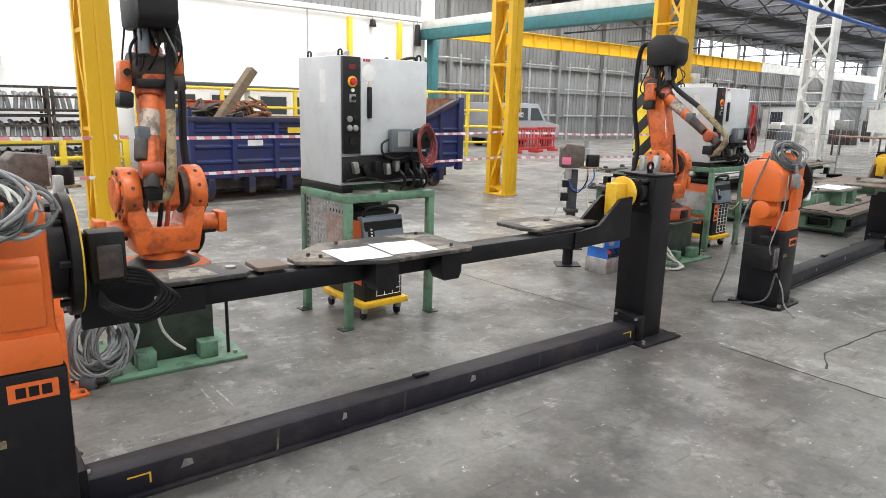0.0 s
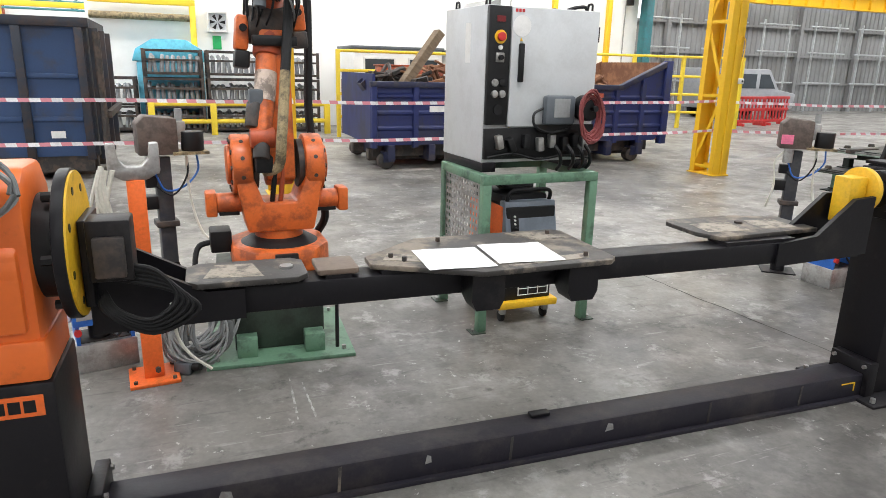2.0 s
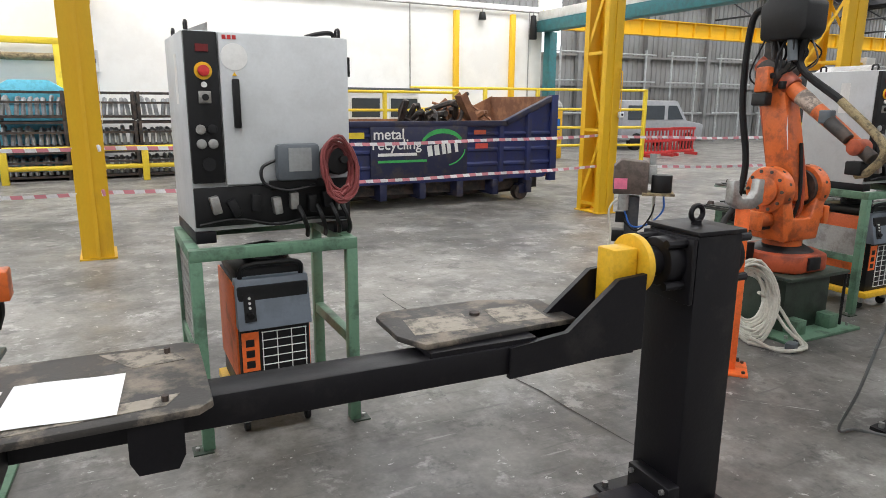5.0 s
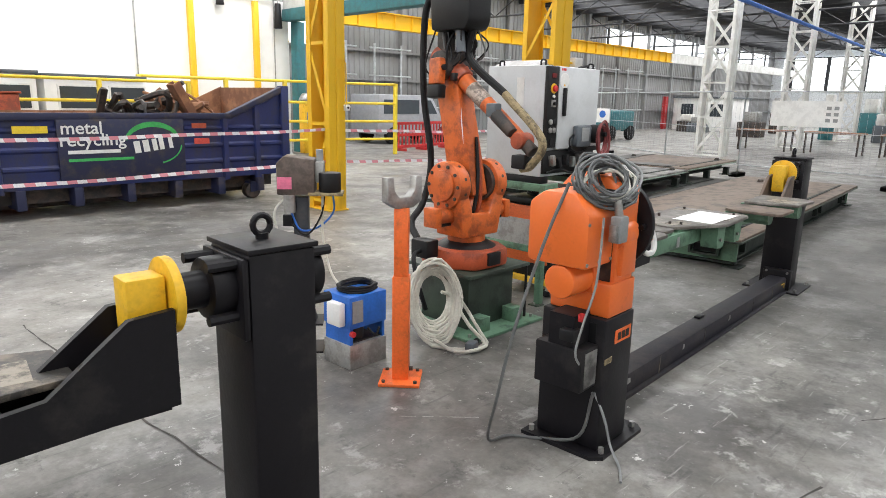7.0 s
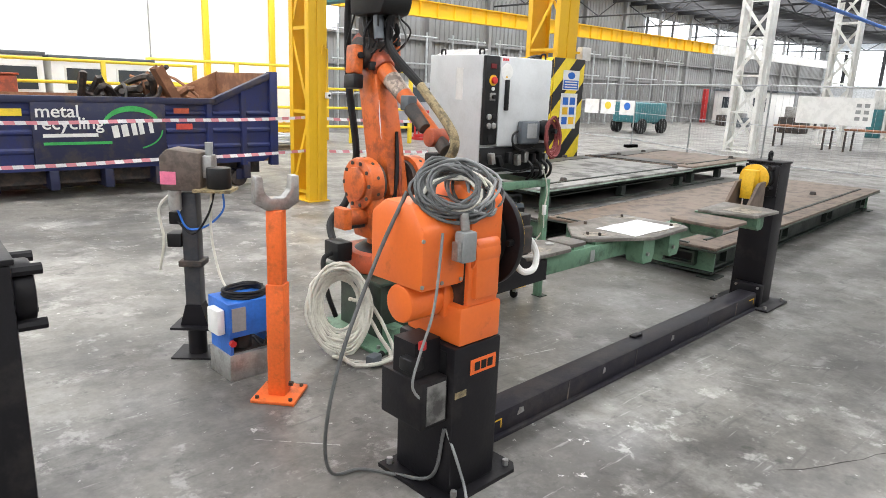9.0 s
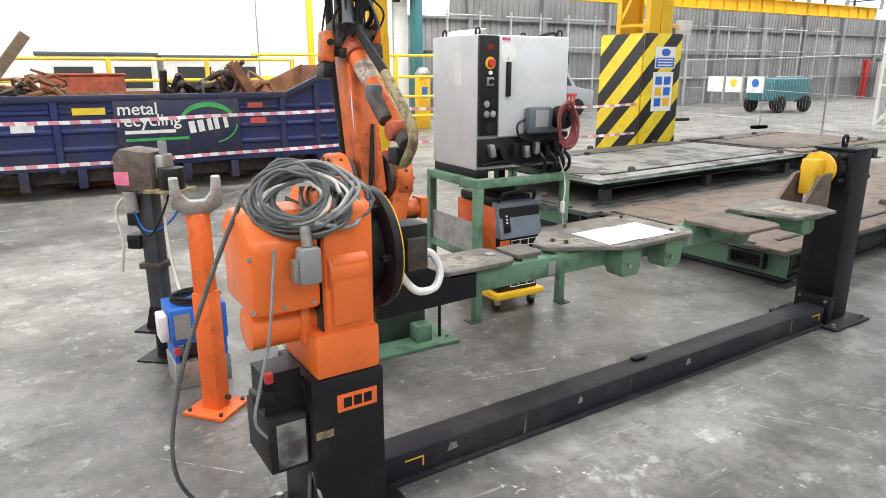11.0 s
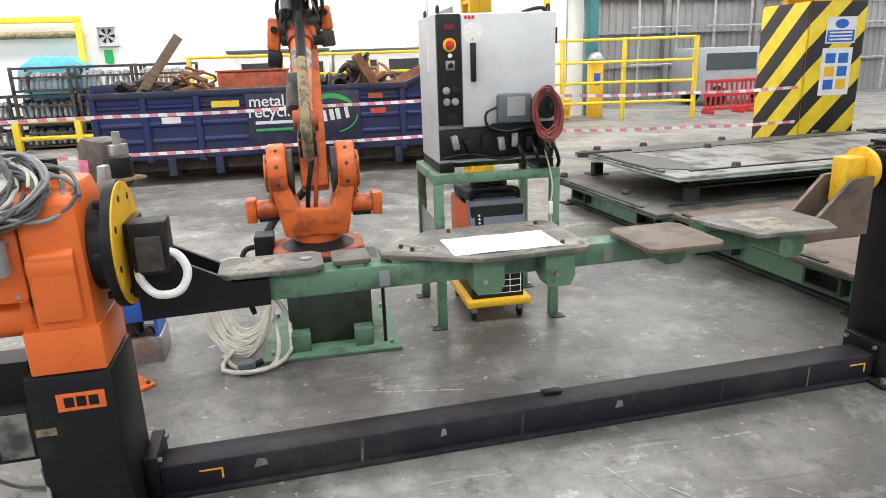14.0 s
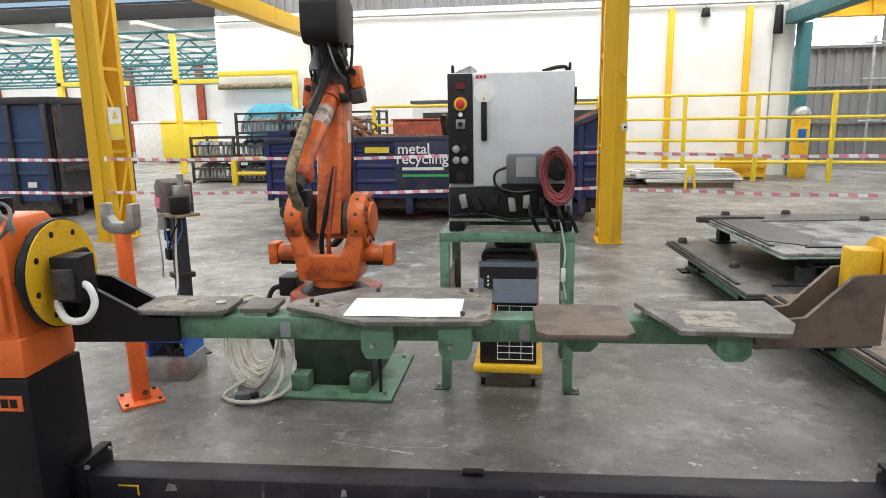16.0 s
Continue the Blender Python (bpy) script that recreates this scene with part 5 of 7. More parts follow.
    p1 = plate(rect(0.9, 2.84, 1.33, 3.1), 0.96)
    part("bare_patch", prism(B(), [(0.96, 2.9), (1.17, 2.88), (1.14, 3.05), (1.0, 3.06)], "z", 0.981, 0.983), BARE, p1)
    part("stud", cyl(B(), (1.26, 2.97, 0.982), (1.26, 2.97, 0.99), 0.025, seg=14), STEEL, p1)
    part("packer", box(B(), 0.95, 2.89, 0.942, 1.3, 3.03, 0.96), main, p1)
    plate(rect(1.37, 2.9, 1.53, 3.08, 0.01), 0.957, PLATE_BROWN if not B_cell else top)
    part("packer", box(B(), 1.4, 2.9, 0.942, 1.5, 3.03, 0.957), main, p)
    x9 = 2.5 if B_cell else 2.6
    big = plate([(1.58, 2.93), (1.58, 3.04), (1.86, 3.28), (x9 - 0.04, 3.29), (x9, 3.25), (x9, 2.78), (x9 - 0.04, 2.74), (1.98, 2.72)], 0.958)
    part("packer", box(B(), 1.62, 2.9, 0.942, x9 - 0.04, 3.03, 0.958), main, big)
    for quad in ([(1.64, 2.97), (1.8, 2.9), (1.84, 2.99), (1.68, 3.06)], [(2.1, 2.76), (2.48, 2.79), (2.52, 2.86), (2.12, 2.82)], [(2.4, 3.1), (2.55 - 0.1 * B_cell, 3.12), (2.5 - 0.1 * B_cell, 3.24), (2.3, 3.26)]):
        part("bare_patch", prism(B(), quad, "z", 0.9795, 0.9815), BARE, big)
    for x0 in (1.95, x9 - 0.22):
        lug = part("lug", prism(B(), [(x0, 0.958), (x0 + 0.14, 0.958), (x0 + 0.14, 0.84), (x0 + 0.12, 0.8), (x0 + 0.02, 0.8), (x0, 0.84)], "y", 2.77, 2.885), main, p)
        if B_cell:
            part("bolt", cyl(B(), (x0 + 0.05, 2.755, 0.86), (x0 + 0.05, 2.77, 0.86), 0.012, seg=6), STEEL, lug)
    for px, py in ((1.68, 3.0), (1.72, 2.94), (1.95, 3.2), (x9 - 0.1, 3.2), (x9 - 0.12, 2.82)):
        part("pin", cyl(B(), (px, py, 0.98), (px, py, 0.998), 0.01, seg=8), DARK_SCRAP, big)
    for x in (1.56, x9 + 0.12) if B_cell else ():
        part("worn_patch", box(B(), x, 2.8885, 0.85, x + 0.045, 2.8905, 0.92), CABLE_GREY, p)
    if B_cell:
        q = plate(rect(2.68, 2.58, 3.06, 3.0), 0.96, PLATE_BROWN)
        part("bracket", prism(B(), [(2.8, 0.96), (2.93, 0.96), (2.93, 0.9), (2.9, 0.87), (2.83, 0.87), (2.8, 0.9)], "y", 2.7, 2.885), main, q)
        part("packer", box(B(), 2.7, 2.9, 0.942, 3.04, 2.99, 0.96), main, q)
        q = plate([(3.12, 2.99), (3.14, 2.92), (3.22, 2.6), (3.62, 2.58), (3.68, 2.7), (3.68, 3.03)], 0.975)
        part("bracket", prism(B(), [(3.37, 0.975), (3.5, 0.975), (3.5, 0.885), (3.47, 0.86), (3.4, 0.86), (3.37, 0.885)], "y", 2.64, 2.885), main, q)
        part("packer", box(B(), 3.16, 2.9, 0.942, 3.7, 3.03, 0.975), main, q)
        part("bare_patch", prism(B(), [(3.26, 2.66), (3.46, 2.64), (3.5, 2.85), (3.26, 2.87)], "z", 0.9965, 0.9985), BARE, q)
    else:
        q = plate([(3.28, 3.33), (3.24, 3.28), (3.24, 3.05), (3.3, 2.93), (3.94, 2.97), (3.94, 3.24), (3.7, 3.33)], 0.96)
        part("packer", box(B(), 3.3, 2.9, 0.942, 3.72, 3.03, 0.96), main, q)
        for x0, x1 in ((3.3, 3.56), (3.64, 3.86)):
            part("bare_patch", prism(B(), [(x0, 3.03), (x1 - 0.02, 3.01), (x1, 3.19), (x0 + 0.02, 3.2)], "z", 0.981, 0.983), BARE, q)
        part("stud", cyl(B(), (3.6, 3.16, 0.982), (3.6, 3.16, 0.992), 0.02, seg=12), DARK_SCRAP, q)
    # tail bracket, trunnion and post
    side = [(3.6, 0.825), (3.6, 0.94), (3.84, 0.965), (4.06, 1.14), (4.19, 1.15), (4.19, 0.85)]
    tm = PLATE_BROWN if B_cell else BLACK_PAINT
    for yy in (2.89, 3.07):
        part("arm_cheek", prism(B(), side, "y", yy - 0.012, yy + 0.012), tm, p)
    part("arm_floor", box(B(), 3.62, 2.902, 0.83, 4.17, 3.058, 0.85), tm, p)
    yb = part("trunnion_block", box(B(), 4.075, 2.935, 1.0, 4.19, 3.04, 1.24, 0.008), YELLOW, p)
    part("flange", cyl(B(), (4.195, 2.99, 1.165), (4.225, 2.99, 1.165), 0.12, seg=36, bevel=0.004), YELLOW, p)
    part("hub", cyl(B(), (4.225, 2.99, 1.165), (4.33, 2.99, 1.165), 0.06, seg=20), BLACK_PAINT, p)
    for s0, s1 in ((4.32, 4.42), (4.66, 4.72)):
        part("bearing", cyl(B(), (s0, 2.99, 1.165), (s1, 2.99, 1.165), 0.1, seg=24, bevel=0.01), BLACK_PAINT, p)
        for dy, dz in ((-0.085, 0.085), (0.085, 0.085), (-0.085, -0.085), (0.085, -0.085)):
            part("bolt", cyl(B(), (s0 - 0.02, 2.99 + dy, 1.165 + dz), (s1 + 0.02, 2.99 + dy, 1.165 + dz), 0.018, seg=8), BLACK_PAINT, p)
    part("bearing_plate", box(B(), 4.395, 2.86, 1.0, 4.42, 3.15, 1.27, 0.01), BLACK_PAINT, p)
    part("tail_post", box(B(), 4.42, 2.86, 0.02, 4.66, 3.14, 1.28, 0.012), BLACK_PAINT, p)
    part("post_cap", box(B(), 4.412, 2.852, 1.28, 4.668, 3.148, 1.298, 0.004), BLACK_PAINT, p)
    part("tail_base", box(B(), 4.3, 2.74, 0, 4.78, 3.26, 0.02, 0.008), BLACK_PAINT, p)
    for x, y in ((4.34, 2.78), (4.74, 2.78), (4.74, 3.22), (4.34, 3.22)):
        part("anchor_bolt", cyl(B(), (x, y, 0.02), (x, y, 0.045), 0.015, seg=6), STEEL, p)
    ring = [(4.54 + 0.032 * math.cos(a), 3.0, 1.345 + 0.032 * math.sin(a)) for a in [k * 6.2832 / 14 for k in range(15)]]
    part("lifting_eye", tube(B(), ring, 0.011, 8, smooth=False), BLACK_PAINT, p)
    part("eye_collar", cyl(B(), (4.54, 3.0, 1.298), (4.54, 3.0, 1.318), 0.022, seg=12), BLACK_PAINT, p)
    if B_cell:
        # this one has a shorter tail end
        for ob in p.children_recursive:
            for v in ob.data.vertices:
                v.co.x -= 0.09 * min(1, max(0, (v.co.x - 3.72) / 0.25))
    return p


positioner(pose(4.2, 3.03, 0, 0, 0, -2.2) @ pose(-4.2, -3.0, 0), False)
positioner(pose(6.36, 2.65, 0, 0, 0, 2.45) @ pose(-0.39, -2.65, 0), True)


def sheet(x, y, z, w, d, turn, label="blank white paper sheet lying on the work plate"):
    t = thing("paper_sheet", label, "paper", pose(x, y, z, 0, 0, turn), "paper sheets")
    bm = bmesh.ops.create_grid
    b2 = B()
    bm(b2, x_segments=8, y_segments=6, size=0.5)
    bmesh.ops.scale(b2, vec=(w, d, 1), verts=b2.verts)
    for v in b2.verts:
        v.co.z = 0.003 + 0.0015 * math.sin(v.co.x * 23) * math.cos(v.co.y * 19)
    ex = bmesh.ops.extrude_face_region(b2, geom=b2.faces[:])
    bmesh.ops.translate(b2, vec=(0, 0, 0.0008), verts=[e for e in ex["geom"] if isinstance(e, bmesh.types.BMVert)])
    part("leaf", b2, PAPER, t)


sheet(1.92, 3.035, 0.981, 0.28, 0.29, -5)
sheet(2.225, 3.035, 0.981, 0.29, 0.29, -6)
sheet(8.08, 3.0, 0.981, 0.5, 0.28, 2)


# ---- robots ----
def robot(x, y, z, wrist, lean, turn, ez=1.46):
    r = thing("welding_robot", "orange jointed welding robot arm with black hoses", "robot", pose(x, y, z, 0, 0, turn), "welding robots")
    base = part("base", prism(B(), [(-0.3, -0.1), (-0.18, -0.29), (0.18, -0.29), (0.3, -0.1), (0.3, 0.2), (0.18, 0.33), (-0.18, 0.33), (-0.3, 0.2)], "z", 0, 0.15, 0.03), ORANGE_DEEP if wrist[1] < -0.4 else ORANGE_ROBOT, r)
    part("base_ring", cyl(B(), (0, 0, 0.15), (0, 0, 0.19), 0.24, 0.17, seg=32), BLACK_MATT, r)
    part("connector", box(B(), -0.07, -0.31, 0.03, 0.07, -0.28, 0.13, 0.006), BLACK_MATT, base)
    part("neck", cyl(B(), (0, 0, 0.19), (0, 0, 0.24), 0.15, seg=28), ORANGE_ROBOT, r)
    part("rear_connector", box(B(), -0.42, 0.02, 0.08, -0.29, 0.2, 0.22, 0.012), BLACK_MATT, base)
    part("rear_lead", tube(B(), [(-0.4, 0.1, 0.14), (-0.5, 0.08, 0.1), (-0.52, 0.0, -0.1), (-0.46, -0.02, -0.3)], 0.018, 8), RUBBER, base)
    # fork: front and back plates with a U cut, joined to the cheeks
    u = [(-0.2, 0.24), (0.2, 0.24), (0.22, 0.34), (0.27, 0.62), (0.17, 0.62), (0.1, 0.42), (-0.1, 0.42), (-0.17, 0.62), (-0.27, 0.62), (-0.22, 0.34)]
    part("fork", prism(B(), u, "y", -0.16, 0.14, 0.015), ORANGE_ROBOT, r)
    for s in (-1, 1):
        ch = part("shoulder", cyl(B(), (s * 0.155, 0, 0.64), (s * 0.275, 0, 0.64), 0.185, seg=36, bevel=0.02), ORANGE_ROBOT, r)
        part("shoulder_cap", cyl(B(), (s * 0.275, 0, 0.64), (s * 0.3, 0, 0.64), 0.12, seg=28, bevel=0.01), ORANGE_ROBOT, ch)
        part("seal", cyl(B(), (s * 0.12, 0, 0.64), (s * 0.156, 0, 0.64), 0.15, seg=28), DARK_SCRAP, ch)
        for k in range(10):
            a = k * 0.6283
            part("bolt", cyl(B(), (s * 0.274, 0.152 * math.cos(a), 0.64 + 0.152 * math.sin(a)), (s * 0.284, 0.152 * math.cos(a), 0.64 + 0.152 * math.sin(a)), 0.014, seg=8), DARK_SCRAP, ch)
            part("rim_hole", cyl(B(), (s * 0.215, 0.18 * math.cos(a + 0.3), 0.64 + 0.18 * math.sin(a + 0.3)), (s * 0.215, 0.187 * math.cos(a + 0.3), 0.64 + 0.187 * math.sin(a + 0.3)), 0.013, seg=8), DARK_SCRAP, ch)
        mo = part("motor", cyl(B(), (s * 0.2, -0.02, 0.41), (s * 0.37, -0.02, 0.41), 0.062, seg=20, bevel=0.006), ORANGE_ROBOT, r)
        part("motor_cap", box(B(), s * 0.37, -0.09, 0.335, s * 0.435, 0.05, 0.485, 0.012), ORANGE_ROBOT, mo)
        part("motor_plug", box(B(), s * 0.24, -0.06, 0.335, s * 0.36, 0.02, 0.36, 0.006), BLACK_MATT, mo)
    # lower arm
    e = Vector((0, lean, ez))
    arm = part("lower_arm", prism(B(), [(-0.13, 0.56), (0.0, 0.5), (0.13, 0.58), (lean + 0.11, ez - 0.02), (lean - 0.1, ez + 0.04)], "x", -0.075, 0.1, 0.018), ORANGE_ROBOT, r)
    part("paint_scar", prism(B(), [(lean * 0.4 - 0.1, 0.95), (lean * 0.4 - 0.07, 1.12), (lean * 0.5 - 0.09, 1.22)], "x", -0.079, -0.0755), WHITE_PLASTIC, arm)
    part("type_label", box(B(), 0.1, lean * 0.75 - 0.02, 1.15, 0.102, lean * 0.75 + 0.05, 1.3), WHITE_PLASTIC, arm)
    part("parallel_rod", tube(B(), [(0.0, 0.13, 0.55), (0.0, lean + 0.17, ez + 0.04)], 0.025, 8, smooth=False), ORANGE_DEEP, r)
    # elbow
    el = part("elbow", cyl(B(), (-0.13, e.y, e.z), (0.13, e.y, e.z), 0.11, seg=24, bevel=0.015), DARK_SCRAP, r)
    for s, dz, hh in ((-1, -0.05, 0.2), (1, 0.05, 0.15)):
        m_ = part("elbow_motor", box(B(), -0.04, -0.06, -hh / 2, 0.04, 0.06, hh / 2, 0.018, pose(s * 0.165, e.y - 0.02, e.z + dz, 4 * s, -6 * s, 0)), ORANGE_ROBOT, el)
        part("motor_cap", box(B(), -0.044, -0.064, -0.05, 0.044, 0.064, 0.05, 0.012, pose(s * 0.172, e.y - 0.02, e.z + dz - hh / 2 - 0.05, 4 * s, -6 * s, 0)), BLACK_MATT if s < 0 else DARK_SCRAP, m_)
        part("motor_plug", cyl(B(), (s * 0.16, e.y - 0.1, e.z + dz + 0.03), (s * 0.16, e.y - 0.07, e.z + dz + 0.03), 0.022, seg=10), RUBBER, m_)
    part("cable_clamp", box(B(), -0.12, e.y - 0.16, e.z - 0.12, 0.14, e.y - 0.11, e.z - 0.06, 0.01), BLACK_MATT, el)
    w = Vector(wrist)
    d = (w - e).normalized()
    mid = e + d * 0.2
    part("upper_arm_housing", cyl(B(), e - d * 0.16, mid, 0.092, 0.085, seg=20, bevel=0.015), ORANGE_DEEP, r)
    part("upper_arm", cyl(B(), mid, w, 0.066, 0.05, seg=18), ORANGE_ROBOT, r)
    part("arm_scar", cyl(B(), mid + d * 0.1, mid + d * 0.28, 0.0652, 0.0615, seg=18), surface("scuffed_paint", (0.5, 0.4, 0.33), 0.6, dirt=(0.1, 0.08, 0.07), amount=0.8, scale=14), r)
    am = part("wrist_motor", cyl(B(), mid.lerp(w, 0.62) + Vector((-0.05, 0, 0.02)), mid.lerp(w, 0.92) + Vector((-0.06, 0, 0.02)), 0.05, 0.044, seg=14, bevel=0.01), DARK_SCRAP, r)
    part("motor_cap", box(B(), -0.04, -0.045, -0.05, 0.04, 0.045, 0.05, 0.012, pose(*(mid.lerp(w, 0.57) + Vector((-0.05, -0.01, 0.03))))), PANEL_GREY, am)
    wr = part("wrist", cyl(B(), w + Vector((-0.07, 0, 0)), w + Vector((0.07, 0, 0)), 0.06, seg=18, bevel=0.01), ORANGE_DEEP, r)
    part("tool_flange", cyl(B(), w, w + d * 0.13, 0.045, 0.05, seg=16, bevel=0.008), DARK_SCRAP, wr)
    part("torch_mount", box(B(), w.x - 0.05, w.y - 0.06, w.z - 0.2, w.x + 0.05, w.y + 0.06, w.z - 0.1, 0.012), RUBBER, wr)
    # wire feeder cover on the elbow
    f = e + Vector((0, -0.1, 0.42))
    cv = part("feeder_cover", prism(B(), [(f.y - 0.2, f.z - 0.1), (f.y - 0.16, f.z - 0.17), (f.y + 0.2, f.z - 0.17), (f.y + 0.22, f.z + 0.1), (f.y + 0.1, f.z + 0.19), (f.y - 0.14, f.z + 0.17), (f.y - 0.2, f.z + 0.1)], "x", -0.13, 0.13, 0.03), BLACK_MATT, r)
    part("feeder_bracket", box(B(), -0.06, e.y - 0.0, e.z + 0.08, 0.05, e.y + 0.09, f.z - 0.17, 0.006), DARK_SCRAP, r)
    part("feeder_motor", cyl(B(), (-0.07, f.y - 0.08, f.z - 0.33), (-0.06, f.y - 0.05, f.z - 0.17), 0.036, seg=16), PANEL_GREY, r)
    part("feeder_box", box(B(), 0.03, f.y - 0.06, f.z - 0.24, 0.12, f.y + 0.05, f.z - 0.17, 0.01), DARK_SCRAP, r)
    # hoses
    hx, hy = (0.0, -0.08) if wrist[1] < -0.4 else (0.1, 0.0)
    hose = [f + Vector((hx, -0.12, -0.16)), e + d * 0.1 + Vector((hx, -0.13, 0.1)), e.lerp(w, 0.5) + Vector((hx, -0.11 + hy, 0.06)), w + Vector((hx, -0.09 + hy, 0.02)), w + Vector((hx * 0.8, -0.05 + hy * 0.6, -0.16)), w + Vector((0.0, 0.0, -0.2))]
    part("torch_hose", tube(B(), hose[:3], 0.03, 10), RUBBER, r)
    part("braided_sleeve", tube(B(), hose[2:], 0.031, 10, 8), BRAID, r, "tan braided sleeve")
    part("supply_hose", tube(B(), [f + Vector((0.1, 0.2, 0.05)), f + Vector((0.25, 0.28, -0.1)), (0.26, lean + 0.16, 1.35), (0.25, 0.2, 0.9), (0.3, 0.16, 0.5), (0.34, 0.2, 0.25), (0.3, 0.3, 0.1)] if wrist[1] > -0.4 else [f + Vector((0, 0.18, 0.1)), f + Vector((-0.02, 0.36, 0.02)), (0.0, lean + 0.3, 1.35), (0.02, 0.44, 0.8), (-0.06, 0.44, 0.45), (-0.25, 0.38, 0.3), (-0.36, 0.16, 0.18)], 0.028, 10), RUBBER, r)
    rnd = random.Random(11)
    for k in range(14):
        s = -1 if k % 2 else 1
        a = e + Vector((s * rnd.uniform(0.05, 0.15), rnd.uniform(-0.12, 0.1), rnd.uniform(-0.1, 0.05)))
        b = f + Vector((s * rnd.uniform(0.02, 0.14), rnd.uniform(-0.15, 0.15), -0.16))
        m1 = (a + b) / 2 + Vector((s * rnd.uniform(-0.05, 0.07), rnd.uniform(-0.16, 0.08), rnd.uniform(-0.08, 0.08)))
        part("elbow_lead", tube(B(), [a, m1, b], rnd.choice((0.007, 0.01, 0.018)), 6), (RUBBER, RUBBER, CABLE_DARK, BLACK_MATT, RUBBER)[k % 5], r)
    for k in range(2):
        part("inner_lead", tube(B(), [(-0.05 + k * 0.04, -0.05, 0.3), (-0.04 + k * 0.05, -0.12, 0.5), (0.0 + 0.03 * k, -0.1, 0.72), (0.05, lean * 0.4 - 0.12, 1.0)], 0.016, 7), (RUBBER, ORANGE_DEEP, RUBBER)[k], r)
    return r


def pedestal(x, y, w=0.87, turn=0):
    p = thing("robot_pedestal", "dark green steel plinth on a wide floor plate", "pedestal", pose(x, y, 0, 0, 0, turn), "robot pedestals")
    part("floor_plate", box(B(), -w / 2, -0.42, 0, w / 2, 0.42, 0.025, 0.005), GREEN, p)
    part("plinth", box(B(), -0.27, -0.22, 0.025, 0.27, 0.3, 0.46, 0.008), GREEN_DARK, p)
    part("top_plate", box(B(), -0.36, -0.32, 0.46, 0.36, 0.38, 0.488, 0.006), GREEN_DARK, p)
    for s in (-1, 1):
        part("gusset", box(B(), s * 0.2 - 0.06, -0.34, 0.025, s * 0.2 + 0.06, -0.22, 0.14, 0.006), GREEN, p)
        for yy in (-0.34, 0.34):
            part("anchor_bolt", cyl(B(), (s * (w / 2 - 0.06), yy, 0.025), (s * (w / 2 - 0.06), yy, 0.05), 0.014, seg=6), STEEL, p)
    part("stay_rod", cyl(B(), (0.34, -0.3, 0.025), (0.34, -0.3, 0.46), 0.012, seg=8), BLACK_PAINT, p)
    return p


pedestal(1.43, 4.78, 0.87, -4)
robot(1.475, 4.87, 0.488, (-0.1, -0.2, 0.82), 0.06, 0)
pedestal(7.31, 4.55)
robot(7.27, 4.58, 0.488, (-0.01, -0.53, 1.0), 0.22, 0, 1.54)


# ---- torch stands, posts, boxes and cables ----
def orange_post(x, y, h, turn, fork_turn=0):
    t = thing("support_post", "bright orange square steel post with a grey fork", "post", pose(x, y, 0, 0, 0, turn), "orange support posts")
    part("base_plate", box(B(), -0.13, -0.13, 0, 0.13, 0.13, 0.02, 0.004), ORANGE_POST, t)
    part("lower_tube", box(B(), -0.052, -0.052, 0.02, 0.052, 0.052, h * 0.62, 0.006), ORANGE_POST, t)
    part("upper_tube", box(B(), -0.044, -0.044, h * 0.62, 0.044, 0.044, h, 0.006), ORANGE_POST, t)
    part("lock_bolt", cyl(B(), (0.02, -0.075, 0.07), (0.02, -0.052, 0.07), 0.016, seg=6), DARK_SCRAP, t)
    fork = [(-0.06, 0), (0.06, 0), (0.125, 0.04), (0.125, 0.19), (0.08, 0.19), (0.072, 0.11), (0.04, 0.07), (-0.04, 0.07), (-0.072, 0.11), (-0.08, 0.19), (-0.125, 0.19), (-0.125, 0.04)]
    fk = part("fork", prism(B(), [(a, b + h) for a, b in fork], "y", -0.035, 0.035, 0.008), STEEL, t)
    fk.matrix_local = pose(0, 0, 0, 0, 0, fork_turn)
    for a in range(4):
        px, py = (0.1 if a % 2 else -0.1), (0.1 if a > 1 else -0.1)
        part("anchor_bolt", cyl(B(), (px, py, 0.02), (px, py, 0.035), 0.012, seg=6), DARK_SCRAP, t)
    return t


orange_post(0.69, 4.42, 1.13, 5)
orange_post(6.08, 4.03, 1.12, 42, -50)


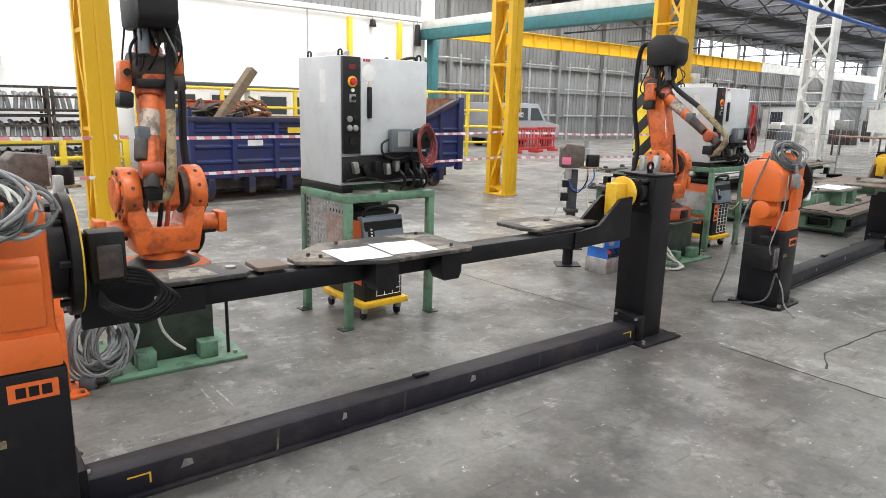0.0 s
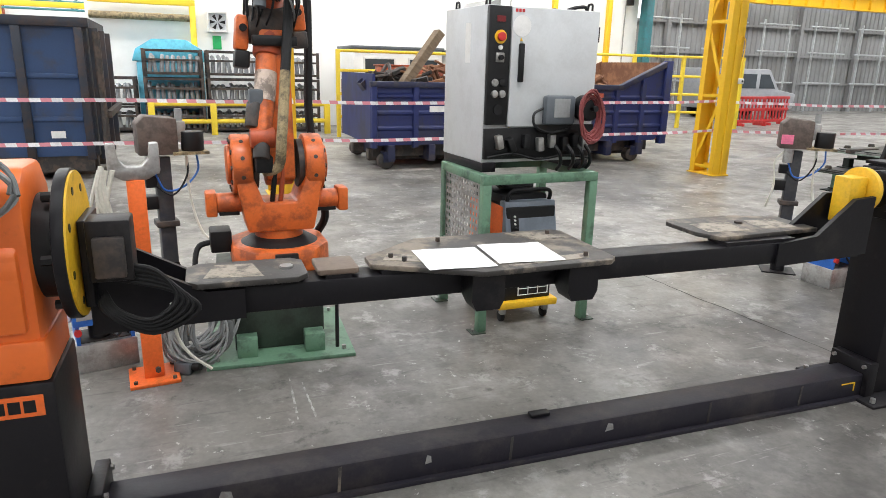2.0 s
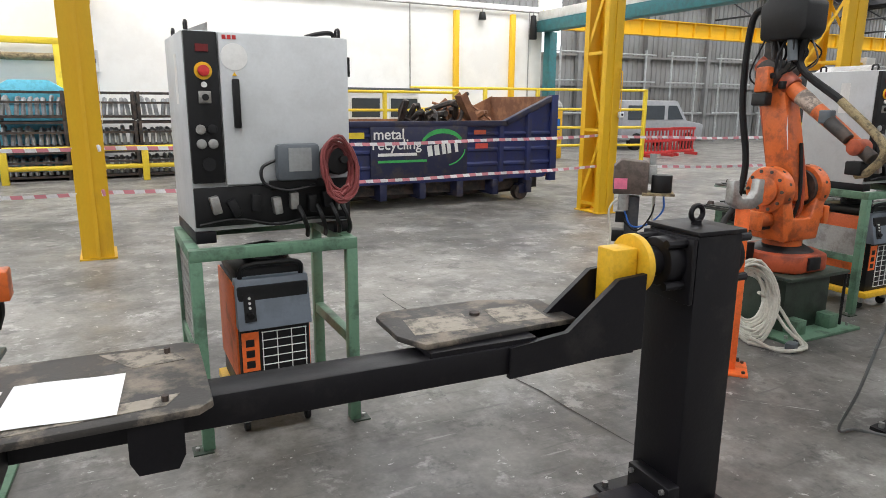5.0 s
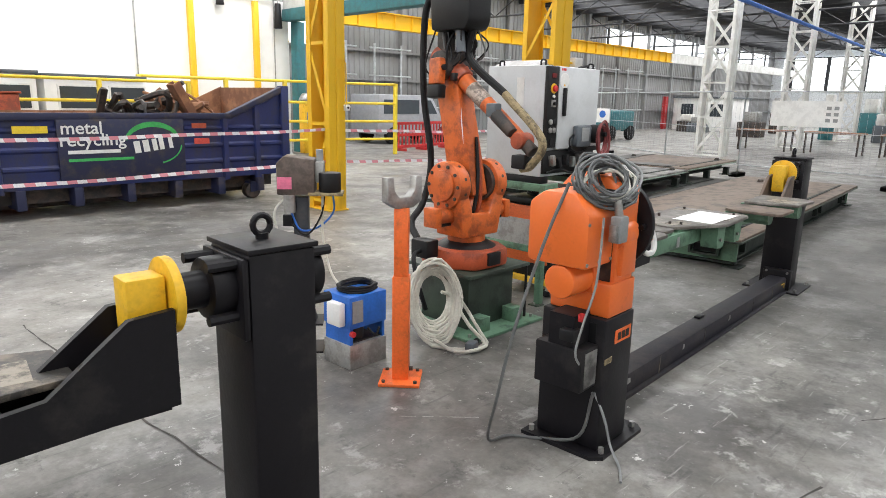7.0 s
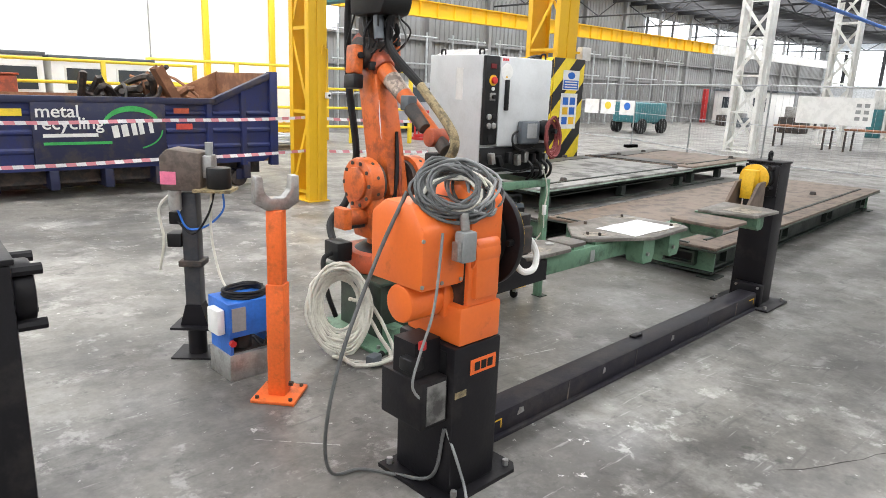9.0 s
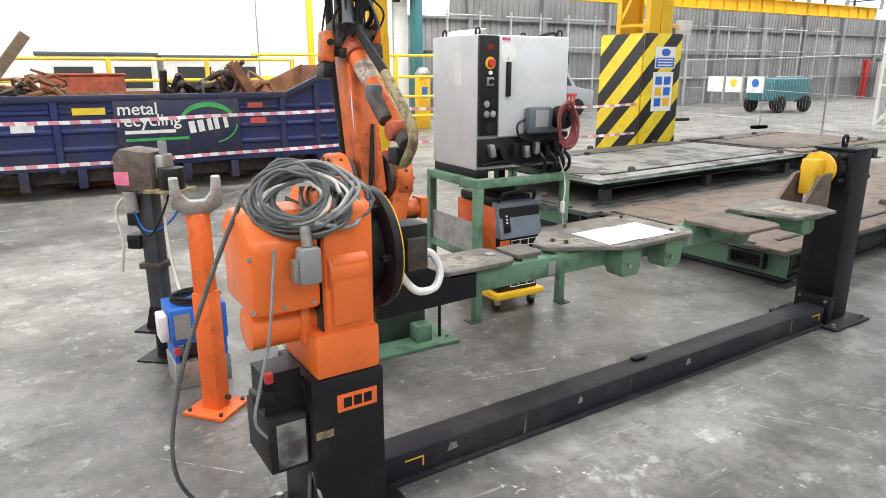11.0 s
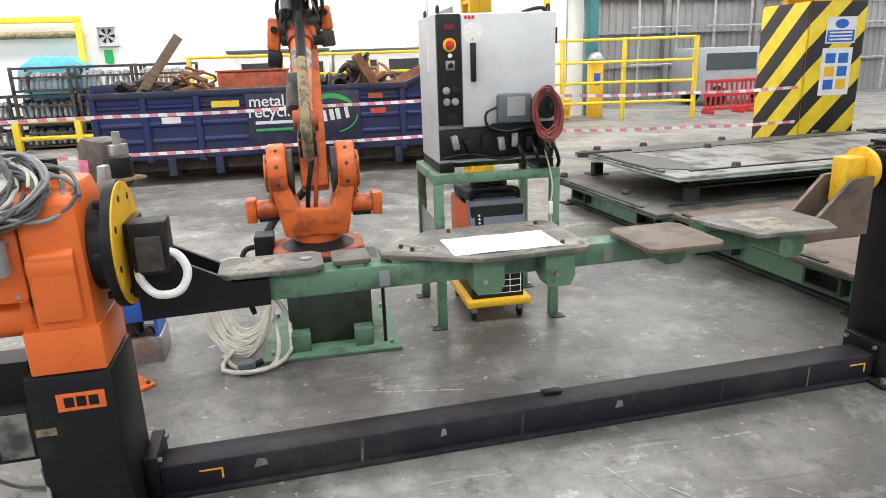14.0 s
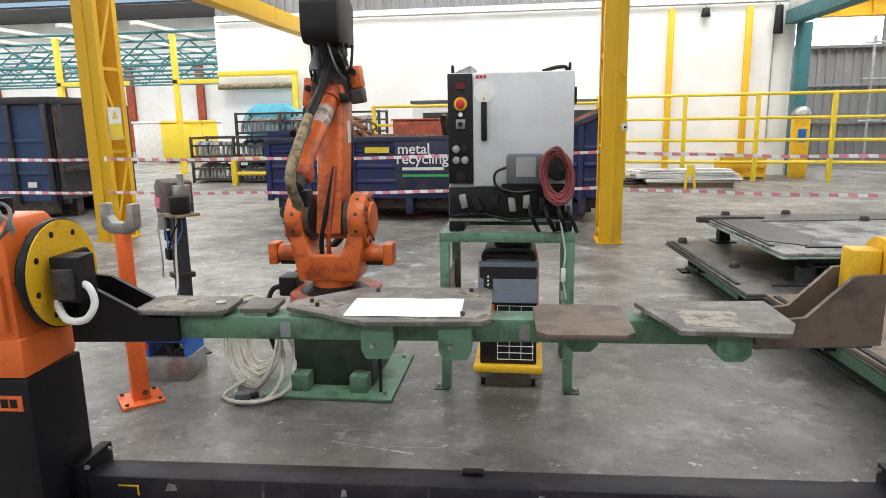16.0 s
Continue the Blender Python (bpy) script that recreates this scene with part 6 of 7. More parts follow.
def cleaning_station(x, y, turn, pink=True):
    t = thing("torch_cleaner", "dark torch cleaning station on a slim column", "torch cleaner", pose(x, y, 0, 0, 0, turn), "torch cleaners")
    part("base_plate", box(B(), -0.14, -0.12, 0, 0.14, 0.12, 0.012), BLACK_PAINT, t)
    part("lower_tube", cyl(B(), (0, 0, 0.012), (0, 0, 0.2), 0.06, seg=16), BLACK_PAINT, t)
    part("middle_plate", box(B(), -0.14, -0.11, 0.2, 0.14, 0.11, 0.215), BLACK_PAINT, t)
    part("column", box(B(), -0.05, -0.05, 0.215, 0.05, 0.05, 1.1, 0.006), surface("dark_column_paint", (0.03, 0.033, 0.042), 0.45, dirt=(0.07, 0.065, 0.06), amount=0.5), t)
    part("column_foot", prism(B(), [(-0.09, 0.215), (0.09, 0.215), (0.05, 0.36), (-0.05, 0.36)], "y", -0.055, 0.055), BLACK_PAINT, t)
    part("clamp", box(B(), -0.075, -0.075, 0.62, 0.075, 0.075, 0.66, 0.006), DARK_SCRAP, t)
    part("bracket", box(B(), -0.14, -0.07, 0.75, -0.05, 0.05, 0.84, 0.006), BLACK_MATT, t)
    part("head", prism(B(), [(-0.15, 1.12), (0.1, 1.12), (0.1, 1.36), (-0.1, 1.38), (-0.15, 1.33)], "y", -0.1, 0.1, 0.012), surface("brown_cast_cover", (0.11, 0.082, 0.068), 0.6, dirt=(0.04, 0.032, 0.028), amount=0.6, scale=12), t)
    if pink:
        part("pink_label", box(B(), -0.145, -0.106, 1.16, -0.05, -0.1, 1.24), PINK, t)
    part("clamp_jaw", box(B(), 0.1, -0.06, 1.2, 0.16, 0.06, 1.34, 0.01), STEEL, t)
    part("nozzle", cyl(B(), (0.13, 0, 1.34), (0.13, 0, 1.42), 0.025, seg=12), CABLE_GREY, t)
    part("spray_cup", cyl(B(), (0.2, -0.05, 1.14), (0.2, -0.05, 1.27), 0.075, seg=24, bevel=0.006), BLACK_MATT, t)
    part("cup_tray", box(B(), 0.06, -0.14, 1.12, 0.29, 0.06, 1.138), BRAID, t)
    part("valve", cyl(B(), (-0.07, -0.08, 1.0), (-0.07, -0.08, 1.12), 0.04, seg=14), STEEL, t)
    part("valve", box(B(), -0.12, -0.07, 0.9, -0.05, 0.0, 0.98, 0.006), BLACK_MATT, t)
    part("air_line", tube(B(), [(0.22, -0.05, 1.12), (0.22, -0.06, 1.0), (0.12, -0.08, 0.9), (0.0, -0.08, 0.88), (-0.06, -0.08, 1.0)], 0.007, 6), BLUE_BOX, t)
    part("air_line", tube(B(), [(0.16, -0.02, 1.12), (0.14, -0.1, 0.98), (0.04, -0.1, 0.85), (-0.08, -0.06, 0.93)], 0.007, 6), RUBBER, t)
    part("white_hose", tube(B(), [(0.15, -0.06, 1.12), (0.15, -0.09, 0.85), (0.2, -0.12, 0.6), (0.28, -0.2, 0.5)], 0.009, 6), CABLE_WHITE, t)
    part("white_hose", tube(B(), [(-0.1, -0.07, 1.1), (-0.17, -0.09, 1.0), (-0.15, -0.09, 0.8), (-0.19, -0.08, 0.6)], 0.009, 6), CABLE_WHITE, t)
    return t


cleaning_station(5.95, 4.92, -40)
cleaning_station(0.8, 5.55, 10, False)


def coolant_box(x, y, turn):
    t = thing("cooling_unit", "bright blue cooling unit on an open grey tank", "cooling unit", pose(x, y, 0, 0, 0, turn), "cooling units")
    tank = part("tank", box(B(), -0.16, -0.14, 0, 0.16, 0.14, 0.17, 0.006), STEEL, t)
    # dark inset sheet stands for the shaded inside of the open tank
    part("tank_inside_shade", box(B(), -0.13, -0.11, 0.171, 0.13, 0.11, 0.176), DARK_SCRAP, tank)
    for xx in (-0.15, 0.13):
        part("frame", box(B(), xx, -0.13, 0.17, xx + 0.02, 0.13, 0.3), BLUE_BOX, t)
    part("case", box(B(), -0.16, -0.14, 0.28, 0.16, 0.14, 0.5, 0.008), BLUE_BOX, t)
    part("switch", box(B(), -0.215, -0.1, 0.3, -0.162, 0.04, 0.46, 0.012), WHITE_PLASTIC, t)
    part("label", box(B(), -0.14, -0.144, 0.32, -0.05, -0.14, 0.47), CABLE_GREY, t)
    part("pump", cyl(B(), (-0.02, -0.02, 0.17), (-0.02, -0.02, 0.28), 0.06, seg=16), DARK_SCRAP, t)
    part("valve", cyl(B(), (-0.14, -0.155, 0.25), (-0.14, -0.13, 0.25), 0.02, seg=10), RED, t)
    for k in range(3):
        part("lead", tube(B(), coil((0.02, 0.0, 0.51 + k * 0.014), 0.13, (1, 0, 0), (0, 0.85, 0), 2, 0.1, 80 + k), 0.009, 6, 3), RUBBER, t)
    part("lead", tube(B(), [(0.0, -0.13, 0.26), (0.05, -0.15, 0.2), (0.1, -0.13, 0.24), (0.12, -0.1, 0.19)], 0.008, 6), RUBBER, t)
    return t


coolant_box(6.08, 4.5, 2)
coolant_box(0.42, 4.75, 12)


def cable_pile(name, points, r, mat_, label, base=(0, 0, 0)):
    t = thing(name, label, "cable", pose(*base), "cables")
    for k, pts in enumerate(points):
        part("loop", tube(B(), pts, r, 7, 3), mat_, t)
    return t


# cable bundles leaning on the plinths
cable_pile("hanging_cable", [[(-0.03 * k, -0.05, 1.2), (-0.06 - 0.03 * k, -0.06, 0.95), (-0.04 + 0.03 * k, -0.07, 0.7), (0.0, -0.06, 0.85), (0.02 * k - 0.08, -0.06, 1.05), (-0.05, -0.05, 1.22)] for k in range(3)], 0.012, CABLE_WHITE, "beige lead hung over the grey fork", (0.6, 4.34, 0))
cable_pile("cable_coil", [coil((0.01 * k, k * 0.014 - 0.05, 0.31), 0.3 - 0.02 * k, (0.72, -0.2, 0), (0.05, 0.18, 1.0), 3, 0.07, 40 + k) for k in range(7)], 0.0098, CABLE_WHITE, "pale cable coil leaning against the green plinth", (6.72, 4.42, 0))
rc = random.Random(91)
cable_pile("cable_coil", [coil((rc.uniform(-0.05, 0.06), rc.uniform(-0.07, 0.05), 0.27 + rc.uniform(-0.04, 0.03)), rc.uniform(0.11, 0.23), (0.85 + rc.uniform(-0.15, 0.1), rc.uniform(-0.3, 0.3), 0.1), (rc.uniform(-0.2, 0.2), 0.2, 1.0), 2, 0.1, 150 + k) for k in range(14)], 0.0075, CABLE_GREY, "grey cable coil leaning against the green plinth", (0.95, 4.52, 0))
cable_pile("cable_coil", [coil((rc.uniform(-0.03, 0.05), rc.uniform(-0.05, 0.05), 0.25), rc.uniform(0.12, 0.2), (0.85, rc.uniform(-0.3, 0.3), 0.1), (rc.uniform(-0.2, 0.2), 0.2, 1.0), 2, 0.1, 180 + k) for k in range(4)], 0.009, CABLE_DARK, "dark cable coil leaning among the grey ones", (0.97, 4.5, 0))
cable_pile("floor_cable", [[(0, 0, 0.015), (0.1, -0.2, 0.015), (0.3, -0.25, 0.02), (0.35, -0.05, 0.1), (0.3, 0.1, 0.3), (0.2, 0.1, 0.36)], [(0.05, 0.02, 0.04), (0.02, -0.24, 0.03), (0.26, -0.3, 0.03), (0.42, -0.1, 0.05), (0.4, 0.08, 0.25), (0.28, 0.14, 0.4)]], 0.014, CABLE_WHITE, "pale cable end lying on the floor", (6.62, 4.3, 0))
for x, y, tn in ((6.78, 4.05, 20), (0.85, 4.42, -30)):
    t = thing("cable_plug", "grey heavy-duty cable plug on the floor", "plug", pose(x, y, 0, 0, 0, tn), "cable plugs")
    part("shell", box(B(), -0.05, -0.035, 0.0, 0.05, 0.035, 0.075, 0.012), PANEL_GREY, t)
    part("gland", cyl(B(), (0.05, 0, 0.04), (0.1, 0, 0.05), 0.022, seg=12), RUBBER, t)


def head_cables(ox, oy):
    t = thing("cable_bundle", "grey cable bundle heaped on the positioner gearbox", "cable", pose(ox, oy, 0), "cable bundles")
    for k in range(13):
        q = random.Random(500 + k)
        part("loop", tube(B(), coil((0.1 + q.uniform(-0.04, 0.05), -0.13 + q.uniform(-0.04, 0.04), 1.38 + 0.004 * k), q.uniform(0.09, 0.18), (1.0, -0.35 + q.uniform(-0.2, 0.2), 0.05 + q.uniform(-0.12, 0.12)), (0.1, 0.4, 0.75 + q.uniform(-0.2, 0.15)), 2, 0.13, 300 + k), 0.0068, 7, 3), (CABLE_GREY, CABLE_DARK, CABLE_DARK, CABLE_WHITE, CABLE_DARK)[k % 5], t)
    for k in range(3):
        q = random.Random(700 + k)
        part("loop", tube(B(), coil((0.24 + q.uniform(-0.03, 0.03), -0.1, 1.39), q.uniform(0.11, 0.15), (0.8, -0.4, -0.1), (0.15, 0.35, 0.55), 1, 0.1, 720 + k), 0.0072, 7, 3), CABLE_DARK if k else CABLE_GREY, t)
    part("loop", tube(B(), [(0.2, -0.1, 1.42), (0.32, -0.14, 1.44), (0.36, -0.12, 1.36), (0.26, -0.2, 1.3), (0.12, -0.22, 1.33)], 0.0085, 7), CABLE_GREY, t)
    part("gland_block", cyl(B(), (0.24, 0.0, 1.4), (0.24, 0.0, 1.49), 0.03, seg=12), RUBBER, t)
    plug = part("plug", box(B(), 0.05, -0.25, 1.12, 0.13, -0.19, 1.25, 0.012), CABLE_GREY, t)
    part("latch", box(B(), 0.03, -0.24, 1.13, 0.05, -0.2, 1.21, 0.004), STEEL, plug)
    part("gland", cyl(B(), (0.09, -0.215, 1.25), (0.09, -0.2, 1.32), 0.02, seg=12), STEEL, plug)
    part("trailing_lead", tube(B(), [(-0.08, -0.04, 1.4), (-0.2, 0.0, 1.12), (-0.34, 0.04, 0.72), (-0.38, 0.1, 0.35), (-0.26, 0.24, 0.05), (-0.1, 0.24, 0.01), (0.0, 0.1, 0.012), (0.06, -0.1, 0.08), (0.07, -0.16, 0.34)], 0.0085, 8), CABLE_DARK, t)
    part("trailing_lead", tube(B(), [(-0.02, -0.2, 1.25), (-0.06, -0.21, 0.95), (-0.1, -0.18, 0.75), (-0.12, -0.16, 0.6), (-0.05, -0.16, 0.5)], 0.006, 7), CABLE_GREY, t)
    part("trailing_lead", tube(B(), [(0.08, -0.16, 0.34), (0.1, -0.22, 0.2), (0.14, -0.24, 0.05), (0.06, -0.34, 0.01), (-0.06, -0.42, 0.01)], 0.007, 7), CABLE_GREY, t)
    return t


head_cables(6.1, 2.84)
head_cables(0.13, 2.84)


# ---- timber, stands and barriers by the wall ----
def plank_pile(x, y):
    t = thing("plank_pile", "white painted planks stacked on a pallet by the railing", "timber pile", pose(x, y, 0))
    rnd = random.Random(5)
    for yy in (-0.4, 0.0, 0.4):
        part("bearer", box(B(), -1.0, yy - 0.05, 0, 1.0, yy + 0.05, 0.1), WOOD, t)
    part("pallet", box(B(), -1.02, -0.5, 0.1, 1.02, 0.5, 0.124), WOOD, t)
    for i in range(26):
        row = i // 5
        bm = B()
        box(bm, -1.15 + rnd.uniform(-0.15, 0.25), -0.09, 0, 1.05 + rnd.uniform(-0.25, 0.2), 0.09, 0.045, 0.006, pose(-0.04 * row, -0.42 + 0.2 * (i % 5) + rnd.uniform(-0.03, 0.03), 0.124 + 0.056 * row, 0, rnd.uniform(-0.8, 0.8), rnd.uniform(-4, 4)))
        part("plank", bm, rnd.choice((WHITE_PLASTIC, WHITE_PLASTIC, WHITE_STEEL, SKY_GLASS)), t)
    for i in range(6):
        bm = box(B(), -0.5, -0.06, 0, 0.5, 0.06, 0.05, 0.004, pose(-1.35 + rnd.uniform(-0.1, 0.2), -0.4 + i * 0.15, 0.01 + 0.055 * (i % 3), 0, 0, rnd.uniform(-25, 25)))
        part("offcut", bm, rnd.choice((DARK_SCRAP, WOOD, DARK_SCRAP)), t)


plank_pile(12.45, 17.4)
t = thing("floor_sign", "yellow folding floor sign beside the planks", "floor sign", pose(12.3, 16.3, 0))
for s in (-1, 1):
    part("leaf", prism(B(), [(-0.14, 0), (-0.09, 0), (-0.05, 0.35), (0.05, 0.35), (0.09, 0), (0.14, 0), (0.07, 0.6), (-0.07, 0.6)], "y", s * 0.03 - 0.008, s * 0.03 + 0.008), RAIL_YELLOW, t)
t = thing("yellow_crate", "yellow steel crate standing against the white wall", "crate", pose(14.3, 19.4, 0))
for z in (0.05, 0.3, 0.5):
    part("rail", box(B(), -0.6, -0.3, z, 0.6, -0.26, z + 0.08), YELLOW, t)
for a in (-0.6, 0.0, 0.54):
    part("post", box(B(), a, -0.26, 0, a + 0.06, -0.2, 0.6), YELLOW, t)
part("panel", box(B(), -0.6, -0.2, 0.06, 0.6, 0.3, 0.5), YELLOW, t)
t = thing("hydrant_box", "yellow bollard post with blue safety labels", "bollard", pose(15.8, 19.45, 0))
part("post", box(B(), -0.2, -0.15, 0, 0.2, 0.15, 1.58, 0.02), YELLOW, t)
part("label", box(B(), -0.1, -0.156, 0.95, 0.1, -0.15, 1.3), BLUE_BOX, t)
part("cap", cyl(B(), (0, 0, 1.66), (0, 0, 1.9), 0.27, 0.14, seg=20, bevel=0.06), STEEL, t)
part("neck", cyl(B(), (0, 0, 1.58), (0, 0, 1.66), 0.1, seg=12), STEEL, t)


def plastic_barrier(x, y, turn):
    t = thing("plastic_barrier", "red plastic crowd barrier panel on the floor", "barrier", pose(x, y, 0, 0, 0, turn), "red barriers")
    for z in (0.1, 0.5, 0.9):
        part("bar", box(B(), -0.7, -0.03, z, 0.7, 0.03, z + 0.1, 0.01), RED, t)
    for i in range(8):
        a = -0.68 + i * 0.18
        part("upright", box(B(), a, -0.02, 0.2, a + 0.05, 0.02, 0.9), RED, t)
    for a in (-0.6, 0.5):
        part("foot", box(B(), a, -0.25, 0, a + 0.1, 0.25, 0.1, 0.01), RED, t)


plastic_barrier(19.6, 18.6, 5)
plastic_barrier(21.1, 18.9, 8)


# ---- wire fence beyond the pallets ----
FENCE = surface("galvanised_wire", (0.5, 0.52, 0.53), 0.45, metal=0.5)


def fence_panel(x0, y0, x1, y1):
    t = thing("mesh_fence", "galvanised temporary mesh fence panel", "fence panel", Matrix(), "fence panels")
    for x, y in ((x0, y0), (x1, y1)):
        part("post", cyl(B(), (x, y, 0.1), (x, y, 2.15), 0.022, seg=8), FENCE, t)
        part("foot", box(B(), x - 0.3, y - 0.11, 0, x + 0.3, y + 0.11, 0.1, 0.02), RUBBER, t)
    for z in (0.3, 1.2, 2.15):
        part("rail", cyl(B(), (x0, y0, z), (x1, y1, z), 0.018 if z != 1.2 else 0.008, seg=6), FENCE, t)
    n = 22
    bm = B()
    for i in range(1, n):
        k = i / n
        x, y = x0 + (x1 - x0) * k, y0 + (y1 - y0) * k
        cyl(bm, (x, y, 0.3), (x, y, 2.15), 0.0025, seg=4)
    tagged(part("wire_infill", bm, FENCE, t), kind="stuff")


pts = [(20.9, -3.0), (20.9, 0.7), (20.9, 4.3), (21.05, 7.7), (23.0, 10.7), (25.0, 13.9), (25.5, 17.4)]
for (a, b), (c, d) in zip(pts, pts[1:]):
    fence_panel(a, b, c, d)
t = thing("fence_banner", "white notice banner hung on the wire fence", "banner", pose(20.86, 6.2, 1.63))
part("sheet", box(B(), -0.01, -0.78, -0.3, 0.0, 0.78, 0.3), WHITE_PLASTIC, t)
for i in range(3):
    for j in range(2):
        part("text_bar", box(B(), -0.013, -0.7 + j * 0.16, -0.18 + i * 0.14, -0.01, -0.6 + j * 0.16, -0.1 + i * 0.14), CABLE_GREY, t)
for y, cm in ((14.2, BLUE_BOX), (15.0, RAIL_YELLOW), (15.7, WHITE_PLASTIC)):
    t = thing("fence_sign", "small safety notice board on the wire fence", "sign", pose(25.0, y, 1.35), "fence signs")
    part("board", box(B(), -0.02, -0.3, -0.25, 0, 0.3, 0.25), WHITE_PLASTIC, t)
    part("symbol", cyl(B(), (-0.024, 0, 0.05), (-0.02, 0, 0.05), 0.13, seg=18), cm, t)

# ---- distance: machines and cabins in the far bay ----
t = thing("mobile_compressor", "teal wheeled compressor parked in the far bay", "compressor", pose(33.5, 19.0, 0))
part("body", box(B(), -1.3, -0.7, 0.5, 1.3, 0.7, 1.45, 0.12), TEAL, t)
for sx in (-0.9, 0.9):
    part("wheel", cyl(B(), (sx, -0.8, 0.36), (sx, -0.55, 0.36), 0.36, seg=20, bevel=0.04), RUBBER, t)
    part("wheel", cyl(B(), (sx, 0.55, 0.36), (sx, 0.8, 0.36), 0.36, seg=20, bevel=0.04), RUBBER, t)
part("drawbar", box(B(), 1.3, -0.06, 0.4, 2.2, 0.06, 0.5), TEAL, t)


def far_cabin(x0, y0, x1, y1, h, mat_, label):
    c = thing("far_cabin", label, "cabin", Matrix(), "far cabins")
    part("wall", box(B(), x0, y0, 0, x1, y1, h, 0.02), mat_, c)
    part("roof", box(B(), x0 - 0.1, y0 - 0.1, h, x1 + 0.1, y1 + 0.1, h + 0.12), PANEL_GREY, c)
    n = max(1, int((y1 - y0) / 2.2))
    for i in range(n):
        a = y0 + (i + 0.3) * (y1 - y0) / n
        w_ = part("window", box(B(), x0 - 0.02, a - 0.05, 0.95, x0, a + 0.95, 1.95), WHITE_PLASTIC, c)
        part("pane", box(B(), x0 - 0.03, a, 1.0, x0 - 0.02, a + 0.9, 1.9), GLASSY, w_)


far_cabin(52, 20.2, 55, 24.6, 2.3, WALL_WHITE, "white far office cabin with small windows")
far_cabin(60, 2, 63, 9, 2.6, WALL_WHITE, "white far office cabin with dark windows")
far_cabin(58, -8, 61, -1, 2.5, SKY_GLASS, "pale far store cabin")
t = thing("red_cabinet", "red steel cabinet by the far office", "cabinet", pose(51.8, 25.2, 0))
part("body", box(B(), -0.2, -0.14, 0, 0.2, 0.14, 2.4, 0.02), RED, t)
part("door", box(B(), -0.22, -0.12, 0.1, -0.2, 0.12, 2.2), RED, t)
rnd = random.Random(8)
for i in range(16):
    x, y = rnd.uniform(42, 70), rnd.uniform(-6, 22)
    h = rnd.uniform(0.8, 2.6)
    t = thing("far_machine", "grey machine or rack in the far bay", "machine", pose(x, y, 0), "far machines")
    w = rnd.uniform(0.5, 1.4)
    part("body", box(B(), -w / 2, -w / 2, 0, w / 2, w / 2, h * 0.6, 0.05), rnd.choice((PANEL_GREY, TEAL, STEEL, DARK_SCRAP)), t)
    part("head", box(B(), -w / 3, -w / 3, h * 0.6, w / 3, w / 3, h, 0.05), rnd.choice((STEEL, WHITE_STEEL, PANEL_GREY)), t)
for i in range(3):
    y = 6.0 + i * 2.6
    t = thing("work_bench", "dark work bench in the far bay", "bench", pose(33, y, 0), "far benches")
    part("top", box(B(), -0.5, -1.0, 0.8, 0.5, 1.0, 0.86), RUST, t)
    for sx in (-0.45, 0.4):
        for sy in (-0.95, 0.9):
            part("leg", box(B(), sx, sy, 0, sx + 0.06, sy + 0.06, 0.8), DARK_SCRAP, t)
# scaffold-like frames along the grey wall
for i in range(9):
    x = 20 + i * 3.2
    t = thing("pipe_rack", "grey steel pipe frame along the cladding wall", "pipe frame", Matrix(), "pipe frames")
    for a in (0, 1.6):
        part("upright", cyl(B(), (x + a, 25.0, 0), (x + a, 25.0, 4.2), 0.05, seg=8), FENCE, t)
    for z in (1.4, 2.8, 4.0):
        part("crossbar", cyl(B(), (x - 0.3, 25.0, z), (x + 2.2, 25.0, z), 0.035, seg=8), FENCE, t)
# vehicle parked behind the fence
t = thing("van", "silver grey parked van behind the railing", "van", pose(22.6, 22.3, 0))
part("body", prism(B(), [(-2.2, 0.4), (2.2, 0.4), (2.25, 1.0), (1.3, 1.15), (0.7, 1.95), (-2.15, 1.95)], "y", -0.9, 0.9, 0.06), surface("silver_van_paint", (0.3, 0.31, 0.33), 0.35, amount=0.2, vary=0.04), t)
part("window", prism(B(), [(0.2, 1.2), (1.05, 1.2), (0.65, 1.75), (0.2, 1.75)], "y", -0.915, -0.9), GLASSY, t)
part("window", prism(B(), [(-1.9, 1.2), (0.0, 1.2), (0.0, 1.75), (-1.9, 1.75)], "y", -0.915, -0.9), GLASSY, t)
for sx in (-1.4, 1.4):
    part("wheel", cyl(B(), (sx, -0.93, 0.34), (sx, -0.7, 0.34), 0.34, seg=22, bevel=0.03), RUBBER, t)
    part("wheel", cyl(B(), (sx, 0.7, 0.34), (sx, 0.93, 0.34), 0.34, seg=22, bevel=0.03), RUBBER, t)

# west bay: bins, boxes and pipes seen past the yellow column
for x, y, mt, lab in ((-4.2, 27, RAIL_YELLOW, "yellow plastic bulk bin in the far bay"), (-6.6, 28, RAIL_YELLOW, "yellow plastic bulk bin in the far bay"), (-5.4, 29.5, WHITE_PLASTIC, "white wrapped crate in the far bay"), (-2.8, 25.5, WHITE_PLASTIC, "white wrapped crate in the far bay"), (-8.5, 29, WHITE_PLASTIC, "white wrapped crate in the far bay")):
    t = thing("bulk_bin", lab, "bin", pose(x, y, 0), "far bins")
    part("body", box(B(), -0.7, -0.5, 0.14, 0.7, 0.5, 1.7, 0.05), mt, t)
    part("lid", box(B(), -0.74, -0.54, 1.7, 0.74, 0.54, 1.8, 0.02), mt, t)
    for s in (-0.5, 0.0, 0.5):
        part("foot", box(B(), s - 0.08, -0.5, 0, s + 0.08, 0.5, 0.14), WOOD, t)
t = thing("blue_press", "pale blue machine with a curved hood", "machine", pose(0.9, 19.85, 0))
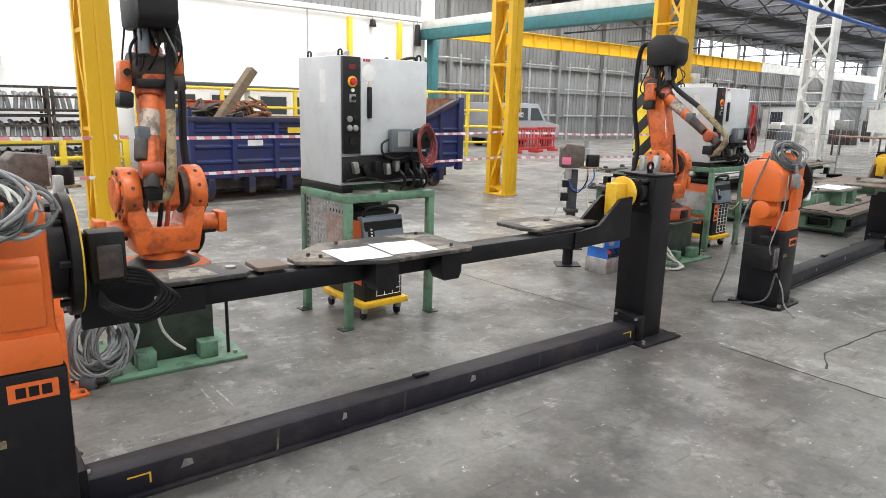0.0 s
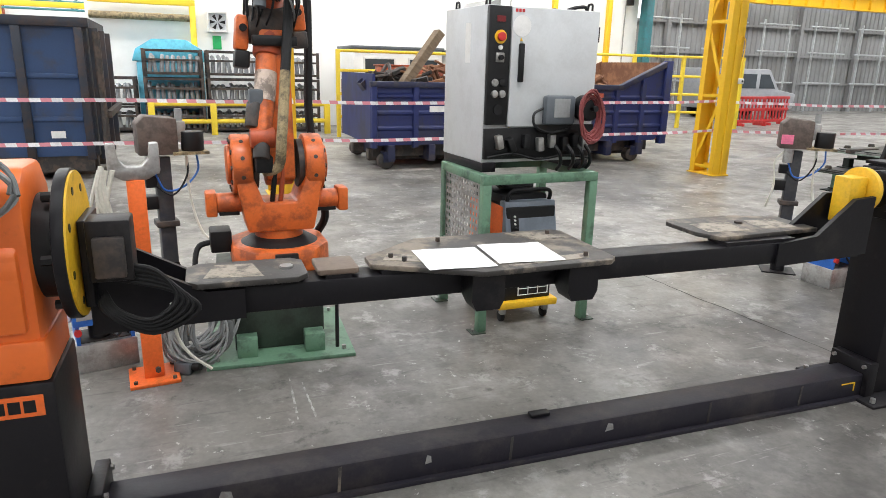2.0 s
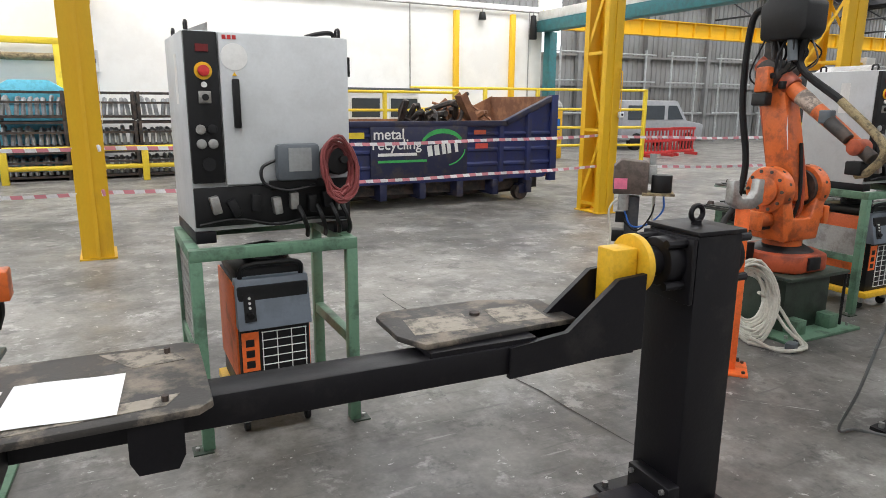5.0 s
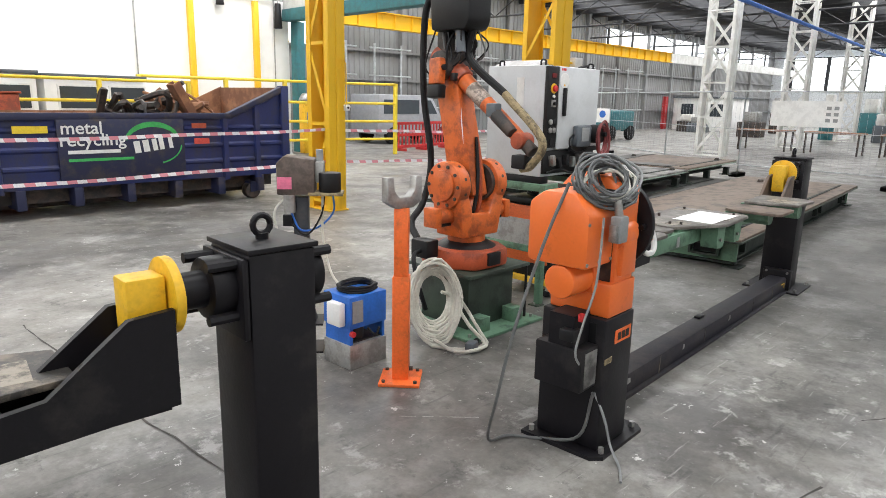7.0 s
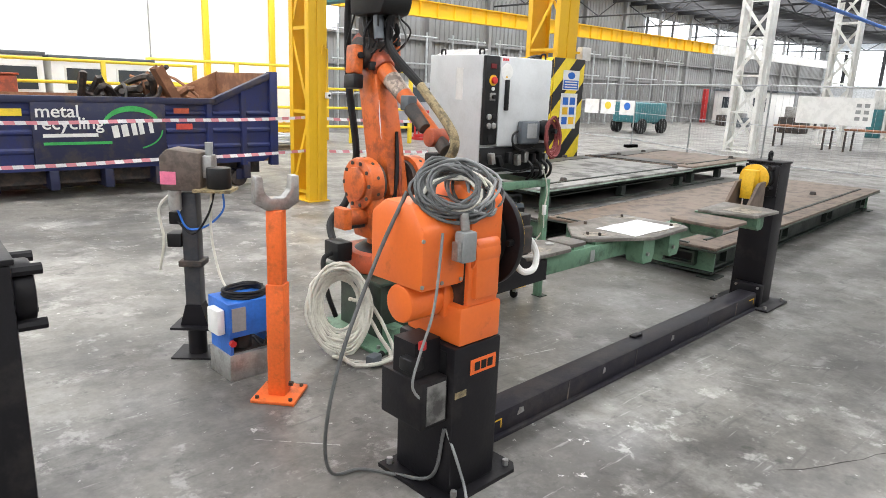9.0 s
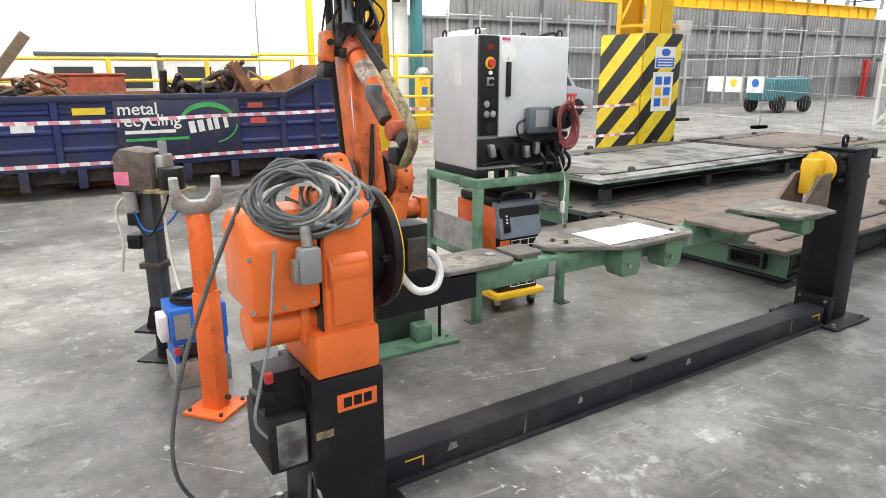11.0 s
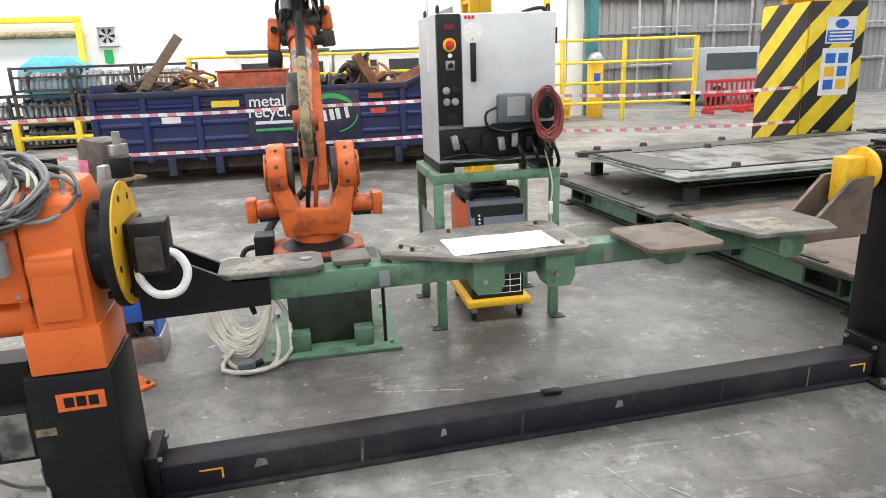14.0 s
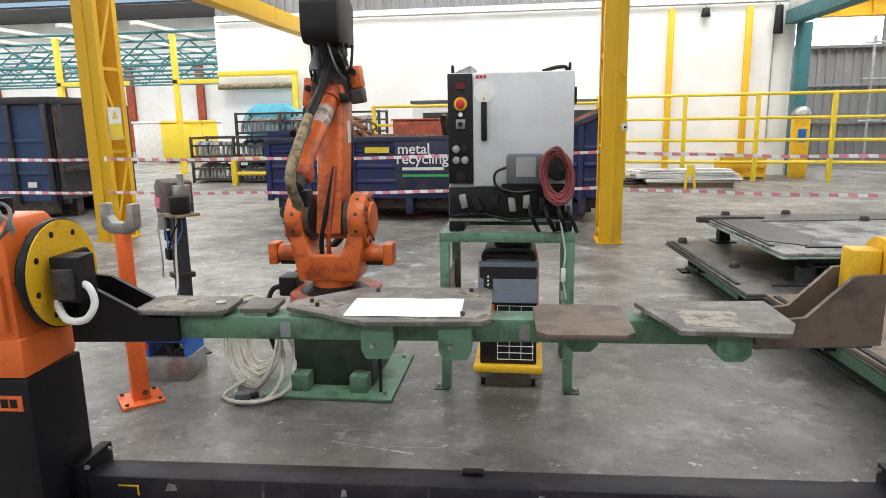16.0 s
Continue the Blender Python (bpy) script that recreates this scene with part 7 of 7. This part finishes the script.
part("body", box(B(), -0.8, -0.3, 0, 0.8, 0.3, 1.7, 0.05), surface("pale_blue_paint", (0.12, 0.45, 0.6), 0.45), t)
part("hood", prism(B(), [(-0.9, 1.7), (0.9, 1.7), (0.8, 2.0), (0.4, 2.25), (-0.4, 2.25), (-0.8, 2.0)], "y", -0.32, 0.32, 0.03), surface("pale_blue_hood", (0.12, 0.5, 0.66), 0.45), t)
# yellow pipe frame on the wall
t = thing("pipe_stand", "yellow steel pipe frame against the white wall", "frame", Matrix())
part("post", box(B(), 1.45, 20.0, 0, 1.6, 20.15, 3.1, 0.01), RAIL_YELLOW, t)
part("beam", box(B(), -0.9, 20.0, 3.1, 1.6, 20.15, 3.25, 0.01), RAIL_YELLOW, t)
part("pipe", cyl(B(), (-0.9, 20.05, 2.8), (1.45, 20.05, 2.8), 0.09, seg=14), BRAID, t)
for x in (-3.2, -7.4):
    t = thing("gantry", "yellow steel gantry frame in the west bay", "gantry", Matrix(), "gantries")
    part("post", box(B(), x, 21.5, 0, x + 0.16, 21.66, 4.6, 0.01), RAIL_YELLOW, t)
    part("beam", box(B(), x, 21.5, 3.0, x + 2.6, 21.62, 3.14, 0.01), RAIL_YELLOW, t)

# ---- joints and cracks in the slab ----
def crack(points, w, seed):
    rnd = random.Random(seed)
    bm = B()
    pts = []
    for (x0, y0), (x1, y1) in zip(points, points[1:]):
        n = max(2, int(math.hypot(x1 - x0, y1 - y0) / 0.12))
        for i in range(n):
            k = i / n
            pts.append((x0 + (x1 - x0) * k + rnd.uniform(-0.012, 0.012), y0 + (y1 - y0) * k + rnd.uniform(-0.012, 0.012)))
    prev = None
    for i, (x, y) in enumerate(pts[:-1]):
        nx, ny = pts[i + 1][0] - x, pts[i + 1][1] - y
        ln = math.hypot(nx, ny) or 1
        h = w * rnd.uniform(0.3, 1.0)
        a = bm.verts.new((x - ny / ln * h, y + nx / ln * h, 0.003))
        b = bm.verts.new((x + ny / ln * h, y - nx / ln * h, 0.003))
        if prev:
            bm.faces.new((prev[1], b, a, prev[0]))
        prev = (a, b)
    ob = part("crack", bm, surface("crack_dirt", (0.07, 0.065, 0.06), 0.9), floor)
    return ob


def paint_line(points, w, seed):
    """A faded white paint or chalk stroke on the slab."""
    rnd = random.Random(seed)
    bm = B()
    prev = None
    for (x0, y0), (x1, y1) in zip(points, points[1:]):
        for i in range(15):
            k = i / 14
            x, y = x0 + (x1 - x0) * k, y0 + (y1 - y0) * k
            ln = math.hypot(x1 - x0, y1 - y0)
            nx, ny = -(y1 - y0) / ln * w * rnd.uniform(0.15, 1), (x1 - x0) / ln * w * rnd.uniform(0.15, 1)
            a, b = bm.verts.new((x + nx, y + ny, 0.0035)), bm.verts.new((x - nx, y - ny, 0.0035))
            if prev and rnd.random() < 0.8:
                bm.faces.new((prev[0], a, b, prev[1]))
            prev = (a, b)
    return part("paint_mark", bm, CHALK, floor)


CHALK = surface("faded_white_paint", (0.42, 0.415, 0.4), 0.7, dirt=(0.2, 0.19, 0.18), amount=0.7, scale=20, edge=0.5)
for n_, pts_ in enumerate(([(8.29, 3.1), (8.33, 2.97)], [(8.39, 2.79), (8.6, 2.2)], [(9.01, 2.71), (9.27, 2.72)], [(1.4, 4.15), (1.37, 3.68)], [(1.46, 4.08), (1.46, 3.68)], [(4.9, 2.5), (4.86, 2.02), (4.82, 1.83)], [(8.65, 2.42), (8.96, 2.0)], [(5.73, 3.65), (6.05, 3.33)], [(9.12, 2.3), (9.3, 2.1)], [(7.5, 3.6), (8.0, 3.5)])):
    paint_line(pts_, 0.008 if n_ != 5 else 0.02, n_)
crack([(4.7, -2.0), (4.8, 1.8), (4.86, 2.7)], 0.014, 1)
crack([(4.8, 3.3), (4.76, 3.5), (4.66, 4.8), (4.6, 7.0)], 0.008, 2)
crack([(5.0, 1.75), (5.34, 1.89), (6.19, 1.84), (7.0, 1.7)], 0.01, 6)
crack([(9.5, 1.0), (8.0, 1.6), (7.4, 1.9)], 0.006, 4)
crack([(-0.5, 6.5), (0.3, 8.6), (0.5, 9.8)], 0.008, 5)
